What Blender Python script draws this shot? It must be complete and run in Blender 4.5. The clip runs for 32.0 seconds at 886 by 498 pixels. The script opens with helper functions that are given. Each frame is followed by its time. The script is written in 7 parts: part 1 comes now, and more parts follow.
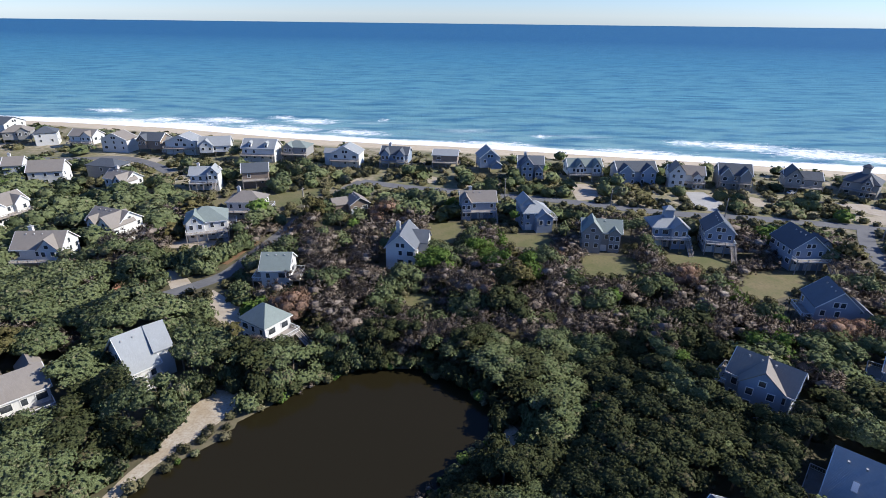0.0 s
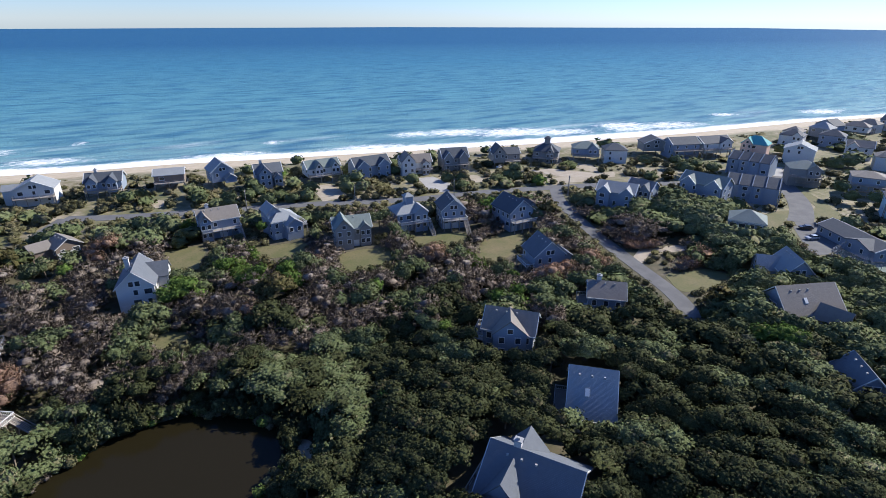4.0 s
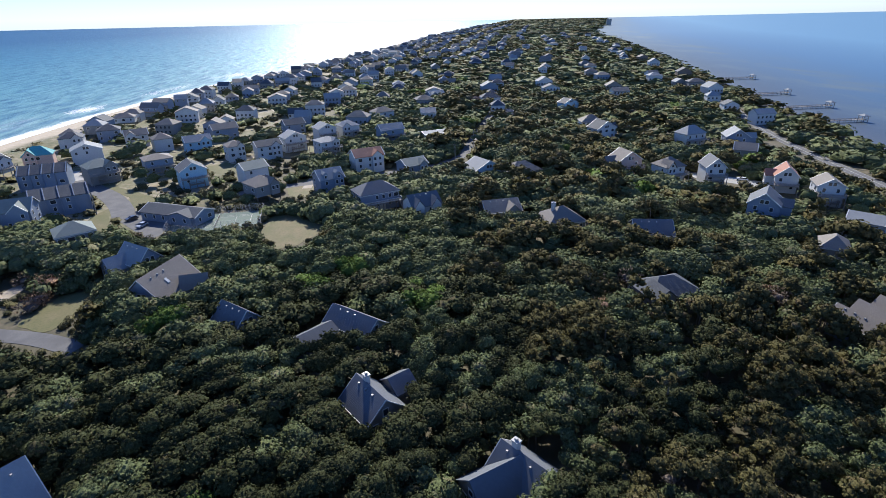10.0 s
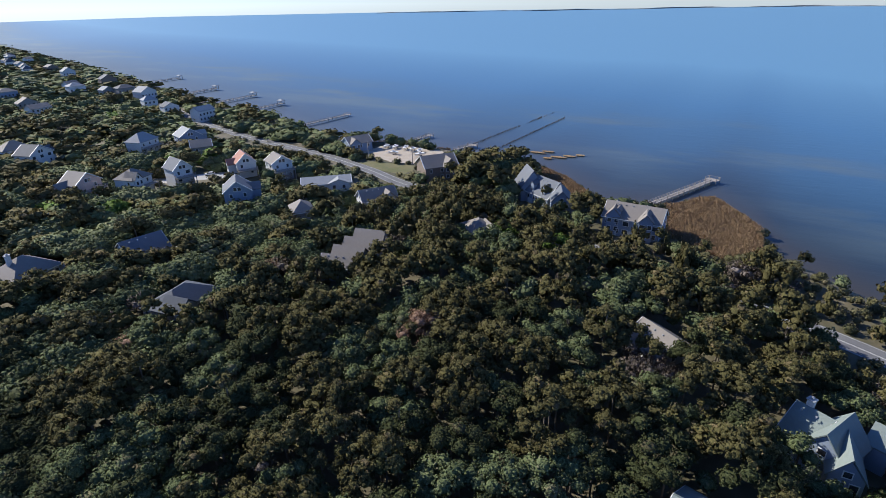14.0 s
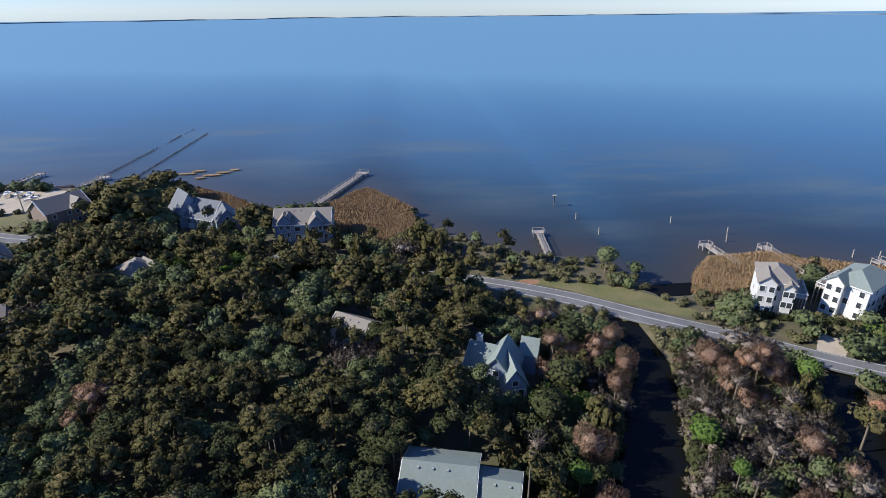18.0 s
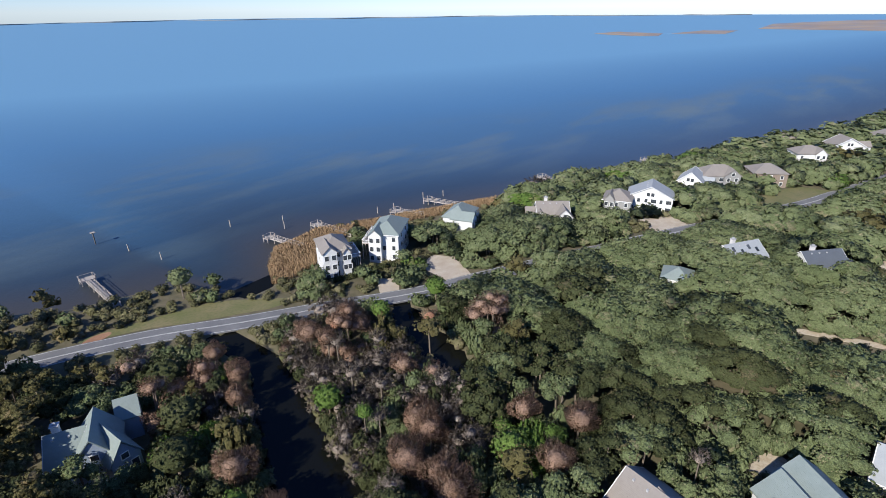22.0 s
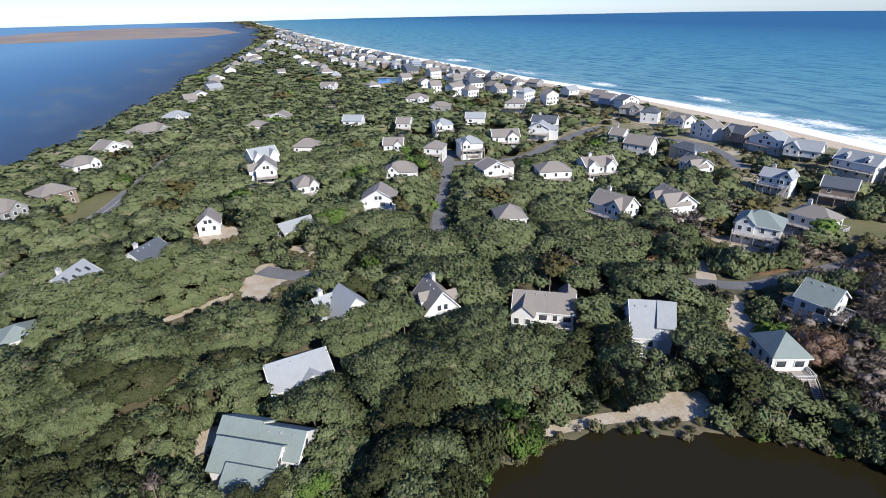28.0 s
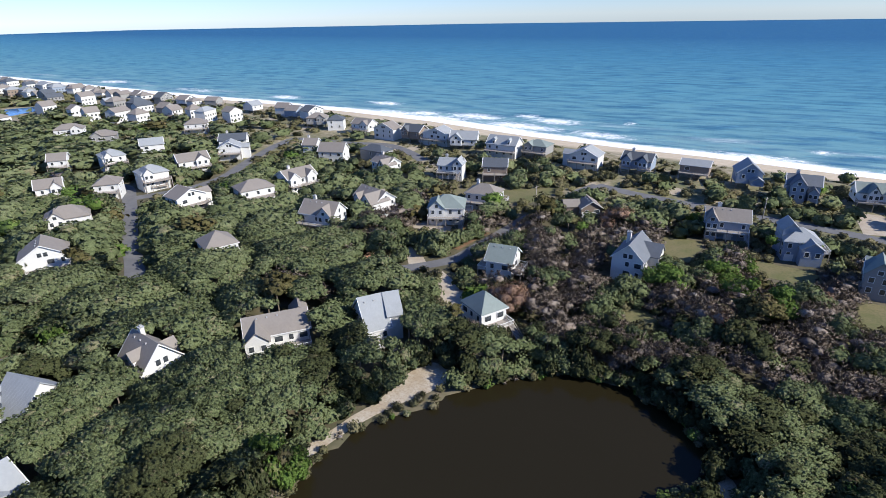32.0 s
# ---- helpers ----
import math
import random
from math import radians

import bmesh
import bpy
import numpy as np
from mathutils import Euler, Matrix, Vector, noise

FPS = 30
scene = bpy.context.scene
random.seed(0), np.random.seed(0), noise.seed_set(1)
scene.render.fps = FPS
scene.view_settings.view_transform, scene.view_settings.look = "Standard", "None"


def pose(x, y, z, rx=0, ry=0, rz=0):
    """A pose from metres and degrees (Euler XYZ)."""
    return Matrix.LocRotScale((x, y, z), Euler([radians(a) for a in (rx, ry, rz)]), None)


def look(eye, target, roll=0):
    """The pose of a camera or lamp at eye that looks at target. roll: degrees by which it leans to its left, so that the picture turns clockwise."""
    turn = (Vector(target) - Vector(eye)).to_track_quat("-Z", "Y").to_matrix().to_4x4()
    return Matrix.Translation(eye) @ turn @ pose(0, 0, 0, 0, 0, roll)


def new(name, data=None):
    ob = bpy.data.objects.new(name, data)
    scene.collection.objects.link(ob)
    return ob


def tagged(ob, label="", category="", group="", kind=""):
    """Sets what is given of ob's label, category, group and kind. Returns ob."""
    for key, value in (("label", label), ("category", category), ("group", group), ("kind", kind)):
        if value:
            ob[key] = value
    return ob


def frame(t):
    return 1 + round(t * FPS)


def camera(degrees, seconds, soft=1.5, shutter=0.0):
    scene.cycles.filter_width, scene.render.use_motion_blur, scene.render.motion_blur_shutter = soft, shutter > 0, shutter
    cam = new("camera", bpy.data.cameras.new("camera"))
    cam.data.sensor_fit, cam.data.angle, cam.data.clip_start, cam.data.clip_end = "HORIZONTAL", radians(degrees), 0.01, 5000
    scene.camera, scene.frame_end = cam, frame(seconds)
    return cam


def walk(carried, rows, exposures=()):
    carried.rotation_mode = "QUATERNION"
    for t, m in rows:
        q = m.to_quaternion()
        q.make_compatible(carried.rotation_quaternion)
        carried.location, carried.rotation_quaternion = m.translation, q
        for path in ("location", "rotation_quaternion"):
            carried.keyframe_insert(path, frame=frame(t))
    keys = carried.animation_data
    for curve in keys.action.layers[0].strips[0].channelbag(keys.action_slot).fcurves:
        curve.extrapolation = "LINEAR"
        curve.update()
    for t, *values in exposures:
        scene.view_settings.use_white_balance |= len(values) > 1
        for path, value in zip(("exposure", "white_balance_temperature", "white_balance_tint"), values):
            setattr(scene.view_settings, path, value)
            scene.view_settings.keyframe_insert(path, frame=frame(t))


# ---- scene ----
# The place: a barrier island. x runs along the island (south is +x), y towards the ocean, z up, metres.
cam = camera(79.05, 32.0, 0.5)
EYE = (0.0, 0.0, 70.0)
PATH = [
    (0.0, 66.395, -0.611, 0.618),
    (0.5, 66.525, -0.552, -1.087),
    (1.0, 66.558, -0.523, -3.580),
    (1.5, 66.574, -0.502, -7.208),
    (2.0, 66.623, -0.464, -11.267),
    (2.5, 66.675, -0.357, -15.320),
    (3.0, 66.700, -0.286, -19.397),
    (3.5, 66.747, -0.219, -23.383),
    (5.5, 66.870, 0.216, -40.572),
    (6.0, 66.849, 0.309, -45.409),
    (6.5, 66.817, 0.377, -50.575),
    (7.0, 66.771, 0.491, -56.260),
    (7.5, 66.707, 0.584, -62.069),
    (8.0, 66.591, 0.742, -68.531),
    (8.5, 66.470, 0.802, -76.074),
    (9.0, 66.408, 0.867, -83.125),
    (9.5, 66.267, 0.997, -89.505),
    (10.0, 66.184, 1.082, -95.348),
    (10.5, 66.046, 1.131, -101.114),
    (11.0, 65.939, 1.104, -107.360),
    (11.5, 65.812, 1.094, -114.035),
    (12.0, 65.724, 1.052, -120.402),
    (12.5, 65.604, 1.012, -126.822),
    (13.0, 65.482, 1.005, -133.957),
    (13.5, 65.424, 1.100, -142.010),
    (14.0, 65.372, 1.038, -149.477),
    (14.5, 65.330, 0.956, -156.012),
    (15.0, 65.317, 0.870, -161.536),
    (15.5, 65.411, 0.819, -166.042),
    (17.5, 65.677, 0.572, -181.830),
    (18.0, 65.767, 0.595, -185.697),
    (18.5, 65.864, 0.528, -189.380),
    (19.0, 65.839, 0.567, -193.537),
    (19.5, 65.909, 0.490, -199.055),
    (20.0, 65.864, 0.459, -204.914),
    (20.5, 65.858, 0.452, -211.447),
    (21.0, 65.840, 0.585, -218.843),
    (21.5, 65.846, 0.620, -226.336),
    (22.0, 65.824, 0.635, -233.212),
    (22.5, 65.826, 0.690, -240.058),
    (23.0, 65.752, 0.793, -247.501),
    (23.5, 65.704, 0.799, -254.997),
    (24.0, 65.634, 0.923, -262.407),
    (24.5, 65.605, 0.936, -268.605),
    (25.0, 65.618, 1.010, -274.181),
    (25.5, 65.594, 1.034, -279.678),
    (26.0, 65.617, 1.073, -285.555),
    (26.5, 65.626, 0.979, -290.819),
    (28.5, 65.923, 0.959, -306.242),
    (29.0, 66.010, 0.897, -310.633),
    (29.5, 66.126, 0.954, -315.228),
    (30.0, 66.211, 0.919, -319.997),
    (30.5, 66.330, 0.925, -324.827),
    (31.0, 66.389, 0.890, -329.088),
    (31.5, 66.469, 0.901, -332.563),
    (32.0, 66.535, 1.002, -334.367),
]
walk(cam, [(t, pose(*EYE, a, b, c)) for t, a, b, c in PATH])

# ---- light ----
SUN_EL, SUN_AZ = radians(33), radians(1)          # azimuth from +x towards +y
scene.view_settings.exposure = 0.34
world = bpy.data.worlds.new("sky")
scene.world = world
world.use_nodes = True
wn, wl = world.node_tree.nodes, world.node_tree.links
sky = wn.new("ShaderNodeTexSky")
sky.sky_type, sky.sun_disc = "NISHITA", False
sky.sun_elevation, sky.sun_rotation = SUN_EL, radians(90) - SUN_AZ
sky.air_density, sky.dust_density, sky.ozone_density = 1.0, 0.0, 5.0
tint = wn.new("ShaderNodeMix")                        # clear cold winter air
tint.data_type, tint.blend_type = "RGBA", "MULTIPLY"
tint.inputs[0].default_value, tint.inputs[7].default_value = 1.0, (0.71, 0.865, 1.28, 1)
wl.new(sky.outputs[0], tint.inputs[6])
wl.new(tint.outputs[2], wn["Background"].inputs[0])
wn["Background"].inputs[1].default_value = 0.11
sun = new("sun", bpy.data.lights.new("sun", "SUN"))
sun.data.energy, sun.data.angle, sun.data.color = 5.8, radians(0.5), (1.0, 0.955, 0.88)
far_sun = Vector((math.cos(SUN_EL) * math.cos(SUN_AZ), math.cos(SUN_EL) * math.sin(SUN_AZ), math.sin(SUN_EL)))
sun.matrix_world = look(far_sun * 300, (0, 0, 0))

# ---- materials ----
rng = np.random.default_rng(7)


def nodes_of(name):
    m = bpy.data.materials.new(name)
    m.use_nodes = True
    nt = m.node_tree
    return m, nt.nodes, nt.links, nt.nodes["Principled BSDF"]


def ramp(n, stops):
    r = n.new("ShaderNodeValToRGB")
    e = r.color_ramp.elements
    while len(e) < len(stops):
        e.new(0.5)
    for el, (p, c) in zip(e, stops):
        el.position, el.color = p, (*c, 1)
    return r


def noise_node(n, l, scale, detail=4, vec=None, rough=0.6):
    t = n.new("ShaderNodeTexNoise")
    t.inputs["Scale"].default_value, t.inputs["Detail"].default_value, t.inputs["Roughness"].default_value = scale, detail, rough
    if vec is not None:
        l.new(vec, t.inputs["Vector"])
    return t


def mix(n, l, a, b, fac, mode="MIX"):
    x = n.new("ShaderNodeMix")
    x.data_type, x.blend_type = "RGBA", mode
    for sock, v in ((x.inputs[0], fac), (x.inputs[6], a), (x.inputs[7], b)):
        if isinstance(v, (int, float)):
            sock.default_value = v
        elif isinstance(v, tuple):
            sock.default_value = (*v, 1)
        else:
            l.new(v, sock)
    return x.outputs[2]


def math_node(n, l, op, a, b=0.0, clamp=False):
    x = n.new("ShaderNodeMath")
    x.operation, x.use_clamp = op, clamp
    for sock, v in zip(x.inputs, (a, b)):
        if isinstance(v, (int, float)):
            sock.default_value = v
        else:
            l.new(v, sock)
    return x.outputs[0]


def bump(n, l, p, height, strength=0.4, dist=0.05):
    b = n.new("ShaderNodeBump")
    b.inputs["Strength"].default_value, b.inputs["Distance"].default_value = strength, dist
    l.new(height, b.inputs["Height"])
    l.new(b.outputs[0], p.inputs["Normal"])


def surface(name, c1, c2, c3, big=0.15, fine=3.0, rough=0.85, strength=0.4, dist=0.05, spec=0.3):
    """Colour drifting between three tones at two sizes, with fine relief."""
    m, n, l, p = nodes_of(name)
    co = n.new("ShaderNodeTexCoord").outputs["Object"]
    a, b = noise_node(n, l, big, 5, co), noise_node(n, l, fine, 6, co)
    r1, r2 = ramp(n, [(0.35, c1), (0.65, c2)]), ramp(n, [(0.45, (0, 0, 0)), (0.7, (1, 1, 1))])
    l.new(a.outputs[0], r1.inputs[0])
    l.new(b.outputs[0], r2.inputs[0])
    l.new(mix(n, l, r1.outputs[0], c3, math_node(n, l, "MULTIPLY", r2.outputs[0], 0.6)), p.inputs["Base Color"])
    p.inputs["Roughness"].default_value, p.inputs["Specular IOR Level"].default_value = rough, spec
    bump(n, l, p, b.outputs[0], strength, dist)
    return m


def siding(name, c, weather):
    """Lapped boards: courses every 0.2 m, faded and stained unevenly."""
    m, n, l, p = nodes_of(name)
    co = n.new("ShaderNodeTexCoord").outputs["Object"]
    sep = n.new("ShaderNodeSeparateXYZ")
    l.new(co, sep.inputs[0])
    saw = math_node(n, l, "FRACT", math_node(n, l, "MULTIPLY", sep.outputs[2], 5.0))
    stain, grain = noise_node(n, l, 0.5, 5, co), noise_node(n, l, 9, 4, co)
    col = mix(n, l, c, weather, math_node(n, l, "MULTIPLY", stain.outputs[0], 0.55))
    line = math_node(n, l, "GREATER_THAN", saw, 0.86)
    col = mix(n, l, col, tuple(0.72 * v for v in c), math_node(n, l, "MULTIPLY", line, 0.7))
    l.new(col, p.inputs["Base Color"])
    p.inputs["Roughness"].default_value, p.inputs["Specular IOR Level"].default_value = 0.65, 0.3
    bump(n, l, p, math_node(n, l, "ADD", saw, math_node(n, l, "MULTIPLY", grain.outputs[0], 0.3)), 0.5, 0.02)
    return m


def shingles(name, c, dark):
    """Asphalt shingles: courses down the slope, tabs of uneven tone, streaks."""
    m, n, l, p = nodes_of(name)
    co = n.new("ShaderNodeTexCoord").outputs["Object"]
    br = n.new("ShaderNodeTexVoronoi")
    br.inputs["Scale"].default_value = 2.6
    l.new(co, br.inputs["Vector"])
    sep = n.new("ShaderNodeSeparateXYZ")
    l.new(co, sep.inputs[0])
    saw = math_node(n, l, "FRACT", math_node(n, l, "MULTIPLY", sep.outputs[2], 7.0))
    streak = noise_node(n, l, 0.35, 6, co, 0.65)
    bw = n.new("ShaderNodeRGBToBW")
    l.new(br.outputs["Color"], bw.inputs[0])
    col = mix(n, l, c, dark, math_node(n, l, "MULTIPLY", bw.outputs[0], 0.35))
    col = mix(n, l, col, tuple(0.62 * v for v in dark), math_node(n, l, "MULTIPLY", streak.outputs[0], 0.5))
    l.new(col, p.inputs["Base Color"])
    p.inputs["Roughness"].default_value, p.inputs["Specular IOR Level"].default_value = 0.8, 0.35
    bump(n, l, p, saw, 0.5, 0.03)
    return m


def foliage(name, c1, c2, c3, twig, trans=0.08, rough=0.75):
    """Leaves: tone by clump and by tree, darker near the eye for shade, a few dead or young ones."""
    m, n, l, p = nodes_of(name)
    geo = n.new("ShaderNodeNewGeometry")
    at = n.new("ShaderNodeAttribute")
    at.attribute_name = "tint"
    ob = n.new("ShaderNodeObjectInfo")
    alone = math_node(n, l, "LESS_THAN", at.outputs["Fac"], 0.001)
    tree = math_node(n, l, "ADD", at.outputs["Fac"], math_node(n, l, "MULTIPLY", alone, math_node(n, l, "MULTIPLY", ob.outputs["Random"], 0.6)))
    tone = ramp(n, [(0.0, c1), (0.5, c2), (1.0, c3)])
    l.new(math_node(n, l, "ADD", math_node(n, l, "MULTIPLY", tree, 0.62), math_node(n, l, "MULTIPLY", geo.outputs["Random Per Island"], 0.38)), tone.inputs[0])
    few = math_node(n, l, "GREATER_THAN", geo.outputs["Random Per Island"], 0.93)
    # Leaf tone varies finely; its dark specks stand in for shaded gaps.
    grain = noise_node(n, l, 5.0, 4, geo.outputs["Position"], 0.7)
    gap_shade = ramp(n, [(0.36, (0.42, 0.42, 0.42)), (0.5, (0.97, 0.97, 0.97)), (0.64, (1.6, 1.6, 1.6))])
    l.new(grain.outputs[0], gap_shade.inputs[0])
    leaf = mix(n, l, tone.outputs[0], twig, math_node(n, l, "MULTIPLY", few, 0.6))
    tone_ = mix(n, l, leaf, gap_shade.outputs[0], 1.0, "MULTIPLY")
    l.new(tone_, p.inputs["Base Color"])
    bump(n, l, p, grain.outputs[0], 0.6, 0.16)
    through_, both = n.new("ShaderNodeBsdfTranslucent"), n.new("ShaderNodeMixShader")
    l.new(tone_, through_.inputs["Color"])
    both.inputs[0].default_value = trans
    l.new(p.outputs[0], both.inputs[1])
    l.new(through_.outputs[0], both.inputs[2])
    l.new(both.outputs[0], n["Material Output"].inputs["Surface"])
    p.inputs["Roughness"].default_value, p.inputs["Specular IOR Level"].default_value = rough, 0.04
    return m


M = {
    "sand": surface("sand", (0.34, 0.285, 0.21), (0.42, 0.365, 0.28), (0.25, 0.2, 0.14), 0.2, 4),
    "drive": surface("sandy_drive", (0.36, 0.30, 0.23), (0.44, 0.385, 0.31), (0.28, 0.23, 0.17), 0.3, 5),
    "gravel": surface("pale_gravel", (0.42, 0.4, 0.36), (0.52, 0.5, 0.45), (0.25, 0.22, 0.17), 0.4, 6),
    "sandbank": surface("sandy_bank", (0.36, 0.29, 0.20), (0.46, 0.41, 0.33), (0.2, 0.14, 0.085), 0.25, 2.2),
    "lawn": surface("lawn", (0.115, 0.12, 0.045), (0.175, 0.15, 0.075), (0.07, 0.08, 0.03), 0.12, 1.5),
    "dry": surface("dry_grass", (0.20, 0.16, 0.085), (0.13, 0.13, 0.055), (0.085, 0.08, 0.035), 0.18, 1.6),
    "asphalt": surface("asphalt", (0.12, 0.12, 0.125), (0.165, 0.165, 0.165), (0.10, 0.10, 0.10), 0.2, 6, 0.9, 0.2, 0.02),
    "concrete": surface("concrete", (0.34, 0.33, 0.31), (0.42, 0.41, 0.385), (0.27, 0.26, 0.24), 0.3, 5, 0.85, 0.2, 0.02),
    "paint": surface("road_paint", (0.42, 0.42, 0.39), (0.52, 0.52, 0.48), (0.28, 0.28, 0.27), 0.5, 6, 0.7, 0.1, 0.01),
    "court": surface("court_green", (0.10, 0.15, 0.12), (0.13, 0.18, 0.15), (0.08, 0.12, 0.1), 0.2, 4, 0.8, 0.1, 0.01),
    "litter": surface("pine_straw", (0.16, 0.09, 0.05), (0.22, 0.14, 0.08), (0.1, 0.06, 0.035), 0.2, 4),
    "mulch": surface("reddish_mulch", (0.24, 0.12, 0.07), (0.3, 0.18, 0.11), (0.15, 0.08, 0.05), 0.3, 4),
    "mud": surface("pond_mud", (0.10, 0.085, 0.06), (0.16, 0.13, 0.09), (0.06, 0.05, 0.035), 0.3, 4),
    "white": siding("white_siding", (0.61, 0.61, 0.59), (0.49, 0.49, 0.47)),
    "blue": siding("blue_grey_siding", (0.25, 0.30, 0.37), (0.21, 0.25, 0.31)),
    "grey": siding("grey_siding", (0.27, 0.27, 0.26), (0.21, 0.20, 0.19)),
    "brown": siding("brown_siding", (0.20, 0.155, 0.12), (0.28, 0.23, 0.19)),
    "aqua": siding("aqua_siding", (0.36, 0.58, 0.68), (0.45, 0.6, 0.66)),
    "pink": siding("pink_siding", (0.62, 0.44, 0.36), (0.55, 0.42, 0.36)),
    "roof_dark": shingles("dark_slate_shingles", (0.10, 0.115, 0.135), (0.06, 0.068, 0.08)),
    "roof_light": shingles("light_grey_shingles", (0.32, 0.34, 0.35), (0.24, 0.255, 0.265)),
    "roof_tan": shingles("weathered_tan_shingles", (0.25, 0.225, 0.20), (0.18, 0.16, 0.14)),
    "roof_green": shingles("green_grey_shingles", (0.22, 0.26, 0.245), (0.15, 0.185, 0.17)),
    "roof_blue": shingles("blue_slate_shingles", (0.15, 0.165, 0.185), (0.105, 0.117, 0.135)),
    "roof_aqua": shingles("turquoise_shingles", (0.12, 0.42, 0.42), (0.09, 0.3, 0.32)),
    "roof_red": shingles("terracotta_shingles", (0.42, 0.2, 0.14), (0.32, 0.15, 0.11)),
    "trim": surface("white_trim", (0.66, 0.66, 0.64), (0.59, 0.59, 0.57), (0.5, 0.5, 0.48), 0.5, 6, 0.5, 0.1, 0.01),
    "deck": surface("weathered_deck", (0.36, 0.32, 0.28), (0.28, 0.25, 0.22), (0.2, 0.18, 0.155), 0.6, 7, 0.85, 0.3, 0.02),
    "pile": surface("creosoted_wood", (0.12, 0.095, 0.075), (0.17, 0.14, 0.115), (0.07, 0.06, 0.05), 0.8, 8),
    "brick": surface("chimney_stucco", (0.5, 0.48, 0.45), (0.6, 0.58, 0.55), (0.4, 0.36, 0.33), 0.6, 8),
    "metal": surface("grey_metal", (0.3, 0.3, 0.3), (0.4, 0.4, 0.4), (0.22, 0.22, 0.22), 0.6, 8, 0.45, 0.1, 0.01, 0.5),
    "trunk": surface("bark", (0.13, 0.10, 0.075), (0.19, 0.16, 0.125), (0.08, 0.062, 0.047), 0.8, 6),
    "yellow": surface("yellow_plastic", (0.7, 0.5, 0.05), (0.75, 0.55, 0.08), (0.6, 0.42, 0.05), 0.8, 6, 0.4, 0.1, 0.01),
    "oak": foliage("live_oak_leaves", (0.068, 0.088, 0.039), (0.114, 0.136, 0.065), (0.167, 0.181, 0.099), (0.18, 0.158, 0.10)),
    # A darker copy of the oak green, standing in for shade and backlight.
    "dark": foliage("shade_darkened_oak_leaves", (0.038, 0.046, 0.021), (0.052, 0.059, 0.026), (0.071, 0.075, 0.037), (0.10, 0.083, 0.05)),
    "pine": foliage("pine_needles", (0.068, 0.064, 0.027), (0.092, 0.083, 0.035), (0.124, 0.105, 0.05), (0.16, 0.12, 0.07)),
    "bright": foliage("bright_leaves", (0.075, 0.125, 0.028), (0.105, 0.165, 0.04), (0.15, 0.20, 0.06), (0.18, 0.17, 0.08), 0.25),
    "bare": foliage("bare_twigs", (0.155, 0.128, 0.108), (0.20, 0.167, 0.142), (0.248, 0.212, 0.184), (0.29, 0.255, 0.225), 0, 0.8),
    "rust": foliage("rusty_leaves", (0.215, 0.135, 0.095), (0.27, 0.182, 0.135), (0.31, 0.225, 0.175), (0.32, 0.145, 0.085), 0.1, 0.8),
    "shrub": foliage("shrub_leaves", (0.078, 0.08, 0.038), (0.118, 0.112, 0.057), (0.165, 0.146, 0.09), (0.2, 0.165, 0.115)),
    "marsh": surface("salt_marsh", (0.24, 0.175, 0.12), (0.31, 0.24, 0.17), (0.08, 0.15, 0.25), 0.004, 0.012),
    # Blue-grey in place of wood green: the haze is put into the colour.
    "distance": surface("haze_tinted_wood", (0.13, 0.15, 0.17), (0.17, 0.18, 0.19), (0.10, 0.12, 0.14), 0.004, 0.02),
    "reed": foliage("marsh_reeds", (0.22, 0.145, 0.08), (0.28, 0.19, 0.11), (0.36, 0.26, 0.16), (0.2, 0.15, 0.09), 0, 0.8),
}


def glass():
    m, n, l, p = nodes_of("window_glass")
    co = n.new("ShaderNodeTexCoord").outputs["Object"]
    v = noise_node(n, l, 0.7, 3, co)
    r = ramp(n, [(0.4, (0.02, 0.025, 0.03)), (0.65, (0.09, 0.10, 0.11))])
    l.new(v.outputs[0], r.inputs[0])
    l.new(r.outputs[0], p.inputs["Base Color"])
    p.inputs["Roughness"].default_value, p.inputs["Specular IOR Level"].default_value = 0.06, 0.6
    return m


M["glass"] = glass()


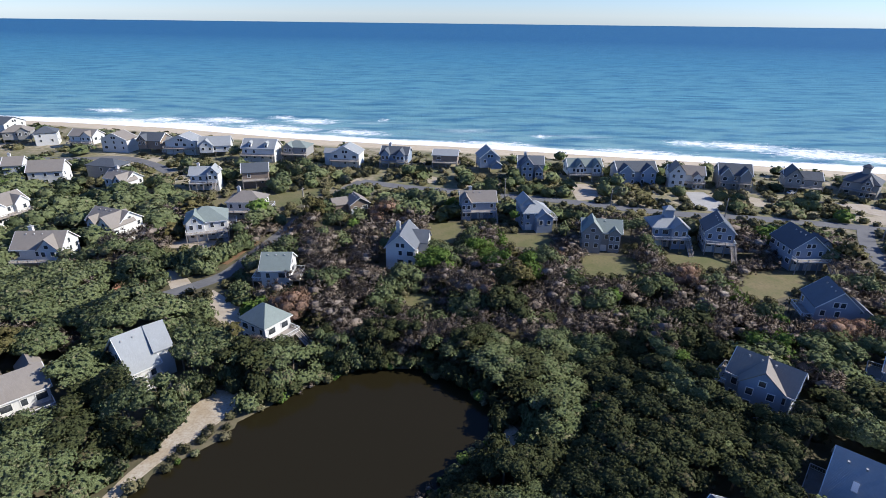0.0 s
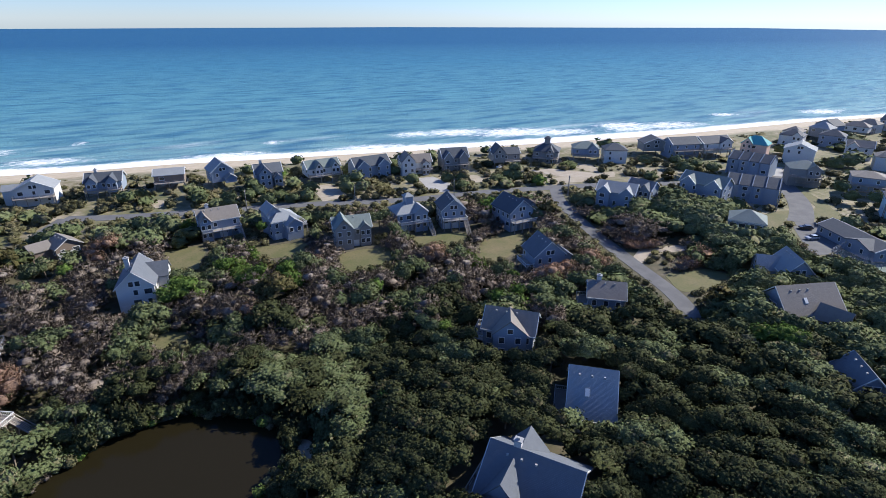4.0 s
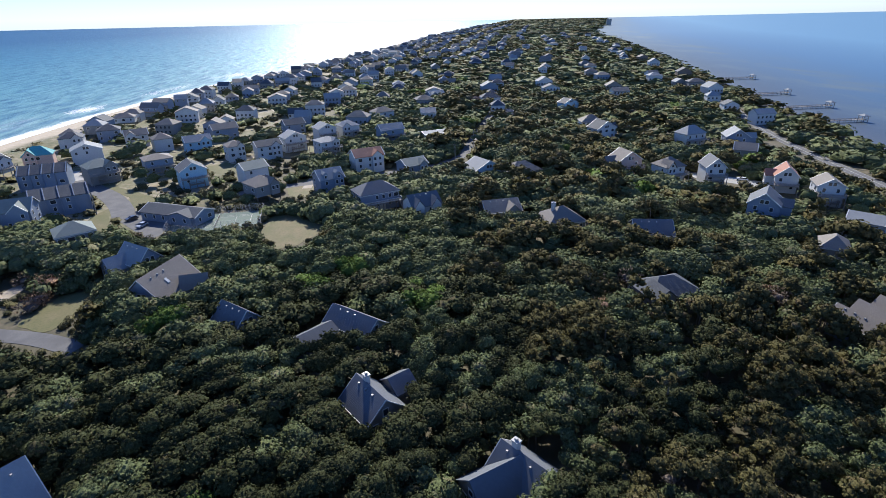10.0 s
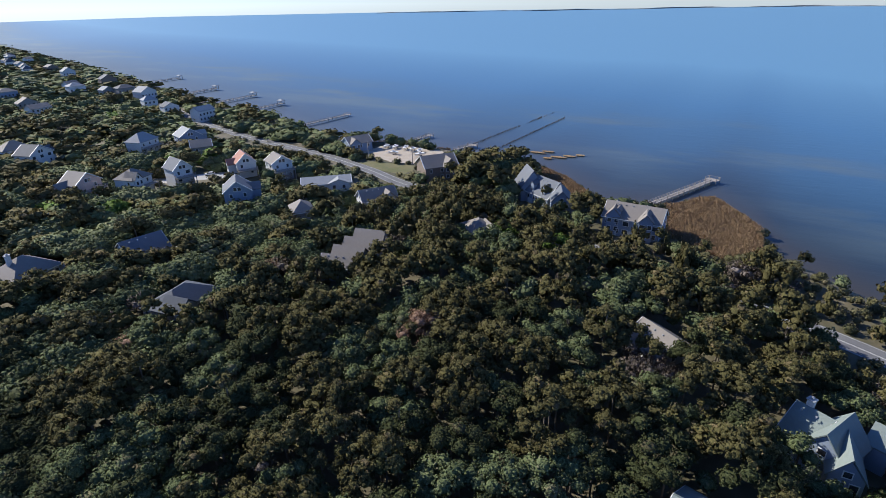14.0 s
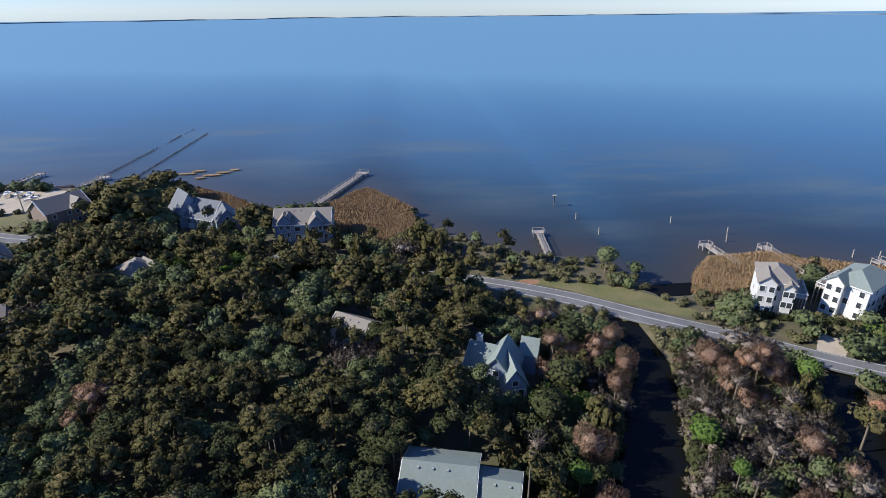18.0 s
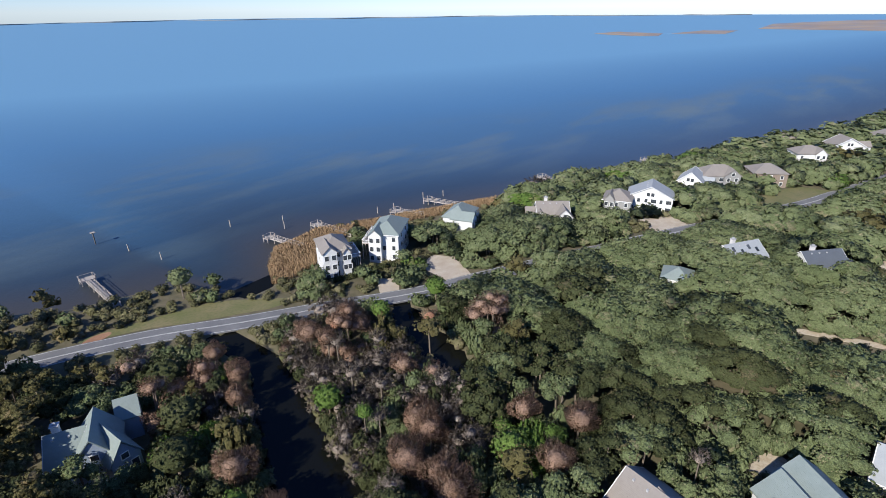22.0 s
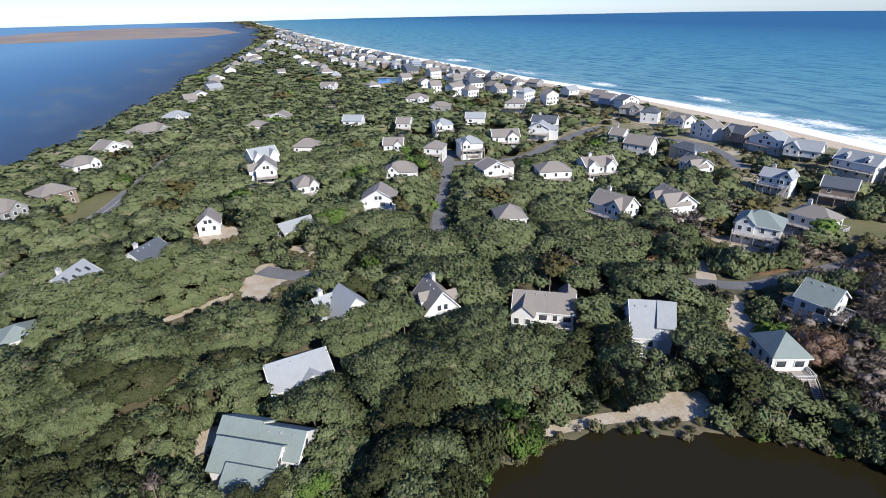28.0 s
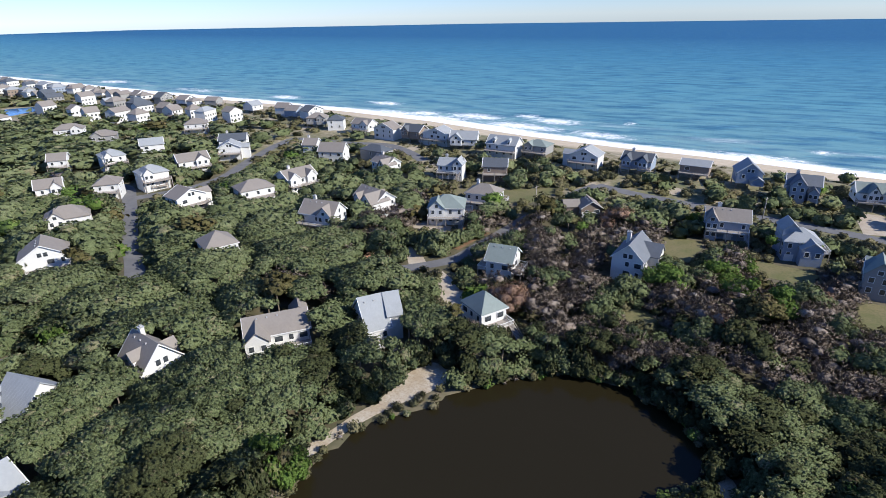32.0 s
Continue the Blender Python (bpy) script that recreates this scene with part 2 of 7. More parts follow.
def water(name, kind):
    """Sea, sound and pond: colour by distance off the shore, ripples at three sizes, foam only off the ocean beach."""
    m, n, l, p = nodes_of(name)
    geo = n.new("ShaderNodeNewGeometry")
    pos = geo.outputs["Position"]
    at = n.new("ShaderNodeAttribute")
    at.attribute_name = "shore"
    d = at.outputs["Fac"]
    mp = n.new("ShaderNodeMapping")
    mp.inputs["Scale"].default_value = (0.35, 1.0, 1.0)
    mp.inputs["Rotation"].default_value = (0, 0, radians(9))
    l.new(pos, mp.inputs[0])
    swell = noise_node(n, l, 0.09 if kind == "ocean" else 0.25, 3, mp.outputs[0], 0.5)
    chop = noise_node(n, l, 0.55 if kind == "ocean" else 1.2, 5, pos, 0.6)
    wide = noise_node(n, l, 0.012, 4, mp.outputs[0], 0.55)
    if kind == "ocean":
        deep = ramp(n, [(0.0, (0.22, 0.36, 0.36)), (0.04, (0.13, 0.285, 0.315)), (0.16, (0.092, 0.258, 0.315)), (0.45, (0.048, 0.19, 0.285)), (1.0, (0.01, 0.085, 0.20))])
        l.new(math_node(n, l, "DIVIDE", d, 1500.0, True), deep.inputs[0])
        # Light and dark of wave slopes put into the colour, at three sizes.
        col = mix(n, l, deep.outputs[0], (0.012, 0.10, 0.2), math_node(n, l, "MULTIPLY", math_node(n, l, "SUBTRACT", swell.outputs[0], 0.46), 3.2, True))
        slope_light = noise_node(n, l, 0.3, 3, mp.outputs[0], 0.6)
        col = mix(n, l, col, (0.10, 0.29, 0.37), math_node(n, l, "MULTIPLY", math_node(n, l, "SUBTRACT", slope_light.outputs[0], 0.56), 4.0, True))
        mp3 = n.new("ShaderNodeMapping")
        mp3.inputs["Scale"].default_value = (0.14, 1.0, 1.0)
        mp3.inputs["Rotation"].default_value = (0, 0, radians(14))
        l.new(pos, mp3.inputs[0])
        slope_shade = noise_node(n, l, 0.11, 5, mp3.outputs[0], 0.7)
        col = mix(n, l, col, (0.02, 0.115, 0.19), math_node(n, l, "MULTIPLY", math_node(n, l, "SUBTRACT", slope_shade.outputs[0], 0.5), 5.0, True))
        # broken foam: a ragged edge on the beach and scattered breakers on the bars
        warp = math_node(n, l, "ADD", d, math_node(n, l, "MULTIPLY", math_node(n, l, "SUBTRACT", wide.outputs[0], 0.5), 26.0))
        edge = math_node(n, l, "SUBTRACT", 1.0, math_node(n, l, "DIVIDE", warp, 17.0), True)
        lace = noise_node(n, l, 0.5, 8, mp.outputs[0], 0.8)
        f1 = math_node(n, l, "MULTIPLY", math_node(n, l, "SUBTRACT", math_node(n, l, "ADD", lace.outputs[0], edge), 0.66), 5.0, True)
        band = math_node(n, l, "SUBTRACT", 1.0, math_node(n, l, "DIVIDE", math_node(n, l, "ABSOLUTE", math_node(n, l, "SUBTRACT", warp, 48.0)), 20.0), True)
        mp2 = n.new("ShaderNodeMapping")
        mp2.inputs["Scale"].default_value = (0.22, 1.0, 1.0)
        mp2.inputs["Rotation"].default_value = (0, 0, radians(9))
        l.new(pos, mp2.inputs[0])
        patch = noise_node(n, l, 0.05, 3, mp2.outputs[0], 0.5)
        pm = math_node(n, l, "MULTIPLY", math_node(n, l, "SUBTRACT", patch.outputs[0], 0.54), 7.0, True)
        f2 = math_node(n, l, "MULTIPLY", math_node(n, l, "MULTIPLY", band, pm), math_node(n, l, "MULTIPLY", math_node(n, l, "SUBTRACT", lace.outputs[0], 0.36), 5.0, True))
        at2 = n.new("ShaderNodeAttribute")
        at2.attribute_name = "breaker"
        f3 = math_node(n, l, "MULTIPLY", math_node(n, l, "SUBTRACT", math_node(n, l, "ADD", lace.outputs[0], math_node(n, l, "MULTIPLY", at2.outputs["Fac"], 0.36)), 0.7), 7.0, True)
        foam = math_node(n, l, "MAXIMUM", math_node(n, l, "MAXIMUM", f1, math_node(n, l, "MULTIPLY", f2, 0.5)), f3, True)
        col = mix(n, l, col, (0.82, 0.84, 0.85), foam)
        strength, dist, spec, rough = 1.0, 1.5, 0.13, 0.40
    elif kind == "sound":
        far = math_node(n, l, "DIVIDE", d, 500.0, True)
        # Brown at the edge, darkest close in, bluer and paler further out.
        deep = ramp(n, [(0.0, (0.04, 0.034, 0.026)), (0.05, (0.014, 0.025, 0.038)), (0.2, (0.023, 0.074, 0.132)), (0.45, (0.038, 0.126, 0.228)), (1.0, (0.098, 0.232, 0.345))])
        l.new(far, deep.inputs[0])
        bars = noise_node(n, l, 0.02, 5, mp.outputs[0], 0.6)
        near = math_node(n, l, "SUBTRACT", 1.0, math_node(n, l, "ABSOLUTE", math_node(n, l, "SUBTRACT", math_node(n, l, "DIVIDE", d, 90.0), 1.1)), True)
        bm_ = math_node(n, l, "MULTIPLY", math_node(n, l, "MULTIPLY", math_node(n, l, "SUBTRACT", bars.outputs[0], 0.48), 6.0, True), near)
        col = mix(n, l, deep.outputs[0], (0.085, 0.11, 0.10), math_node(n, l, "MULTIPLY", bm_, 0.9))
        strength, dist, spec, rough = 0.6, 0.4, 0.24, 0.46
    elif kind == "canal":
        col = mix(n, l, (0.004, 0.0045, 0.004), (0.007, 0.0075, 0.006), wide.outputs[0])
        strength, dist, spec, rough = 0.12, 0.08, 0.02, 0.12
    else:
        col = mix(n, l, (0.014, 0.0115, 0.005), (0.021, 0.017, 0.008), wide.outputs[0])
        strength, dist, spec, rough = 0.12, 0.08, 0.02, 0.12
    h = math_node(n, l, "ADD", swell.outputs[0], math_node(n, l, "MULTIPLY", chop.outputs[0], 0.35))
    bp = n.new("ShaderNodeBump")
    bp.inputs["Strength"].default_value, bp.inputs["Distance"].default_value = strength, dist
    l.new(h, bp.inputs["Height"])
    body, shine, both = n.new("ShaderNodeBsdfDiffuse"), n.new("ShaderNodeBsdfGlossy"), n.new("ShaderNodeMixShader")
    l.new(col, body.inputs["Color"])
    shine.inputs["Roughness"].default_value = rough
    shine.inputs["Color"].default_value = (0.70, 0.80, 0.86, 1)
    for s in (body, shine):
        l.new(bp.outputs[0], s.inputs["Normal"])
    fr = n.new("ShaderNodeFresnel")
    fr.inputs[0].default_value = 1.33
    share = math_node(n, l, "MINIMUM", fr.outputs[0], spec)
    if kind == "ocean":
        share = math_node(n, l, "MULTIPLY", math_node(n, l, "SUBTRACT", 1.0, foam), share)
    l.new(share, both.inputs[0])
    l.new(body.outputs[0], both.inputs[1])
    l.new(shine.outputs[0], both.inputs[2])
    l.new(both.outputs[0], n["Material Output"].inputs["Surface"])
    return m


def ground_material():
    """Leaf litter, thin grass and sand showing through; clean sand on the beach."""
    m, n, l, p = nodes_of("island_ground")
    pos = n.new("ShaderNodeNewGeometry").outputs["Position"]
    at = n.new("ShaderNodeAttribute")
    at.attribute_name = "beach"
    a, b, c = noise_node(n, l, 0.035, 5, pos), noise_node(n, l, 0.3, 6, pos), noise_node(n, l, 3.0, 5, pos)
    r = ramp(n, [(0.32, (0.05, 0.055, 0.022)), (0.47, (0.085, 0.075, 0.038)), (0.58, (0.14, 0.115, 0.07)), (0.72, (0.3, 0.25, 0.18))])
    l.new(math_node(n, l, "ADD", math_node(n, l, "MULTIPLY", a.outputs[0], 0.5), math_node(n, l, "MULTIPLY", b.outputs[0], 0.5)), r.inputs[0])
    col = mix(n, l, r.outputs[0], (0.06, 0.055, 0.03), math_node(n, l, "MULTIPLY", c.outputs[0], 0.5))
    ya = n.new("ShaderNodeAttribute")
    ya.attribute_name = "yard"
    yr = ramp(n, [(0.38, (0.10, 0.11, 0.045)), (0.47, (0.165, 0.155, 0.075)), (0.54, (0.24, 0.205, 0.125)), (0.63, (0.40, 0.34, 0.255))])
    l.new(math_node(n, l, "ADD", math_node(n, l, "MULTIPLY", a.outputs[0], 0.55), math_node(n, l, "MULTIPLY", b.outputs[0], 0.45)), yr.inputs[0])
    col = mix(n, l, col, yr.outputs[0], math_node(n, l, "MULTIPLY", ya.outputs["Fac"], 0.9))
    sr = ramp(n, [(0.3, (0.42, 0.34, 0.235)), (0.7, (0.52, 0.435, 0.32))])
    l.new(b.outputs[0], sr.inputs[0])
    l.new(mix(n, l, col, sr.outputs[0], at.outputs["Fac"]), p.inputs["Base Color"])
    p.inputs["Roughness"].default_value = 0.9
    bump(n, l, p, c.outputs[0], 0.5, 0.1)
    return m


# ---- helpers ----
def part(name, verts, faces, material, parent=None, label="", smooth=False, mats=None, which=None):
    me = bpy.data.meshes.new(name)
    me.from_pydata(verts, [], faces)
    for x in (mats or [material]):
        me.materials.append(M[x] if isinstance(x, str) else x)
    if which is not None:
        me.polygons.foreach_set("material_index", which)
    if smooth:
        me.polygons.foreach_set("use_smooth", [True] * len(me.polygons))
    ob = new(name, me)
    ob.parent = parent
    if label:
        tagged(ob, label)
    return ob


def shared(name, me, parent, loc=(0, 0, 0), rz=0.0, label=""):
    ob = new(name, me)
    ob.parent = parent
    ob.location, ob.rotation_euler = loc, (0, 0, rz)
    if label:
        tagged(ob, label)
    return ob


def thing(name, x, y, yaw, label, category, group="", z=0.0, kind=""):
    e = new(name)
    e.location, e.rotation_euler = (x, y, z), (0, 0, radians(yaw))
    return tagged(e, label, category, group, kind)


BOX = [(0, 3, 2, 1), (4, 5, 6, 7), (0, 1, 5, 4), (1, 2, 6, 5), (2, 3, 7, 6), (3, 0, 4, 7)]


class Solid:
    """Gathers boxes and slabs into one mesh."""

    def __init__(self):
        self.v, self.f, self.w = [], [], []

    def add(self, v, f, w=0):
        k = len(self.v)
        self.v += v
        self.f += [tuple(i + k for i in q) for q in f]
        self.w += [w] * len(f)
        return self

    def box(self, x0, y0, z0, x1, y1, z1, w=0):
        return self.add([(x0, y0, z0), (x1, y0, z0), (x1, y1, z0), (x0, y1, z0), (x0, y0, z1), (x1, y0, z1), (x1, y1, z1), (x0, y1, z1)], BOX, w)

    def beam(self, a, b, t, w=0):
        """A square bar from a to b."""
        a, b = Vector(a), Vector(b)
        u = (b - a).normalized()
        s = u.cross(Vector((0, 0, 1)))
        s = (s if s.length > 0.01 else Vector((1, 0, 0))).normalized() * t / 2
        r = s.cross(u).normalized() * t / 2
        v = [tuple(q + i * s + j * r) for q in (a, b) for i, j in ((-1, -1), (1, -1), (1, 1), (-1, 1))]
        return self.add(v, BOX, w)

    def put(self, name, material, parent, label="", mats=None):
        return part(name, self.v, self.f, material, parent, label, mats=mats, which=self.w if mats else None)


def sheet(name, pts, z, material, label, category, kind="structure"):
    me = bpy.data.meshes.new(name)
    me.from_pydata([(x, y, z) for x, y in pts] + [(x, y, z - 0.3) for x, y in pts], [],
                   [tuple(range(len(pts)))] + [(i, (i + 1) % len(pts), (i + 1) % len(pts) + len(pts), i + len(pts)) for i in range(len(pts))])
    me.materials.append(M[material] if isinstance(material, str) else material)
    return tagged(new(name, me), label, category, kind=kind)


def smooth_line(pts, step=3.0):
    """Points about every step metres along a rounded line through pts."""
    p = np.array(pts, float)
    t = np.r_[0, np.cumsum(np.hypot(*np.diff(p, axis=0).T))]
    s = np.linspace(0, t[-1], max(2, int(t[-1] / step)))
    q = np.c_[np.interp(s, t, p[:, 0]), np.interp(s, t, p[:, 1])]
    for _ in range(6):
        q[1:-1] = (q[:-2] + 2 * q[1:-1] + q[2:]) / 4
    return q


def ribbon(pts, half):
    q = smooth_line(pts)
    d = np.gradient(q, axis=0)
    nrm = np.c_[-d[:, 1], d[:, 0]] / np.maximum(np.hypot(*d.T), 1e-6)[:, None]
    return [tuple(a) for a in q + nrm * half], [tuple(a) for a in q - nrm * half]


ROADS, CLEAR = [], []


def road(name, pts, width, material, label, z=0.07, lines=False, seen=(-999, 999)):
    a, b = ribbon(pts, width / 2)
    k = len(a)
    me = bpy.data.meshes.new(name)
    v = [(x, y, z) for x, y in a] + [(x, y, z) for x, y in b] + [(x, y, z - 0.3) for x, y in a] + [(x, y, z - 0.3) for x, y in b]
    f = []
    for i in range(k - 1):
        f += [(i, i + 1, k + i + 1, k + i), (i, 2 * k + i, 2 * k + i + 1, i + 1), (k + i, k + i + 1, 3 * k + i + 1, 3 * k + i)]
    me.from_pydata(v, [], f)
    me.materials.append(M[material])
    ob = tagged(new(name, me), label, "road", kind="structure")
    ROADS.append((smooth_line(pts, 2.0), width / 2 + 1.2, seen))
    if lines:
        for off in (-width / 2 + 0.35, width / 2 - 0.35, -0.12, 0.12):
            c, d = ribbon(pts, off + 0.07)[0], ribbon(pts, off - 0.07)[0]
            part("lane_line", [(x, y, z + 0.012) for x, y in c] + [(x, y, z + 0.012) for x, y in d], [(i, i + 1, k + i + 1, k + i) for i in range(k - 1)], "paint", ob, "painted white lane line")
    return ob


def lumps(x, y, s):
    """Cheap smooth relief of size s."""
    return (np.sin(x / s + 1.3 * np.sin(y / s * 0.7)) + np.sin(y / s * 1.1 + 1.7 * np.sin(x / s * 0.6 + 1)) + np.sin((x + y) / s * 0.53 + 2)) / 3


def ragged(pts):
    """The outline with an uneven, natural edge."""
    q = []
    for (x0, y0), (x1, y1) in zip(pts, pts[1:] + pts[:1]):
        k = max(2, int(math.dist((x0, y0), (x1, y1)) / 1.5))
        q += [(x0 + (x1 - x0) * i / k, y0 + (y1 - y0) * i / k) for i in range(k)]
    p = np.array(q)
    for _ in range(2):
        p = (np.roll(p, 1, 0) + 2 * p + np.roll(p, -1, 0)) / 4
    c = p - p.mean(0)
    f = 1 + 0.07 * lumps(p[:, 0], p[:, 1], 1.1) + 0.08 * lumps(p[:, 0], p[:, 1], 3.1)
    return [tuple(a) for a in p.mean(0) + c * f[:, None]]


def patch(name, pts, material, label, category, z=0.05, clear=True):
    if name not in ("driveway", "parking", "tennis_court"):
        pts = ragged(pts)
    ob = sheet(name, pts, z, material, label, category)
    if clear:
        CLEAR.append(pts)
    return ob


# ---- shores ----
OCEAN = np.array([(-5200, 1300), (-2500, 745), (-1978, 646), (-1238, 500), (-851, 447), (-636, 415), (-458, 396), (-352, 387), (-262, 374), (-186, 360), (-103, 334),
                  (-40, 321), (0, 316), (62, 302), (126, 288), (215, 268), (306, 252), (443, 240), (600, 210), (741, 165), (976, 98), (1072, 62), (1644, -67), (2688, -360), (4233, -835), (5200, -1150)], float)
SOUND = np.array([(-5200, 1150), (-2300, 620), (-1513, 382), (-1253, 310), (-833, 150), (-651, 84), (-588, 70), (-449, 8), (-394, -8), (-303, -52), (-274, -61), (-221, -86),
                  (-174, -112), (-132, -133), (-114, -143), (-93, -141), (-84, -130), (-78, -121), (-68, -121), (-65, -143), (-39, -153), (-13, -177), (-6, -198), (11, -223)], float)
SOUND2 = np.array([(26, -206), (50, -202), (60, -213), (91, -238), (110, -232), (137, -243), (177, -245), (212, -234), (311, -271), (408, -291), (568, -343), (972, -455), (1792, -659), (3300, -1250), (5200, -2000)], float)
SOUND = np.r_[SOUND, SOUND2]


def ocean_y(x):
    return np.interp(x, OCEAN[:, 0], OCEAN[:, 1])


def sound_y(x):
    return np.interp(x, SOUND[:, 0], SOUND[:, 1])


POND = [(-49, 62), (-45, 69), (-40, 73), (-37, 80), (-31, 86), (-25, 91), (-18, 95), (-8, 96), (1, 92), (6, 88), (10, 83), (10, 77), (5, 72), (0, 66), (-5, 60), (-9, 50), (-18, 40), (-32, 33), (-46, 33), (-52, 40), (-51, 52)]
CANAL = [(-50.5, -110), (-58, -106), (-58, -90), (-54.5, -79), (-49, -68), (-45, -59), (-42, -48), (-31, -49), (-34, -62), (-39, -72), (-45.5, -83), (-50, -93)]
SLOUGH = [(-88.5, -88), (-93.5, -85.5), (-90, -75), (-86, -65), (-81.5, -56), (-77, -51), (-73.5, -53.5), (-75, -60), (-78.5, -68), (-83, -78)]


def inside(pts, x, y):
    """Which of the points x, y lie in the outline pts."""
    r = np.zeros(np.shape(x), bool)
    for (x0, y0), (x1, y1) in zip(pts, pts[1:] + pts[:1]):
        if y0 != y1:
            r ^= ((y0 > y) != (y1 > y)) & (x < (x1 - x0) * (y - y0) / (y1 - y0) + x0)
    return r


def ground_z(x, y):
    so, ss = ocean_y(x) - y, y - sound_y(x)
    z = np.clip(np.minimum((so - 2) * 0.065 - 1.2, (ss - 1) * 0.35 - 1.2), -7, 0)
    dune = np.exp(-((so - 34) / 9.0) ** 2) * (1.5 + 0.7 * lumps(x, y, 9))
    z = z + np.where(so > 0, np.maximum(dune, 0), 0)
    z = np.where(inside(POND, x, y), -1.6, z)
    return np.where(inside(CANAL, x, y) | inside(SLOUGH, x, y), -1.6, z)


def axis_steps(fine):
    near = np.arange(-500, 501, 5.0)
    for a, c in fine:
        near = np.r_[near[(near < a) | (near > c)], np.arange(a, c + 0.1, 1.6)]
    near = np.sort(near)
    far = 500 * 1.09 ** np.arange(1, 27)
    far = np.r_[far[far < 4850], 4985]
    return np.r_[-far[::-1], near, far]


def grid_mesh(name, xs, ys, zfun, material, keep=None, attrs=()):
    X, Y = np.meshgrid(xs, ys)
    Z = zfun(X, Y) if callable(zfun) else np.full(X.shape, zfun)
    nx, ny = len(xs), len(ys)
    i = (np.arange(ny - 1)[:, None] * nx + np.arange(nx - 1)[None, :])
    F = np.stack([i, i + 1, i + nx + 1, i + nx], -1)
    if keep is not None:
        F = F[keep(X, Y)]
    me = big_mesh(name, np.stack([X, Y, Z], -1).reshape(-1, 3), F.reshape(-1, 4), material, True)
    for key, val in attrs:
        at = me.attributes.new(key, "FLOAT", "POINT")
        at.data.foreach_set("value", val(X, Y).reshape(-1).astype(np.float32))
    return me


def big_mesh(name, verts, faces, material, smooth=False):
    me = bpy.data.meshes.new(name)
    k = faces.shape[1]
    me.vertices.add(len(verts))
    me.vertices.foreach_set("co", np.ascontiguousarray(verts, np.float32).reshape(-1))
    me.loops.add(faces.size)
    me.loops.foreach_set("vertex_index", np.ascontiguousarray(faces, np.int32).reshape(-1))
    me.polygons.add(len(faces))
    me.polygons.foreach_set("loop_start", np.arange(0, faces.size, k, dtype=np.int32))
    me.polygons.foreach_set("loop_total", np.full(len(faces), k, np.int32))
    if smooth:
        me.polygons.foreach_set("use_smooth", np.ones(len(faces), bool))
    for x in (material if isinstance(material, list) else [material]):
        me.materials.append(M[x] if isinstance(x, str) else x)
    me.update(calc_edges=True)
    me.validate()
    return me


def yard(x, y):
    """How much mown grass and sand lies between the houses: most in the beach rows."""
    so = ocean_y(x) - y
    return np.clip((np.where(x > 150, 200, np.where(x < -110, 185, 120)) - so) / 30, 0, 1)


AX, AY = axis_steps([(-98, 20)]), axis_steps([(29, 104), (-121, -46)])
WX = axis_steps([])
tagged(new("ground", grid_mesh("ground", AX, AY, ground_z, ground_material(), None, [
    ("beach", lambda x, y: np.clip((25 + 4 * lumps(x, y, 14) - (ocean_y(x) - y)) / 5, 0, 1)), ("yard", yard)])),
    "sandy island ground with leaf litter, thin grass and a pale beach", "ground", kind="structure")


def quad_keep(test):
    return lambda X, Y: test((X[:-1, :-1] + X[1:, 1:]) / 2, (Y[:-1, :-1] + Y[1:, 1:]) / 2)


def breakers(x, y):
    """Where waves break on the bars: streaks along the shore."""
    out = np.zeros(x.shape)
    for bx, by, hl, hw in ((-230, 379, 46, 7), (-180, 372, 40, 6), (-115, 362, 46, 6), (-60, 350, 30, 5), (215, 305, 44, 8), (240, 292, 40, 6), (330, 276, 40, 7), (30, 322, 34, 4), (110, 305, 40, 4), (-203, 387, 20, 5), (-159, 388, 34, 6), (-122, 402, 14, 4), (178, 323, 36, 7), (150, 330, 20, 5), (299, 292, 30, 6), (409, 290, 16, 4), (-380, 427, 26, 6), (-263, 424, 26, 5),
                           (-99, 388, 28, 6), (295, 279, 28, 6), (60, 345, 8, 3), (500, 262, 34, 6), (620, 240, 44, 7), (-47, 396, 6, 3), (-520, 440, 40, 7), (760, 205, 50, 8), (-700, 470, 50, 8)):
        u, v = (x - bx) + 0.2 * -(y - by), (y - by) + 0.2 * (x - bx)
        out = np.maximum(out, np.exp(-(u / hl) ** 2 - (v / (2.4 * hw)) ** 2))
    return out


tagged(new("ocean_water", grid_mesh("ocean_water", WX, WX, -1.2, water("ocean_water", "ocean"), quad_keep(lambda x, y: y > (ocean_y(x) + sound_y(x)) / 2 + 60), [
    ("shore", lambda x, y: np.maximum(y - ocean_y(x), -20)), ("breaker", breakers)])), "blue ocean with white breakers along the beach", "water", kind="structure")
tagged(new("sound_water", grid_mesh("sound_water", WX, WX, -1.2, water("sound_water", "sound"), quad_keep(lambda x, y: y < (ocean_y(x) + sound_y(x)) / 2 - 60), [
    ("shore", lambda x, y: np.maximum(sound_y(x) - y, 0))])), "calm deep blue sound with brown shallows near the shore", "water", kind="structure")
sheet("pond_water", [(-55, 28), (14, 28), (14, 100), (-55, 100)], -0.28, water("pond_water", "pond"), "dark still brown pond water", "water")
sheet("canal_water", [(-97, -125), (-26, -125), (-26, -46), (-97, -46)], -0.5, water("canal_water", "canal"), "dark narrow canal between trees", "water")
sheet("far_pond", [(-546, 252), (-566, 272), (-556, 292), (-528, 276), (-520, 250)], 0.12, surface("blue_pond_water", (0.06, 0.16, 0.34), (0.08, 0.2, 0.4), (0.05, 0.12, 0.28), 0.1, 1.5, 0.15, 0.1, 0.02, 0.5), "small blue pond among distant houses", "water")
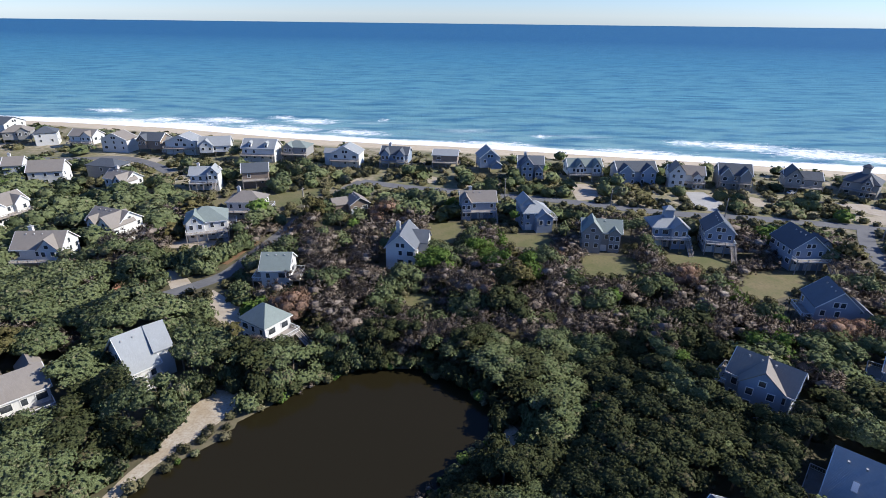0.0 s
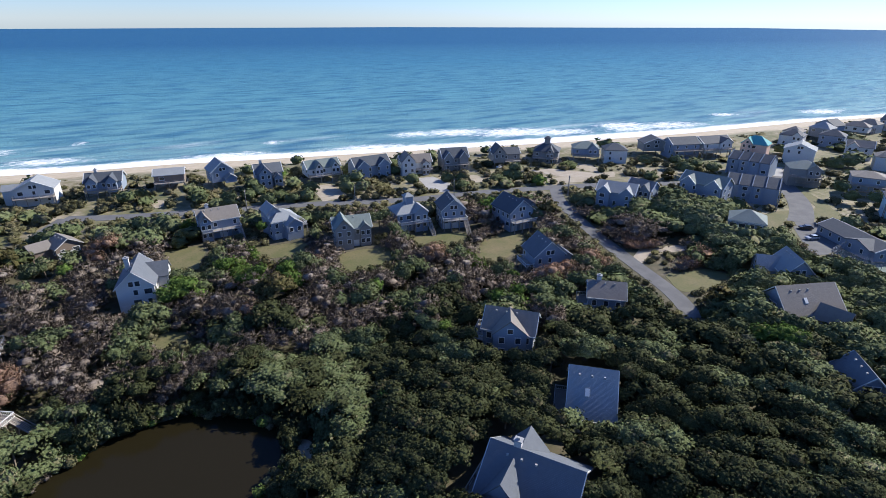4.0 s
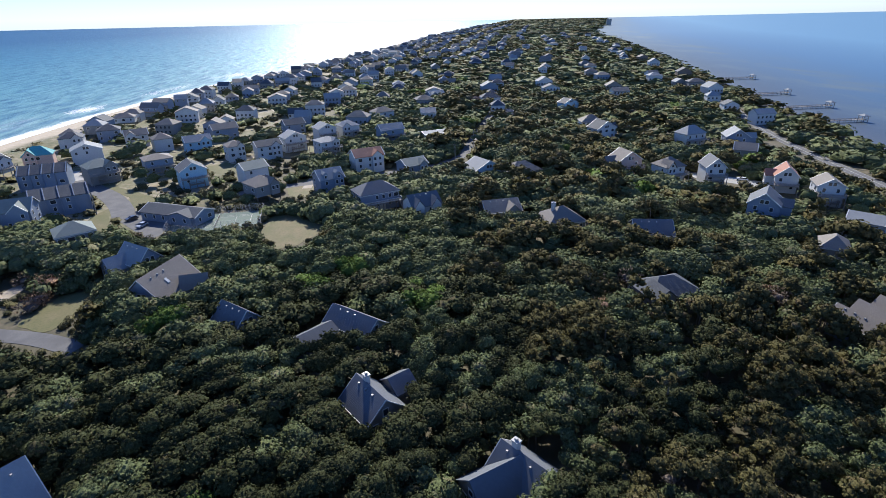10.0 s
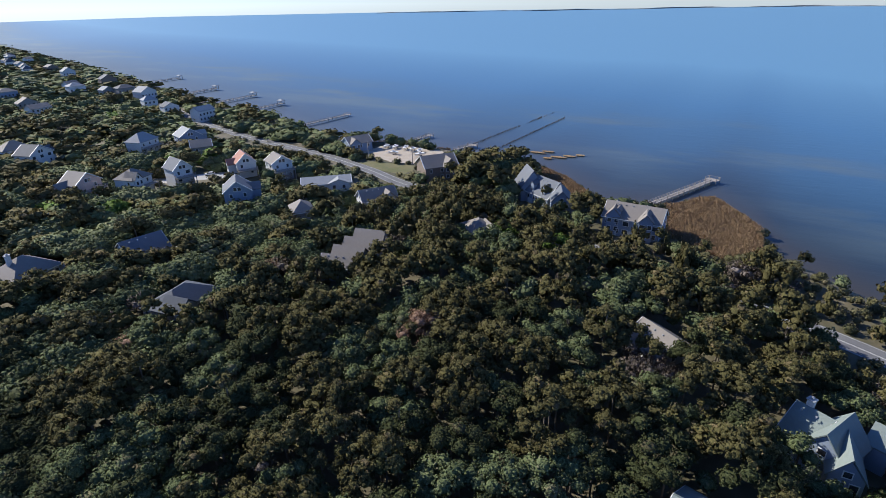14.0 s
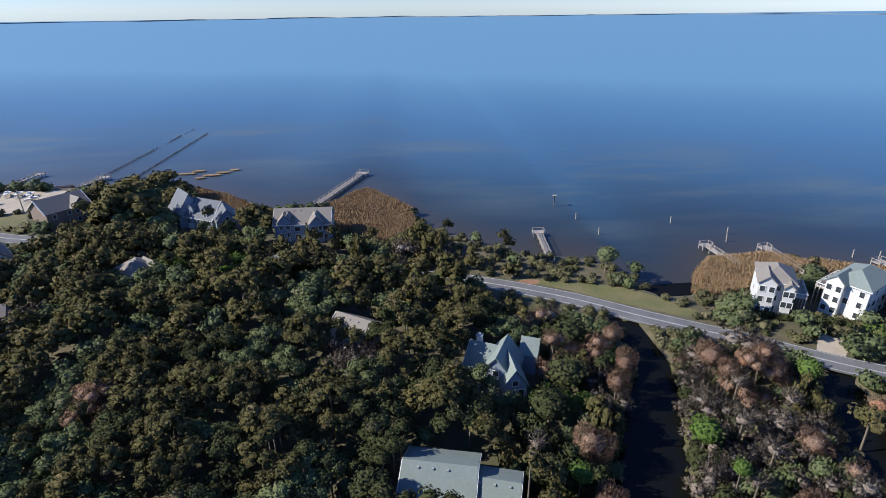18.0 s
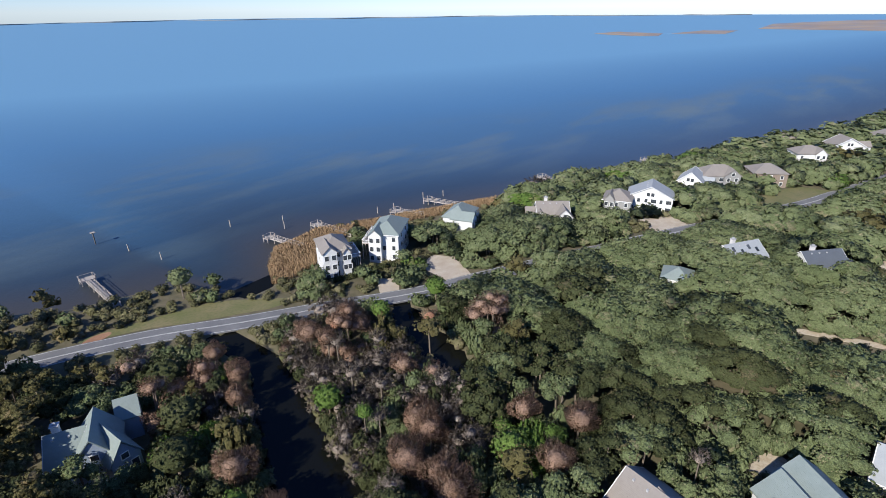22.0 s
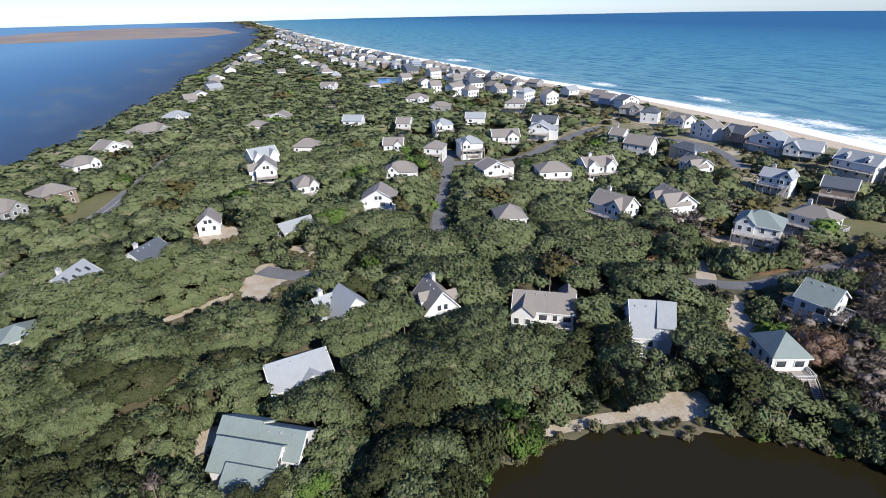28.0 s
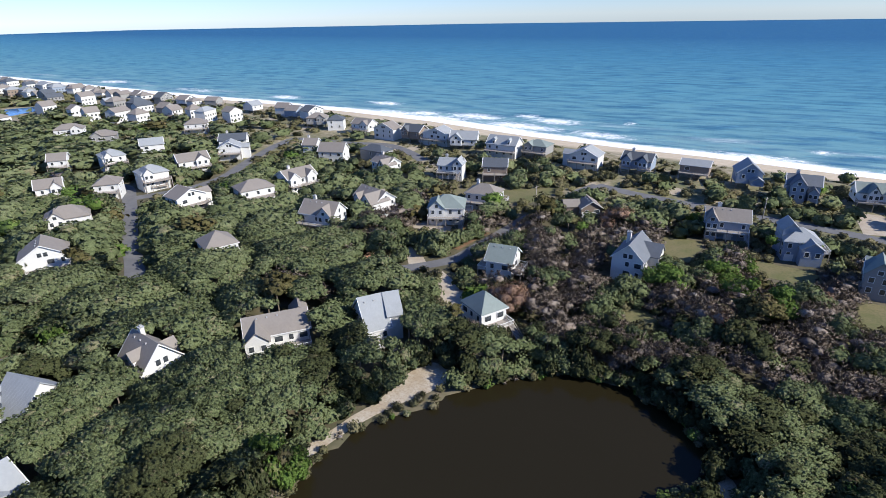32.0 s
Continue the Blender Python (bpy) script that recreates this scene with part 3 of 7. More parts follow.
CLEAR.append([(-468, 222), (-566, 256), (-560, 294), (-470, 258)])
CLEAR.append(POND)
CLEAR.append(CANAL)
CLEAR.append(SLOUGH)

# ---- roads and open ground ----
road("main_road", [(972, -400), (700, -335), (419, -264), (311, -225), (267, -214), (184, -200), (151, -190), (131, -181), (90, -172), (50, -158), (13, -142), (-15, -135), (-30, -128), (-46, -119), (-58, -109.5), (-69, -102), (-80, -95), (-90, -87), (-101, -80), (-118, -72), (-150, -55), (-194, -31), (-240, -5), (-300, 20), (-420, 80)],
     6.6, "asphalt", "grey two-lane asphalt road with white edge lines along the sound shore", lines=True, seen=(-64, -28))
road("beach_road", [(-39, 236), (-23, 229), (0, 223), (25, 217), (49, 211), (70, 203), (90, 197), (120, 193), (160, 183), (191, 172), (215, 160), (238, 146)], 6.2, "asphalt", "pale asphalt road behind the oceanfront houses", 0.075)
road("side_road", [(152, 183), (142, 168), (134, 146), (128, 127), (122, 104), (118, 87), (112, 76)], 5.2, "asphalt", "grey asphalt lane ending among the trees", 0.08)
road("club_road", [(262, 150), (246, 136), (232, 122), (216, 111), (206, 106)], 8.5, "asphalt", "wide grey asphalt drive beside the tennis courts", 0.085)
road("south_road", [(1200, -280), (800, -175), (600, -125), (452, -88), (390, -69), (325, -49), (277, -35), (262, -22), (252, 0), (240, 40), (225, 78)], 5.5, "asphalt", "pale straight asphalt road between houses and woods", 0.09, seen=(250, 480))
road("north_road", [(-146, 89), (-157, 97), (-176, 109), (-200, 127), (-217, 139), (-235, 152), (-290, 150), (-350, 140), (-423, 160), (-466, 181), (-536, 221), (-607, 253), (-654, 258), (-800, 290)], 5.6, "asphalt", "winding grey asphalt road between green thickets", 0.07, seen=(-235, -150))
road("loop_road", [(-217, 142), (-206, 162), (-206, 182), (-218, 209), (-230, 241), (-236, 268), (-196, 268), (-169, 274), (-147, 261), (-131, 246)], 6.0, "asphalt", "pale asphalt loop road among beach houses", 0.08)
road("inner_road", [(-80, 122), (-72, 130), (-63, 138), (-62, 148), (-58, 165), (-55, 184), (-49, 203), (-45, 222), (-39, 236)], 4.6, "asphalt", "grey asphalt lane climbing to the beach road", 0.085, seen=(-72, -64))
road("woods_road", [(-150, 30), (-141, 35), (-136, 45), (-128, 52)], 6.0, "asphalt", "short piece of asphalt between thickets", 0.08, seen=(0, 0))
patch("flower_bed", [(-36 + 3.4 * math.cos(k), -129.5 + 1.7 * math.sin(k)) for k in np.linspace(0, 6.0, 12)], "mulch", "oval bed of reddish mulch in the roadside grass", "flower bed", 0.058)
patch("field", [(-76, 212), (-61, 222), (-52, 227), (-54, 212), (-60, 199), (-70, 198)], "lawn", "mown lawn, part green and part dry", "lawn")
patch("field", [(-96, 205), (-78, 214), (-72, 199), (-86, 194)], "dry", "dry open grass lot", "lawn")
patch("field", [(197, 49.5), (201, 43), (184, 28), (170, 30), (164, 40), (180, 49)], "dry", "dry grassy clearing beside the court", "lawn")
patch("lawn", [(-13, 123), (-4, 121), (0, 127), (-10, 130)], "lawn", "sunlit lawn below a house", "lawn")
patch("lawn", [(40, 142), (58, 140), (60, 156), (44, 157)], "lawn", "green lawn behind a house", "lawn")
patch("lawn", [(68, 150), (84, 146), (92, 152), (82, 158), (70, 158)], "lawn", "small green lawn behind a house", "lawn")
patch("lawn", [(84, 128), (104, 134), (106, 146), (92, 148), (84, 138)], "dry", "open lot of dry grass", "lawn")
patch("lawn", [(-8, 166), (2, 164), (6, 184), (-6, 186)], "lawn", "lawn beside a house", "lawn")
patch("lawn", [(20, 164), (36, 160), (38, 172), (20, 175)], "lawn", "lawn beside a house", "lawn")
patch("lawn", [(-29, -133.5), (-49, -128), (-63, -122), (-77, -105), (-70, -107), (-58, -114.5), (-46, -123.5), (-31, -132)], "lawn", "mown roadside grass by the sound", "lawn")
patch("lawn", [(126, 98), (141, 94), (143, 86), (126, 84), (120, 88)], "lawn", "green lawn beside the lane", "lawn")
patch("lawn", [(246, 131), (249, 128), (227, 101), (218, 103), (212, 106), (230, 114)], "lawn", "green verge beside the drive", "lawn")
patch("lawn", [(183, 103), (196, 107), (216, 116), (206, 119), (192, 114)], "lawn", "green lawn inside the bend of the drive", "lawn")
patch("parking", [(202, 107), (213, 106), (203, 94), (201, 86), (184, 84), (179, 86)], "asphalt", "grey asphalt parking beside the tennis court", "parking", 0.06)
patch("lawn", [(277, 97), (287, 86), (275, 77), (261, 81), (264, 91)], "lawn", "mown grass between beach houses", "lawn")
patch("lawn", [(235, 50), (250, 43), (240, 34), (220, 37), (220, 45)], "dry", "pale dry lawn beside a sandy drive", "lawn")
patch("driveway", [(248, 41), (262, 36), (262, 33), (247, 37), (232, 38), (232, 42)], "drive", "sandy drive to a beach house", "driveway", 0.055)
patch("driveway", [(285, 88), (300, 76), (298, 73), (281, 84)], "drive", "sandy drive to a beach house", "driveway", 0.055)
patch("driveway", [(150, 111), (148, 107), (132, 110), (121, 104), (121, 108), (133, 115)], "drive", "tan sandy driveway", "driveway", 0.055)
patch("sand_yard", [(163, 197), (181, 198), (197, 193), (193, 186), (168, 186), (158, 190)], "sand", "open sandy yard behind the dunes", "sand", 0.045)
patch("lawn", [(300, 40), (318, 42), (322, 62), (302, 60)], "lawn", "bright mown lawn", "lawn")
patch("lawn", [(252, -46), (268, -38), (258, -30), (244, -34)], "lawn", "grass verge at the road fork", "lawn")
patch("lawn", [(136, -206), (160, -204), (168, -196), (150, -192), (134, -192)], "lawn", "mown grass beside the road", "lawn")
patch("lawn", [(-262, -12), (-236, -22), (-226, -14), (-244, 0), (-262, 2)], "lawn", "open grass among thickets", "lawn")
patch("sand_lot", [(138, -236), (176, -236), (178, -214), (150, -206), (134, -212)], "drive", "sandy boat yard beside the sound", "sand")
patch("sand_lot", [(-130, 26), (-140, 33), (-150, 36), (-155, 31), (-146, 24), (-136, 20)], "sandbank", "bare reddish sand in a clearing", "sand")
patch("sand_path", [(-133.5, 0), (-136, 11), (-138.8, 24), (-139.5, 41), (-147, 46.5), (-149, 49), (-142.5, 45), (-142.3, 24), (-138.4, 11), (-136, 0.5)], "sandbank", "narrow reddish sand track between thickets", "sand", 0.058)
patch("sand_path", [(-164, 40), (-152, 45), (-146.5, 47.5), (-149, 50), (-163, 43.5)], "sandbank", "narrow sand track between thickets", "sand", 0.066)
patch("sand_lot", [(-86.5, 0.0), (-90, 3.9), (-87.0, 7), (-82.7, 4.9), (-80.2, 0.5)], "sandbank", "bare orange sand behind a green-roofed house", "sand")
patch("sand_lot", [(-192, 16), (-180, 18), (-180, 30), (-190, 34), (-198, 26)], "sandbank", "bare sand beside a house", "sand")
patch("sand_path", [(-55, 55), (-52, 66), (-49.6, 72), (-49.3, 80), (-46, 88), (-40, 88), (-39, 84), (-42.4, 77), (-46.6, 70.5), (-50.2, 63), (-53, 53)], "sandbank", "pale gravelly bank beside the pond", "sand")
patch("sand_path", [(10.8, 80), (12.5, 80), (15, 75), (14, 71), (11.5, 73)], "sandbank", "pale sandy track beside the pond", "sand")
patch("driveway", [(-97, -97), (-101, -92), (-94, -86), (-90, -89)], "drive", "pale gravel driveway", "driveway", 0.055)
patch("driveway", [(-110, -92), (-119, -94), (-122, -87), (-114, -75.5), (-107.5, -78.5)], "drive", "wide pale gravel driveway", "driveway", 0.055)
patch("driveway", [(-74, 128), (-84, 142), (-80, 144), (-70, 132)], "drive", "sandy driveway", "driveway", 0.055)
patch("driveway", [(-60, 118), (-50, 108), (-46, 110), (-54, 122), (-64, 130)], "drive", "sandy driveway through the trees", "driveway", 0.055)
patch("driveway", [(-92, 158), (-76, 158), (-74, 164), (-90, 166)], "drive", "sandy parking under a house", "driveway", 0.055)
patch("driveway", [(-66, 146), (-76, 150), (-72, 168), (-62, 164)], "litter", "bare ground covered with pine straw", "soil", 0.045, False)
patch("driveway", [(104, 226), (112, 226), (114, 208), (106, 200), (100, 204)], "concrete", "pale concrete driveway", "driveway", 0.055)
patch("driveway", [(55, 236), (64, 236), (66, 214), (54, 212)], "drive", "sandy driveway", "driveway", 0.055)
patch("driveway", [(160, 214), (172, 212), (186, 196), (178, 190), (166, 200)], "drive", "pale sandy driveway", "driveway", 0.055)
patch("driveway", [(-182, -56), (-196, -44), (-190, -36), (-178, -42)], "drive", "pale gravel driveway", "driveway", 0.055)
patch("parking", [(238, 152), (262, 166), (278, 168), (280, 158), (256, 142)], "concrete", "paved parking court between townhouses", "parking", 0.06)
patch("parking", [(150, 160), (162, 168), (170, 160), (158, 152)], "asphalt", "small asphalt parking area", "parking", 0.06)
patch("parking", [(205, -150), (226, -128), (234, -132), (212, -158)], "concrete", "pale concrete forecourt", "parking", 0.06)
for x, y, s in ((-150, 268, 1.0), (-8, 240, 0.8), (128, 214, 0.9), (190, 205, 1.2), (-250, 300, 1.0)):
    patch("sand_yard", [(x - 4 * s, y - 7 * s), (x + 3 * s, y - 8 * s), (x + 5 * s, y + 5 * s), (x, y + 8 * s), (x - 4 * s, y + 4 * s)], "sand", "sandy yard among beach shrubs", "sand", 0.045)

# ---- houses ----
WALLS = {"w": ("white", "white"), "b": ("blue", "blue-grey"), "g": ("grey", "weathered grey"), "n": ("brown", "brown shingled"), "a": ("aqua", "pale aqua"), "p": ("pink", "salmon pink")}
ROOFS = {"d": ("roof_dark", "dark slate"), "l": ("roof_light", "light grey"), "n": ("roof_tan", "weathered tan"), "e": ("roof_green", "green-grey"), "u": ("roof_blue", "blue slate"), "a": ("roof_aqua", "turquoise"), "r": ("roof_red", "terracotta")}
FOOT = []                                             # (x, y, yaw, length, depth) for keeping trees off
WINDOWS = {}


def frame_ring(w, h, t, depth):
    """A moulded surround with a sunk middle, all one shape; the last face is the middle."""
    o = [(-w / 2 - t, -t), (w / 2 + t, -t), (w / 2 + t, h + t), (-w / 2 - t, h + t)]
    n = [(-w / 2, 0), (w / 2, 0), (w / 2, h), (-w / 2, h)]
    v = [(x, 0.05, z) for x, z in o] + [(x, -0.08, z) for x, z in o] + [(x, -0.08, z) for x, z in n] + [(x, -0.08 + depth, z) for x, z in n]
    f = []
    for k in range(0, 12, 4):
        f += [(k + i, k + (i + 1) % 4, k + 4 + (i + 1) % 4, k + 4 + i) for i in range(4)]
    return v, f + [(12, 13, 14, 15)]


def window_meshes(w, h):
    key = (round(w, 1), round(h, 1))
    if key not in WINDOWS:
        v, f = frame_ring(w, h, 0.14, 0.09)
        pane = Solid().box(-w / 2, -0.02, 0, w / 2, 0.005, h)
        for name, vv, f_ in (("window", v, f), ("pane", pane.v, pane.f), ("both", v, f)):
            me = bpy.data.meshes.new("window" if name == "both" else name)
            me.from_pydata(vv, [], f_)
            me.materials.append(M["glass" if name == "pane" else "trim"])
            if name == "both":
                me.materials.append(M["glass"])
                me.polygons[len(f_) - 1].material_index = 1
            WINDOWS[key + (name,)] = me
        WINDOWS[key] = True
    return key


def window(parent, x, y, z, w, h, rz, fine):
    key = window_meshes(w, h)
    if fine:
        f = shared("window", WINDOWS[key + ("window",)], parent, (x, y, z), rz)
        shared("pane", WINDOWS[key + ("pane",)], f)
    else:
        shared("window", WINDOWS[key + ("both",)], parent, (x, y, z), rz)


def gable_solid(so, cx, cy, L, d, z, rise, along_x, t=0.22, w=0):
    """A gable roof as an upturned V of thickness t; its ridge runs along x or y."""
    prof = [(-d / 2, z - 0.12), (0, z + rise), (d / 2, z - 0.12), (d / 2, z - 0.12 - t), (0, z + rise - t * 1.3), (-d / 2, z - 0.12 - t)]
    v = []
    for e in (-L / 2, L / 2):
        v += [(cx + e, cy + p, h) if along_x else (cx + p, cy + e, h) for p, h in prof]
    f = [(i, (i + 1) % 6, 6 + (i + 1) % 6, 6 + i) for i in range(6)] + [(0, 1, 4, 5), (1, 2, 3, 4), (6, 11, 10, 7), (7, 10, 9, 8)]
    return so.add(v, f, w)


def hip_solid(so, cx, cy, L, d, z, rise, t=0.22):
    r = max(L - d, 0.6) / 2 if L >= d else 0.3
    q = 0.3 if L >= d else max(d - L, 0.6) / 2
    a, b = (r, 0) if L >= d else (0, q)
    e = [(-L / 2, -d / 2), (L / 2, -d / 2), (L / 2, d / 2), (-L / 2, d / 2)]
    v = [(cx + x, cy + y, z - t) for x, y in e] + [(cx + x, cy + y, z) for x, y in e] + [(cx - a, cy - b, z + rise), (cx + a, cy + b, z + rise)]
    f = [(3, 2, 1, 0), (0, 1, 5, 4), (1, 2, 6, 5), (2, 3, 7, 6), (3, 0, 4, 7)]
    f += [(4, 5, 9, 8), (5, 6, 9), (6, 7, 8, 9), (7, 4, 8)] if L >= d else [(4, 5, 8), (5, 6, 9, 8), (6, 7, 9), (7, 4, 8, 9)]
    return so.add(v, f)


def gable_walls(so, cx, cy, L, d, z0, z, rise, along_x, roof_d):
    """Box walls with their gable triangles, just under the roof."""
    top = rise * (d if along_x else L) / roof_d - 0.1
    x, y = L / 2, d / 2
    v = [(cx - x, cy - y, z0), (cx + x, cy - y, z0), (cx + x, cy + y, z0), (cx - x, cy + y, z0), (cx - x, cy - y, z), (cx + x, cy - y, z), (cx + x, cy + y, z), (cx - x, cy + y, z)]
    v += [(cx - x, cy, z + top), (cx + x, cy, z + top)] if along_x else [(cx, cy - y, z + top), (cx, cy + y, z + top)]
    f = [(0, 3, 2, 1), (0, 1, 5, 4), (2, 3, 7, 6), (1, 2, 6, 5), (3, 0, 4, 7)]
    f += [(4, 7, 8), (5, 9, 6), (4, 8, 9, 5), (7, 6, 9, 8)] if along_x else [(4, 5, 8), (6, 7, 9), (4, 8, 9, 7), (5, 6, 9, 8)]
    return so.add(v, f)


def deck(parent, x0, x1, y0, y1, z, fine, side, stairs=False):
    """A wooden deck on posts with a rail on its three free sides."""
    Solid().box(x0, y0, z - 0.25, x1, y1, z).put("deck_floor", "deck", parent, "weathered wooden deck")
    step = 2.6 if fine else 4.5
    xs = np.linspace(x0 + 0.12, x1 - 0.12, max(2, int((x1 - x0) / step) + 1))
    ys = np.linspace(y0 + 0.12, y1 - 0.12, max(2, int((y1 - y0) / step) + 1))
    if side == "f":
        ends = [(x, y0 + 0.12) for x in xs] + [(x0 + 0.12, y1 - 0.3), (x1 - 0.12, y1 - 0.3)]
    else:
        xe = x0 + 0.12 if side == "l" else x1 - 0.12
        ends = [(xe, y) for y in ys]
    for x, y in ends:
        Solid().box(x - 0.11, y - 0.11, 0, x + 0.11, y + 0.11, z + 1.0).put("deck_post", "deck", parent)
    so = Solid()
    runs = {"f": [((x0, y1), (x0, y0)), ((x0, y0), (x1, y0)), ((x1, y0), (x1, y1))], "l": [((x1, y0), (x0, y0)), ((x0, y0), (x0, y1)), ((x0, y1), (x1, y1))], "r": [((x0, y0), (x1, y0)), ((x1, y0), (x1, y1)), ((x1, y1), (x0, y1))]}[side]
    for a, b in runs:
        so.beam((*a, z + 1.0), (*b, z + 1.0), 0.12)
        so.beam((*a, z + 0.15), (*b, z + 0.15), 0.08)
        k = max(2, int(math.dist(a, b) / (0.35 if fine else 0.9)))
        for i in range(1, k):
            p = (a[0] + (b[0] - a[0]) * i / k, a[1] + (b[1] - a[1]) * i / k)
            so.beam((*p, z + 0.15), (*p, z + 1.0), 0.05 if fine else 0.09)
    so.put("railing", "trim" if fine else "deck", parent, "wooden deck railing with balusters")
    if stairs:
        n = max(4, int(z / 0.19))
        st = Solid()
        for i in range(n):
            st.box(x1 - 1.4, y0 - 0.28 * (n - i), z * i / n, x1 - 0.2, y0 - 0.28 * (n - i) + 0.32, z * i / n + 0.06)
        st.beam((x1 - 1.45, y0 - 0.28 * n, 0), (x1 - 1.45, y0, z), 0.2)
        st.beam((x1 - 0.15, y0 - 0.28 * n, 0), (x1 - 0.15, y0, z), 0.2)
        st.beam((x1 - 0.15, y0 - 0.28 * n, 0.95), (x1 - 0.15, y0, z + 0.95), 0.1)
        st.put("stairs", "deck", parent, "open wooden stairs")


def chimney(parent, x, y, z0, z1):
    c = Solid().box(x - 0.55, y - 0.45, z0, x + 0.55, y + 0.45, z1).put("chimney", "brick", parent, "boxed chimney")
    Solid().box(x - 0.68, y - 0.58, z1, x + 0.68, y + 0.58, z1 + 0.18).box(x - 0.25, y - 0.2, z1 + 0.18, x + 0.25, y + 0.2, z1 + 0.55).put("chimney_cap", "metal", c)


def house(x, y, yaw, L, d, ze, rise, roof, wall, cover, feats="", fine=2, extra="", name="house", wings=()):
    """A beach house. Its own x runs to the right and its y away from its front; feats: D deck in front, L R decks at the sides,
    C chimney, M dormers, K skylights, U lookout, S on open piles, T stairs, G garage doors, X a crossing wing."""
    wm, wn_ = WALLS[wall]
    rm, rn_ = ROOFS[cover]
    words = {"gable": "gabled", "cross": "front-gabled", "hip": "hipped", "twin": "twin-gabled", "saw": "stepped", "aframe": "steep"}[roof]
    more = ", with wooden decks" if set("DLR") & set(feats) else (", with a chimney" if "C" in feats else "")
    h = thing(name, x, y, yaw, f"{wn_} timber {'house' if name == 'house' else 'townhouses'} with {words} {rn_} roof{more}{extra}", "house", "houses of the beach town")
    FOOT.append((x, y, yaw, L, d, feats))
    wl_, wd = L - 0.9, d - 0.9
    z0 = 2.6 if "S" in feats else 0.0
    walls, cover_ = Solid(), Solid()
    if roof == "gable":
        gable_walls(walls, 0, 0, wl_, wd, z0, ze, rise, True, d)
        gable_solid(cover_, 0, 0, L, d, ze, rise, True)
    elif roof == "cross":
        gable_walls(walls, 0, 0, wl_, wd, z0, ze, rise, False, L)
        gable_solid(cover_, 0, 0, d, L, ze, rise, False)
    elif roof == "aframe":
        gable_walls(walls, 0, 0, wl_, wd, z0, ze * 0.6, rise + ze * 0.4, False, L)
        gable_solid(cover_, 0, 0, d, L, ze * 0.6, rise + ze * 0.4, False)
    elif roof == "hip":
        walls.box(-wl_ / 2, -wd / 2, z0, wl_ / 2, wd / 2, ze - 0.05)
        hip_solid(cover_, 0, 0, L, d, ze, rise)
    elif roof == "twin":
        gable_walls(walls, 0, 0, wl_, wd, z0, ze, rise, True, d)
        gable_solid(cover_, 0, 0, L, d, ze, rise, True)
        for s in (-1, 1):
            w2 = L * 0.36
            gable_walls(Solid(), s * L * 0.28, -d * 0.3, w2 - 0.7, d * 0.55, z0, ze, rise * 0.82, False, w2).put("wing_wall", wm, h)
            gable_solid(Solid(), s * L * 0.28, -d * 0.26, d * 0.66, w2, ze, rise * 0.82, False).put("wing_roof", rm, h)
    else:                                              # a terrace with party walls that rise above the roof
        gable_walls(walls, 0, 0, wl_, wd, z0, ze, rise, True, d)
        gable_solid(cover_, 0, 0, L, d, ze, rise, True)
        k = max(2, round(L / 5.0))
        for i in range(k + 1):
            fin = Solid()
            gable_walls(fin, -wl_ / 2 + wl_ * i / k, -0.15, 0.35, d + 0.3, z0, ze + 0.1, rise + 0.2, True, d + 0.2)
            fin.put("party_wall", wm, h, "party wall between townhouses")
    chance = random.Random(int(abs(x) * 3 + abs(y) * 5))
    if fine >= 1 and wings == () and roof in ("gable", "hip", "cross") and L > 9 and chance.random() < 0.65:
        side_ = chance.choice((-1, 1))
        w2 = round(L * chance.uniform(0.36, 0.46), 1)
        if roof == "cross":                            # a lower side wing
            wings = [(side_ * L * 0.36, d * 0.1, L * 0.9, d * 0.5, ze - 0.8, rise * 0.55, 0)]
        else:                                          # a front gable that breaks the eaves
            wings = [(side_ * L * 0.24, -d * 0.27, d * 0.62, w2, ze + 0.2, rise * 0.8, 90)]
    for dx, dy, l2, d2, z2, rise2, turn in wings:
        ww, rr_ = Solid(), Solid()
        gable_walls(ww, 0, 0, l2 - 0.7, d2 - 0.8, z0, z2, rise2, True, d2)
        gable_solid(rr_, 0, 0, l2, d2, z2, rise2, True)
        m3 = pose(dx, dy, 0, 0, 0, turn)
        part("wing_wall", [tuple(m3 @ Vector(q)) for q in ww.v], ww.f, wm, h)
        part("wing_roof", [tuple(m3 @ Vector(q)) for q in rr_.v], rr_.f, rm, h)
        FOOT.append((x + dx * math.cos(radians(yaw)) - dy * math.sin(radians(yaw)), y + dx * math.sin(radians(yaw)) + dy * math.cos(radians(yaw)), yaw + turn, l2, d2, "w"))
        if fine >= 1:                                  # a window or two in each gable end that looks outwards
            for e in (-1, 1):
                tip = m3 @ Vector((e * (l2 - 0.7) / 2, 0, 0))
                if abs(tip.x) > (L - 1.2) / 2 or abs(tip.y) > (d - 1.2) / 2:
                    for zf in [q for q in (z2 - 7.9, z2 - 5.1, z2 - 2.3) if q >= z0 + 0.5] + [z2 + 0.1] * (rise2 > 2.6):
                        for o in (np.linspace(-0.33, 0.33, 4) * d2 if "W" in feats else (-d2 * 0.22, d2 * 0.22)) if zf < z2 else ((-0.9, 0.9) if "W" in feats else (0,)):
                            p3 = m3 @ Vector((e * ((l2 - 0.7) / 2 + 0.02), o, zf))
                            window(h, *p3, 1.1, 1.4 if zf < z2 else 1.1, radians(turn) + e * math.pi / 2, fine >= 2)
    walls.put("wall", wm, h)
    cover_.put("roof", rm, h, f"{rn_} shingle roof")
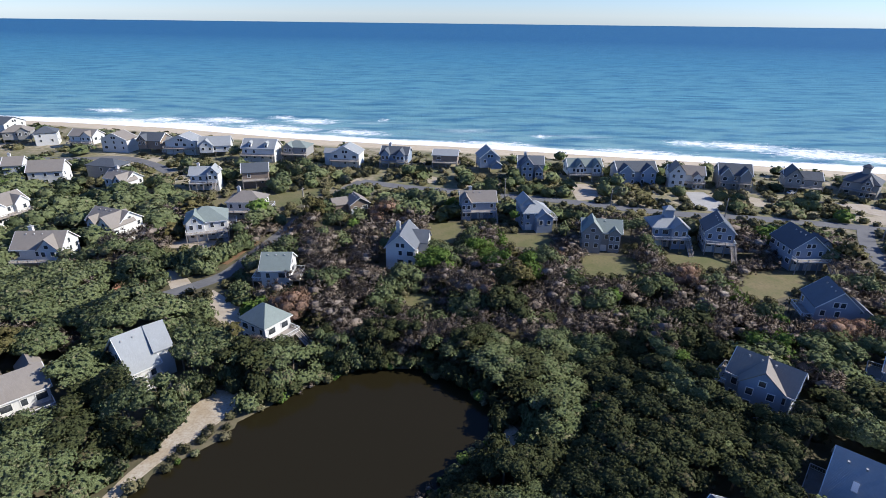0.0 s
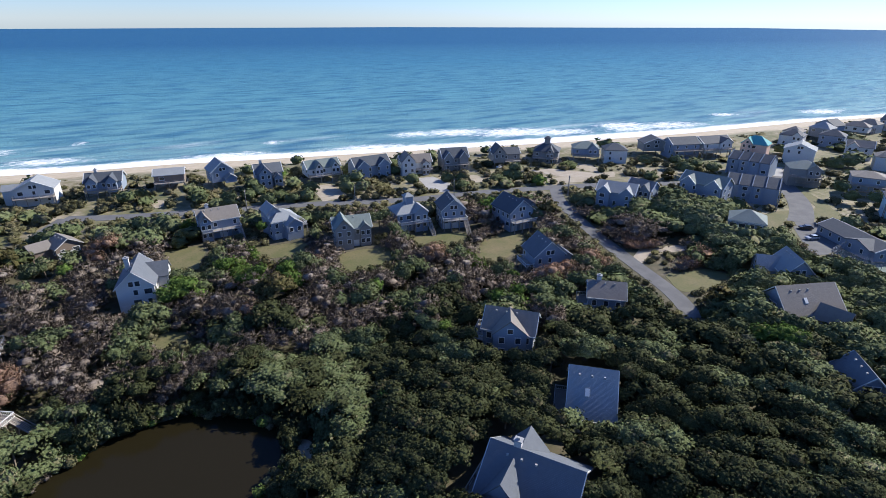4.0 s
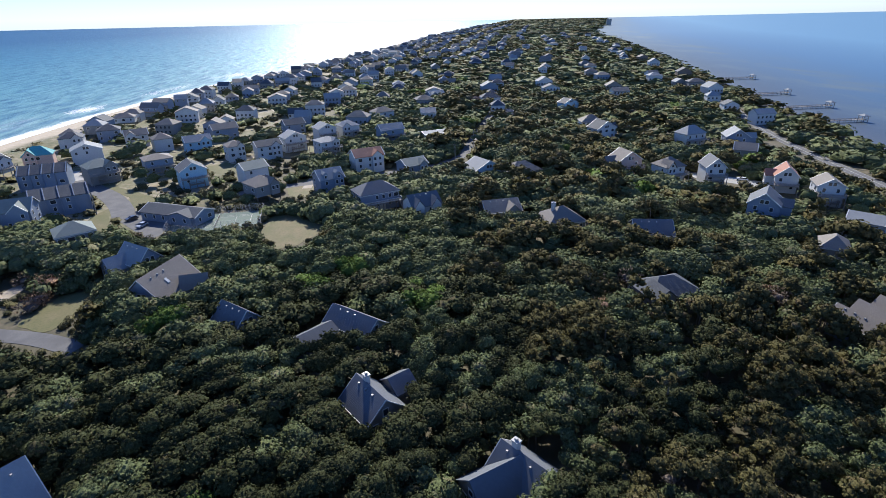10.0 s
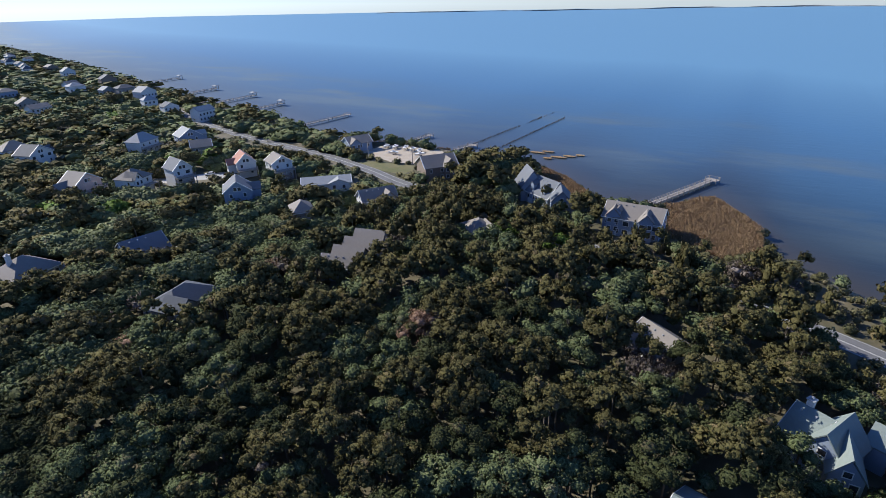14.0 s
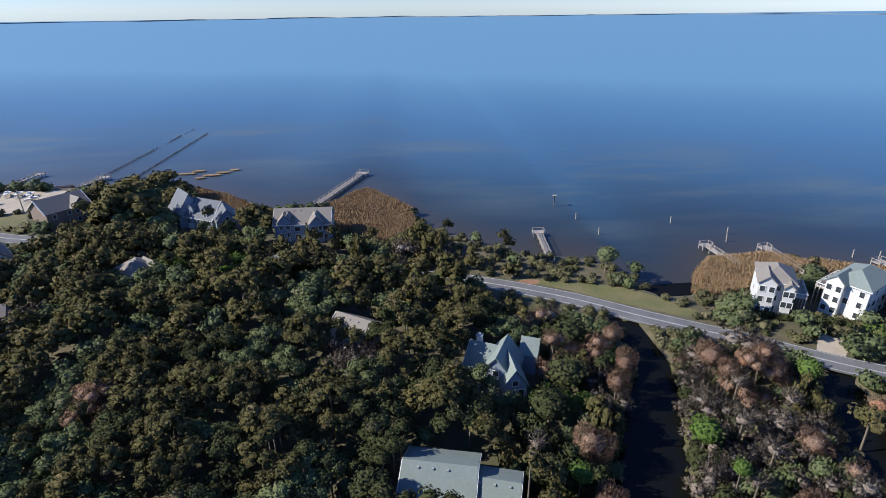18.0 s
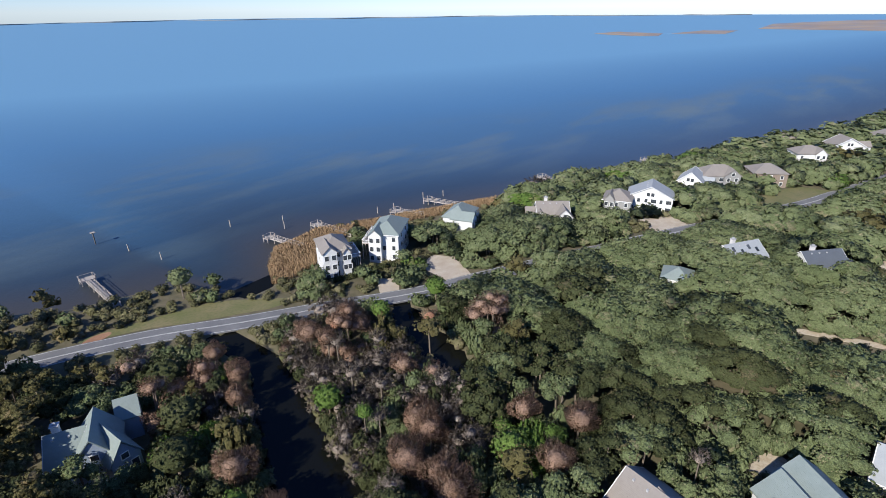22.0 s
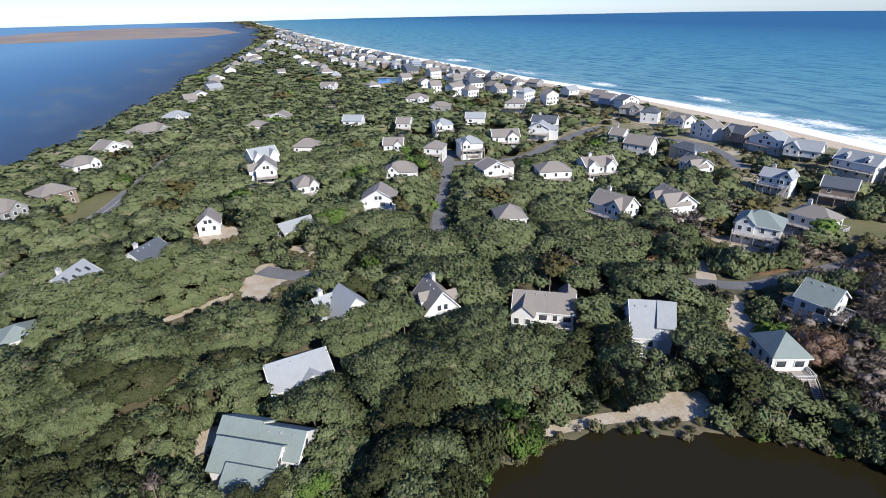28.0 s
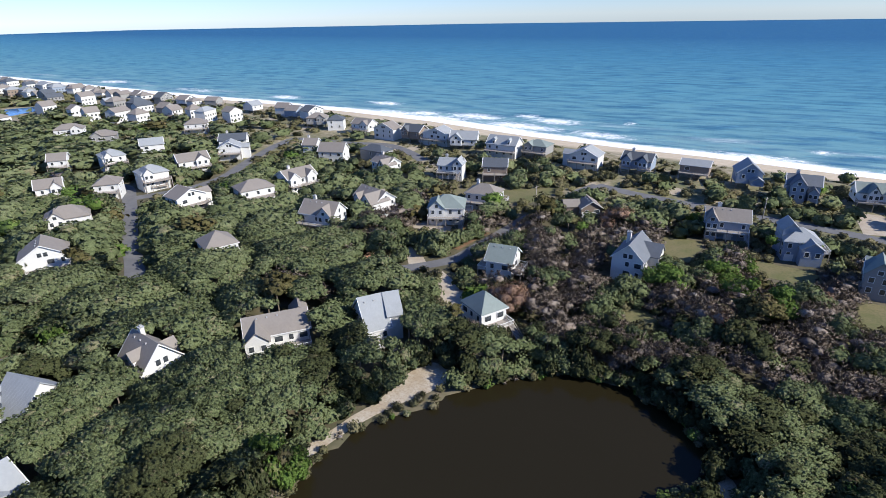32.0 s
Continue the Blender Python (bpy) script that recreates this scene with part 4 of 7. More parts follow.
    if fine >= 2 and roof in ("gable", "cross"):       # white rake boards along the gable edges
        so = Solid()
        rl, rd = (L, d) if roof == "gable" else (d, L)
        for e in (-rl / 2 - 0.03, rl / 2 + 0.03):
            for s in (-1, 1):
                a, b = (e, s * rd / 2, ze - 0.26), (e, 0, ze + rise - 0.16)
                if roof == "cross":
                    a, b = (a[1], a[0], a[2]), (b[1], b[0], b[2])
                Solid().beam(a, b, 0.2).put("rake_board", "trim", h, "white rake board")
    if fine == 1 and roof in ("gable", "cross", "twin"):
        rl, rd = (d, L) if roof == "cross" else (L, d)
        for e in (-rl / 2 - 0.04, rl / 2 + 0.04):
            so = Solid()
            for s in (-1, 1):
                a, c = (e, s * rd / 2, ze - 0.24), (e, 0, ze + rise - 0.14)
                so.beam((a[1], a[0], a[2]) if roof == "cross" else a, (c[1], c[0], c[2]) if roof == "cross" else c, 0.3)
            so.put("rake_trim", "trim", h, "white trim along the gable edge")
        if roof == "twin":
            for s in (-1, 1):
                so = Solid()
                for u in (-1, 1):
                    so.beam((s * L * 0.28 + u * L * 0.18, -d * 0.59 - 0.04, ze - 0.24), (s * L * 0.28, -d * 0.59 - 0.04, ze + rise * 0.82 - 0.14), 0.3)
                so.put("rake_trim", "trim", h, "white trim along the gable edge")
    if fine >= 2 and roof in ("gable", "hip"):
        Solid().box(-L / 2, -d / 2 - 0.06, ze - 0.36, L / 2, -d / 2 + 0.02, ze - 0.08).put("fascia", "trim", h, "white fascia board")
    if "S" in feats:
        for i in np.linspace(-wl_ / 2 + 0.2, wl_ / 2 - 0.2, 4 if fine >= 2 else 3):
            for j in (-wd / 2 + 0.2, wd / 2 - 0.2):
                Solid().box(i - 0.15, j - 0.15, 0, i + 0.15, j + 0.15, z0).put("support_post", "pile", h)
    # windows, floor by floor
    floors = [q for q in (ze - 7.9, ze - 5.1, ze - 2.3) if q >= z0 + 0.5]
    r = random.Random(int(abs(x) * 7 + abs(y) * 13))
    fronts = [(-wl_ / 2, wl_ / 2, -wd / 2, 0.0, "f")]
    if fine >= 1 and (fine >= 2 or int(x + y) % 2):
        fronts += [(-wd / 2, wd / 2, wl_ / 2, math.pi / 2, "r"), (-wd / 2, wd / 2, -wl_ / 2, -math.pi / 2, "l")]
    for a, b, off, rz, side in fronts:
        n = max(2, int((b - a) / (1.75 if "W" in feats and side == "f" else 2.6 if fine >= 2 else 4.2)))
        for zf in floors:
            for i in range(n):
                if r.random() < (0.14 if fine >= 2 else 0.22):
                    continue
                c = a + (b - a) * (i + 0.5) / n
                w = 1.8 if r.random() < 0.25 and "W" not in feats else 1.0
                yy = -wd / 2 - 0.02
                if roof == "twin" and side == "f" and abs(abs(c) - L * 0.28) < L * 0.18 - 0.3:
                    yy = -d * 0.575 - 0.03
                if side == "f":
                    window(h, c, yy, zf - 0.4 * ("W" in feats), w, 1.8 if "W" in feats else 1.4, 0.0, fine >= 2)
                elif side == "r":
                    window(h, off + 0.02, c, zf, w, 1.4, math.pi / 2, fine >= 2)
                else:
                    window(h, off - 0.02, c, zf, w, 1.4, -math.pi / 2, fine >= 2)
    if roof == "gable" and fine >= 2 and rise > 2.9:
        for e in (-1, 1):
            for s in ((-0.8, 0.8) if rise > 4 else (0,)):
                window(h, e * (wl_ / 2 + 0.02), s, ze + 0.1, 1.0, min(1.4, rise * 0.4), e * math.pi / 2, True)
    if roof in ("cross", "aframe") and rise > 2.8:
        for s in (-0.75, 0.75):
            window(h, s, -wd / 2 - 0.02, ze + 0.15, 1.1, 1.3, 0.0, fine >= 2)
    if "G" in feats or ("f" not in feats and fine >= 2 and z0 == 0 and wall != "w"):
        for s in (-0.28, 0.05):
            Solid().box(s * L - 1.2, -wd / 2 - 0.06, 0.02, s * L + 1.2, -wd / 2 + 0.05, 2.2).put("garage_door", "trim", h, "panelled white garage door")
    zd = floors[-1] - 0.9 if floors else 2.7
    if "D" in feats:
        deck(h, -wl_ / 2, wl_ / 2, -wd / 2 - 3.0, -wd / 2, zd, fine >= 2, "f", "T" in feats or fine >= 2)
        if len(floors) > 1 and floors[-2] > 2.8:
            deck(h, -wl_ / 4, wl_ / 3, -wd / 2 - 2.0, -wd / 2, zd - 2.8, fine >= 2, "f")
    if "L" in feats:
        deck(h, -wl_ / 2 - 2.6, -wl_ / 2, -wd / 2, wd / 3, zd, fine >= 2, "l")
    if "R" in feats:
        deck(h, wl_ / 2, wl_ / 2 + 2.8, -wd / 2, wd / 3, zd, fine >= 2, "r")
    if "C" in feats:
        chimney(h, -wl_ * 0.22, 0.4, ze, ze + rise + 1.1)
    if "U" in feats:
        u = Solid().box(-1.4, -1.4, ze + rise - 1.2, 1.4, 1.4, ze + rise + 2.0).put("lookout", wm, h, "small lookout turret on the roof")
        hip_solid(Solid(), 0, 0, 3.6, 3.6, ze + rise + 2.0, 1.2).put("lookout_roof", rm, u)
    if "M" in feats:
        for s in (-0.24, 0.24):
            b = Solid()
            gable_walls(b, s * L, -d * 0.27, 1.7, d * 0.3, ze, ze + rise * 0.62, 0.8, False, 2.2)
            b.put("dormer", wm, h, "roof dormer")
            gable_solid(Solid(), s * L, -d * 0.25, d * 0.36, 2.2, ze + rise * 0.62, 0.9, False).put("dormer_roof", rm, h)
            window(h, s * L, -d * 0.42 - 0.03, ze + 0.35, 0.9, 1.2, 0.0, fine >= 2)
    if "K" in feats and roof in ("gable", "cross"):
        for s in (-0.1,) if fine >= 2 and wall == "b" else (-0.3, -0.1, 0.12, 0.3):
            so = Solid()
            p = 0.5 if s in (-0.1, 0.3) else 0.32
            if roof == "gable":
                zz = ze + rise * (1 - 2 * p * 0.5 / 0.5 * 0.5) - 0.02
                yy, sl = -d * p * 0.5, rise / (d / 2)
                zz = ze + rise - abs(yy) * sl
                v = [(s * L - 0.4, yy - 0.55, zz - 0.55 * sl), (s * L + 0.4, yy - 0.55, zz - 0.55 * sl), (s * L + 0.4, yy + 0.55, zz + 0.55 * sl), (s * L - 0.4, yy + 0.55, zz + 0.55 * sl)]
            else:
                xx, sl = L * p * 0.5, rise / (L / 2)
                zz = ze + rise - abs(xx) * sl
                v = [(xx - 0.55, s * d - 0.4, zz + 0.55 * sl), (xx + 0.55, s * d - 0.4, zz - 0.55 * sl), (xx + 0.55, s * d + 0.4, zz - 0.55 * sl), (xx - 0.55, s * d + 0.4, zz + 0.55 * sl)]
            so.add([(a, b, c - 0.05) for a, b, c in v] + [(a, b, c + 0.12) for a, b, c in v], BOX)
            so.put("skylight", "trim" if wall == "b" else "glass", h, "roof skylight")
    if fine >= 2 and roof in ("gable", "cross", "twin"):   # a row of small vents below the ridge
        rl, rd = (L, d) if roof != "cross" else (d, L)
        for i in range(3):
            a, c = -0.28 * rl + i * 2.3, -rd * 0.09
            zz = ze + rise - abs(c) * rise / (rd / 2)
            px, py = (a, c) if roof != "cross" else (c, a)
            Solid().box(px - 0.16, py - 0.16, zz - 0.25, px + 0.16, py + 0.16, zz + 0.2).put("roof_vent", "metal", h)
    return h


house(-64.4, 92.1, 50, 6.2, 13.0, 4.6, 5.9, "gable", "w", "l", "D", 2, wings=[(4.9, -0.4, 4, 10, 6.7, 3.9, 173)])
house(-40.7, 104.9, 57, 8.0, 9.0, 7.0, 3.4, "hip", "w", "e", "D", 2)
house(-47.0, 136.1, 2, 8.5, 10.0, 5.5, 3.5, "gable", "w", "e", "RL", 2, wings=[])
house(-12.6, 150.0, 352, 9.6, 13.0, 7.2, 4.4, "cross", "w", "u", "RTCG", 2, wings=[(2.8, 2.8, 9.0, 7.0, 7.0, 3.0, 0)])
house(-244.9, 305.0, 23, 14.2, 11.0, 7.0, 3.0, "hip", "g", "n", "S", 1)
house(-227.3, 302.8, 27, 11.6, 11.0, 7.0, 3.0, "hip", "w", "d", "", 1)
house(-200.1, 296.0, 352, 15.1, 10.0, 7.0, 3.0, "gable", "w", "n", "SD", 1)
house(-177.9, 288.6, 353, 15.7, 10.0, 7.0, 3.5, "cross", "w", "n", "", 1)
house(-158.1, 287.5, 352, 14.0, 11.0, 7.0, 3.5, "gable", "n", "d", "S", 1)
house(-140.7, 285.8, 355, 18.0, 11.0, 7.0, 3.5, "cross", "w", "l", "D", 1)
house(-122.8, 281.9, 13, 16.1, 11.0, 6.0, 4.0, "gable", "w", "l", "S", 1)
house(-95.4, 272.7, 355, 17.7, 11.0, 7.0, 4.0, "gable", "w", "l", "MD", 1)
house(-77.6, 276.3, 352, 13.5, 11.0, 7.0, 2.5, "hip", "g", "e", "SD", 1)
house(-49.8, 264.4, 354, 14.8, 11.0, 7.0, 3.5, "cross", "w", "l", "D", 1)
house(-25.4, 263.9, 351, 14.5, 10.0, 7.0, 3.0, "gable", "b", "d", "DSC", 1, wings=[(-4.0, -3.4, 7.0, 4.6, 7.2, 2.6, 90), (3.4, -3.4, 7.0, 4.6, 7.2, 2.6, 90)])
house(-0.6, 264.8, 353, 13.0, 10.0, 6.6, 2.0, "gable", "n", "l", "SD", 1, wings=[])
house(19.8, 258.0, 8, 10.6, 11.0, 7.4, 4.2, "cross", "b", "l", "S", 1, wings=[(2.6, -6.2, 5.0, 5.6, 4.6, 1.8, 90)])
house(38.9, 247.4, 359, 12.4, 9.0, 6.8, 3.4, "gable", "b", "u", "C", 1, wings=[(-2.0, -3.6, 8.0, 6.0, 7.2, 3.4, 90), (3.2, -5.0, 6.0, 3.8, 5.0, 2.0, 90)])
house(63.3, 246.5, 3, 16.5, 10.0, 6.6, 3.0, "gable", "w", "e", "SD", 1, wings=[(-2.8, -3.6, 6.0, 4.2, 6.8, 3.0, 90), (5.0, -3.6, 6.0, 4.2, 6.8, 3.0, 90)])
house(85.2, 240.8, 3, 18.6, 11.0, 6.5, 3.5, "twin", "b", "d", "", 1)
house(107.4, 237.2, 350, 16.0, 9.0, 6.0, 3.2, "gable", "w", "n", "D", 1, wings=[(-4.6, -3.4, 9.0, 7.2, 7.4, 3.8, 90), (4.2, -4.0, 5.0, 3.8, 5.6, 1.8, 90)])
house(128.5, 236.3, 348, 14.2, 11.0, 6.5, 4.0, "twin", "g", "d", "D", 1)
house(156.1, 231.3, 343, 15.3, 9.5, 6.2, 2.6, "gable", "g", "d", "DS", 1, wings=[(-4.4, -3.0, 9.0, 7.0, 7.4, 4.0, 90)])
house(180.8, 227.3, 316, 13.9, 12.0, 6.0, 4.0, "hip", "g", "d", "UD", 1, wings=[(2.4, -4.0, 7.0, 4.4, 5.8, 3.0, 90)])
house(200.5, 219.7, 325, 14.3, 11.0, 7.0, 3.0, "hip", "b", "e", "SD", 1)
house(211.8, 209.7, 327, 12.4, 11.0, 7.0, 3.0, "hip", "w", "d", "", 1)
house(244.0, 212.7, 333, 15.0, 11.0, 7.0, 3.0, "cross", "g", "d", "S", 1)
house(252.4, 201.3, 343, 16.8, 12.0, 8.0, 3.0, "gable", "b", "d", "D", 1, name="townhouse_block")
house(270.2, 195.9, 347, 18.9, 12.0, 8.0, 3.0, "gable", "w", "d", "DS", 1, name="townhouse_block")
house(-193.5, 233.9, 17, 8.4, 10.0, 7.0, 3.0, "gable", "w", "n", "C", 1)
house(-174.0, 227.0, 14, 14.4, 10.0, 6.5, 4.0, "gable", "w", "n", "", 1)
house(-154.9, 238.7, 349, 16.2, 10.0, 6.0, 2.5, "hip", "g", "d", "", 1)
house(-135.4, 216.4, 340, 13.1, 9.0, 6.4, 3.0, "gable", "w", "n", "C", 2, wings=[(4.4, -3.0, 8.0, 5.6, 6.2, 3.0, 90)])
house(-104.0, 223.8, 10, 12.0, 9.0, 6.8, 2.6, "gable", "w", "l", "CD", 2, wings=[(4.2, -2.6, 8.0, 5.0, 7.6, 2.8, 90)])
house(-84.1, 228.7, 17, 11.6, 10.0, 7.0, 3.0, "gable", "n", "d", "D", 1)
house(-74.2, 190.1, 2, 13.6, 10.0, 6.5, 3.0, "hip", "w", "n", "DCR", 2, wings=[])
house(-81.4, 170.7, 20, 13.8, 12.0, 6.5, 3.5, "hip", "w", "e", "DR", 2)
house(-111.2, 167.7, 340, 15.0, 10.0, 6.5, 3.4, "gable", "w", "n", "R", 2, wings=[(4.4, -3.2, 9.5, 7.4, 6.5, 3.4, 90), (-3.6, -2.8, 7.0, 4.6, 6.0, 2.4, 90)])
house(-119.1, 145.7, 5, 14.5, 10.0, 6.5, 4.0, "gable", "w", "n", "DC", 2)
house(-34.9, 197.2, 28, 8.6, 9.5, 3.8, 2.6, "cross", "n", "n", "", 2, wings=[(-6.4, 1.6, 6.5, 6.5, 3.6, 2.0, 0)])
house(11.6, 193.5, 4, 13.8, 9.5, 6.6, 3.2, "gable", "b", "n", "DCT", 2, wings=[(-4.8, -3.4, 7.0, 4.2, 6.8, 2.8, 90)])
house(31.3, 183.0, 8, 10.5, 10.0, 6.6, 3.0, "hip", "b", "l", "R", 2, wings=[(-2.6, 2.2, 8.0, 5.6, 8.6, 2.6, 90), (2.0, -4.6, 7.0, 6.4, 5.4, 2.2, 90)])
house(50.7, 164.9, 351, 13.0, 9.6, 6.6, 3.0, "gable", "g", "e", "", 2, wings=[(-3.2, -2.8, 8.6, 6.6, 7.2, 3.6, 90), (4.0, -2.4, 6.0, 4.0, 6.4, 1.8, 90)])
house(73.8, 169.4, 357, 12.4, 10.0, 6.8, 3.0, "hip", "b", "l", "UD", 2, wings=[(2.6, -3.4, 7.0, 5.6, 7.0, 2.4, 90)])
house(88.9, 165.1, 346, 9.6, 11.0, 7.2, 4.0, "cross", "b", "d", "D", 2, wings=[])
house(108.5, 153.5, 1, 11.0, 12.5, 7.2, 4.2, "cross", "b", "d", "DG", 2, wings=[(8.0, 2.0, 7.0, 9.0, 5.2, 3.0, 90)])
house(95.8, 118.2, 349, 10.6, 9.5, 6.0, 4.5, "cross", "b", "u", "L", 2, wings=[(6.2, -0.6, 7.0, 6.0, 4.0, 2.0, 90)])
house(62.0, 85.7, 315, 12.0, 9.0, 7.2, 3.6, "gable", "b", "n", "LT", 2, wings=[(0.1, -2.4, 6.7, 8, 7.4, 3.4, 102)])
house(93.2, 89.0, 321, 9.6, 8.8, 6.2, 2.9, "gable", "b", "n", "CL", 2, wings=[])
house(63.9, 61.3, 319, 9.0, 15.0, 3.5, 6.5, "gable", "b", "l", "KL", 2, wings=[])
house(41.5, 48.8, 305, 15.1, 14.0, 4.3, 5.2, "gable", "b", "u", "LCf", 2, wings=[(-2.7, 2.8, 5.6, 9, 4.3, 5.2, 92), (-3.1, -4.3, 5.8, 8, 3.9, 4.7, 91)])
house(134.3, 64.0, 341, 16.2, 13.0, 4.1, 5.9, "gable", "b", "n", "K", 2, wings=[(2.6, -8.0, 7.3, 6, 4.2, 3.2, 118)])
house(113.2, 39.4, 320, 8.4, 9.4, 4.8, 3.9, "cross", "b", "u", "", 2, wings=[])
house(152.2, 77.2, 235, 11.1, 9.0, 5.0, 4.5, "gable", "b", "l", "", 2, wings=[(-2.9, -4.2, 9.0, 8, 4.2, 3.2, 82)])
house(174.5, 106.8, 304, 12.0, 11.0, 7.0, 3.0, "hip", "b", "e", "", 2)
house(108.7, 11.4, 230, 13.7, 8.5, 4.5, 3.1, "gable", "b", "u", "", 2, wings=[(-4.3, -8.7, 9.5, 6.5, 4.3, 1.7, 81)])
house(80.4, 6.9, 214, 10.0, 9.0, 4.1, 3.9, "gable", "g", "u", "C", 2, wings=[(-1.5, 7.1, 5.1, 6.5, 4.3, 2.1, 89)])
house(158.1, 151.8, 304, 15.3, 11.0, 7.5, 3.0, "twin", "b", "l", "", 1)
house(170.7, 150.7, 291, 10.8, 10.0, 7.0, 3.0, "gable", "b", "u", "", 1)
house(195.5, 140.3, 286, 18.2, 11.0, 8.5, 3.5, "twin", "b", "e", "", 1, name="townhouse_block")
house(215.9, 133.2, 300, 20.2, 13.0, 7.5, 3.0, "saw", "b", "d", "", 1, name="townhouse_block")
house(254.0, 159.8, 288, 19.5, 12.0, 7.5, 3.0, "saw", "b", "d", "", 1, name="townhouse_block")
house(292.2, 184.1, 292, 13.9, 10.0, 7.0, 4.0, "hip", "p", "a", "", 1)
house(200.2, 83.5, 246, 26.1, 11.0, 3.5, 2.0, "gable", "b", "d", "", 1)
house(334.7, 189.5, 289, 13.1, 11.0, 7.0, 3.0, "hip", "w", "d", "", 1)
house(297.3, 162.7, 297, 15.0, 11.0, 8.0, 3.0, "cross", "w", "l", "", 1)
house(258.3, 138.0, 313, 13.3, 11.0, 8.0, 3.0, "hip", "g", "e", "D", 1)
house(355.4, 178.0, 290, 13.5, 11.0, 7.0, 3.0, "hip", "b", "d", "", 1)
house(336.3, 153.8, 299, 12.9, 10.0, 7.0, 3.0, "gable", "w", "n", "", 1)
house(268.8, 116.0, 302, 13.3, 11.0, 8.0, 2.0, "hip", "b", "n", "D", 1)
house(322.1, 133.9, 302, 10.7, 10.0, 7.0, 3.0, "hip", "w", "n", "", 1)
house(245.4, 92.3, 300, 12.1, 11.0, 8.0, 3.5, "cross", "a", "d", "D", 1)
house(317.0, 112.6, 300, 14.6, 10.0, 6.0, 3.0, "gable", "a", "l", "", 1)
house(346.8, 105.8, 302, 15.9, 10.0, 7.0, 3.0, "gable", "b", "n", "", 1)
house(290.6, 85.0, 300, 9.5, 10.0, 8.0, 2.5, "hip", "w", "n", "", 1)
house(242.2, 64.6, 306, 11.5, 11.0, 8.5, 2.5, "gable", "w", "e", "", 1)
house(220.9, 56.4, 311, 11.4, 12.0, 7.0, 3.0, "hip", "g", "n", "S", 1)
house(291.7, 68.1, 298, 13.8, 10.0, 7.5, 2.5, "gable", "w", "d", "", 1)
house(353.5, 64.4, 299, 13.6, 10.0, 7.0, 3.0, "gable", "b", "d", "", 1)
house(307.9, 57.2, 301, 13.2, 10.0, 8.0, 3.0, "cross", "w", "l", "D", 1)
house(227.7, 29.6, 297, 11.3, 11.0, 6.5, 3.5, "gable", "b", "l", "M", 1)
house(330.3, 42.0, 299, 11.9, 11.0, 8.0, 3.0, "cross", "w", "l", "D", 1)
house(294.0, 37.1, 303, 11.7, 11.0, 8.0, 2.0, "hip", "w", "l", "D", 1)
house(336.2, 28.7, 299, 12.2, 11.0, 8.0, 3.0, "hip", "w", "l", "D", 1)
house(203.3, 8.9, 294, 16.7, 11.0, 7.0, 3.5, "hip", "b", "u", "D", 2)
house(185.7, -8.5, 292, 12.0, 10.0, 7.0, 3.5, "twin", "w", "u", "", 2)
house(177.5, -35.5, 279, 13.3, 11.0, 6.5, 3.0, "gable", "g", "n", "", 2)
house(164.6, -53.8, 279, 13.3, 12.0, 6.5, 4.0, "hip", "g", "n", "CR", 2)
house(152.2, -79.5, 259, 12.3, 11.0, 5.5, 3.5, "gable", "w", "u", "R", 2)
house(114.0, -65.3, 280, 14.9, 11.0, 6.0, 3.0, "hip", "g", "d", "", 2)
house(231.3, -38.1, 297, 15.5, 11.0, 7.0, 3.5, "cross", "a", "l", "", 1)
house(227.8, -54.7, 286, 16.3, 12.0, 6.0, 3.5, "hip", "w", "n", "", 1)
house(314.1, -23.3, 289, 16.3, 12.0, 6.0, 1.0, "gable", "w", "l", "", 1)
house(258.6, 14.3, 291, 15.1, 11.0, 8.0, 3.0, "gable", "w", "r", "", 1)
house(244.1, -7.2, 298, 11.9, 11.0, 6.5, 2.5, "gable", "b", "e", "", 1)
house(234.4, -105.0, 281, 12.6, 10.0, 7.0, 4.0, "cross", "p", "n", "D", 1)
house(220.5, -118.9, 286, 11.2, 10.0, 7.0, 3.5, "hip", "w", "n", "D", 1)
house(213.3, -134.8, 260, 8.9, 10.0, 8.0, 4.0, "cross", "w", "u", "D", 1)
house(305.7, -120.4, 290, 14.1, 10.0, 7.0, 4.0, "cross", "w", "d", "", 1)
house(282.2, -161.9, 287, 14.2, 10.0, 7.0, 4.0, "hip", "w", "l", "D", 1)
house(319.6, 2.7, 292, 14.8, 10.0, 8.0, 3.0, "gable", "b", "l", "D", 1)
house(388.1, 8.3, 299, 15.5, 10.0, 7.0, 3.0, "hip", "w", "n", "", 1)
house(473.0, -36.3, 297, 15.1, 10.0, 6.0, 3.0, "gable", "b", "l", "", 1)
house(406.1, -131.4, 293, 13.2, 9.0, 6.0, 3.0, "cross", "a", "d", "", 1)
house(199.3, -158.2, 242, 9.3, 10.0, 7.0, 4.0, "cross", "w", "r", "D", 1)
house(181.7, -162.5, 246, 10.0, 10.0, 8.0, 3.0, "cross", "w", "n", "D", 1)
house(169.2, -129.1, 231, 10.8, 11.0, 7.0, 4.0, "cross", "b", "u", "", 1)
house(271.1, -181.4, 253, 12.5, 11.0, 7.0, 4.0, "cross", "b", "l", "", 1)
house(250.4, -173.9, 237, 10.6, 10.0, 5.0, 3.0, "gable", "g", "n", "", 1)
house(183.3, -219.0, 244, 13.6, 11.0, 4.5, 3.0, "gable", "b", "n", "", 1)
house(150.3, -158.1, 223, 20.2, 10.0, 4.5, 2.0, "gable", "w", "l", "", 1)
house(118.7, -150.4, 236, 13.9, 10.0, 5.0, 3.5, "gable", "w", "n", "", 2)
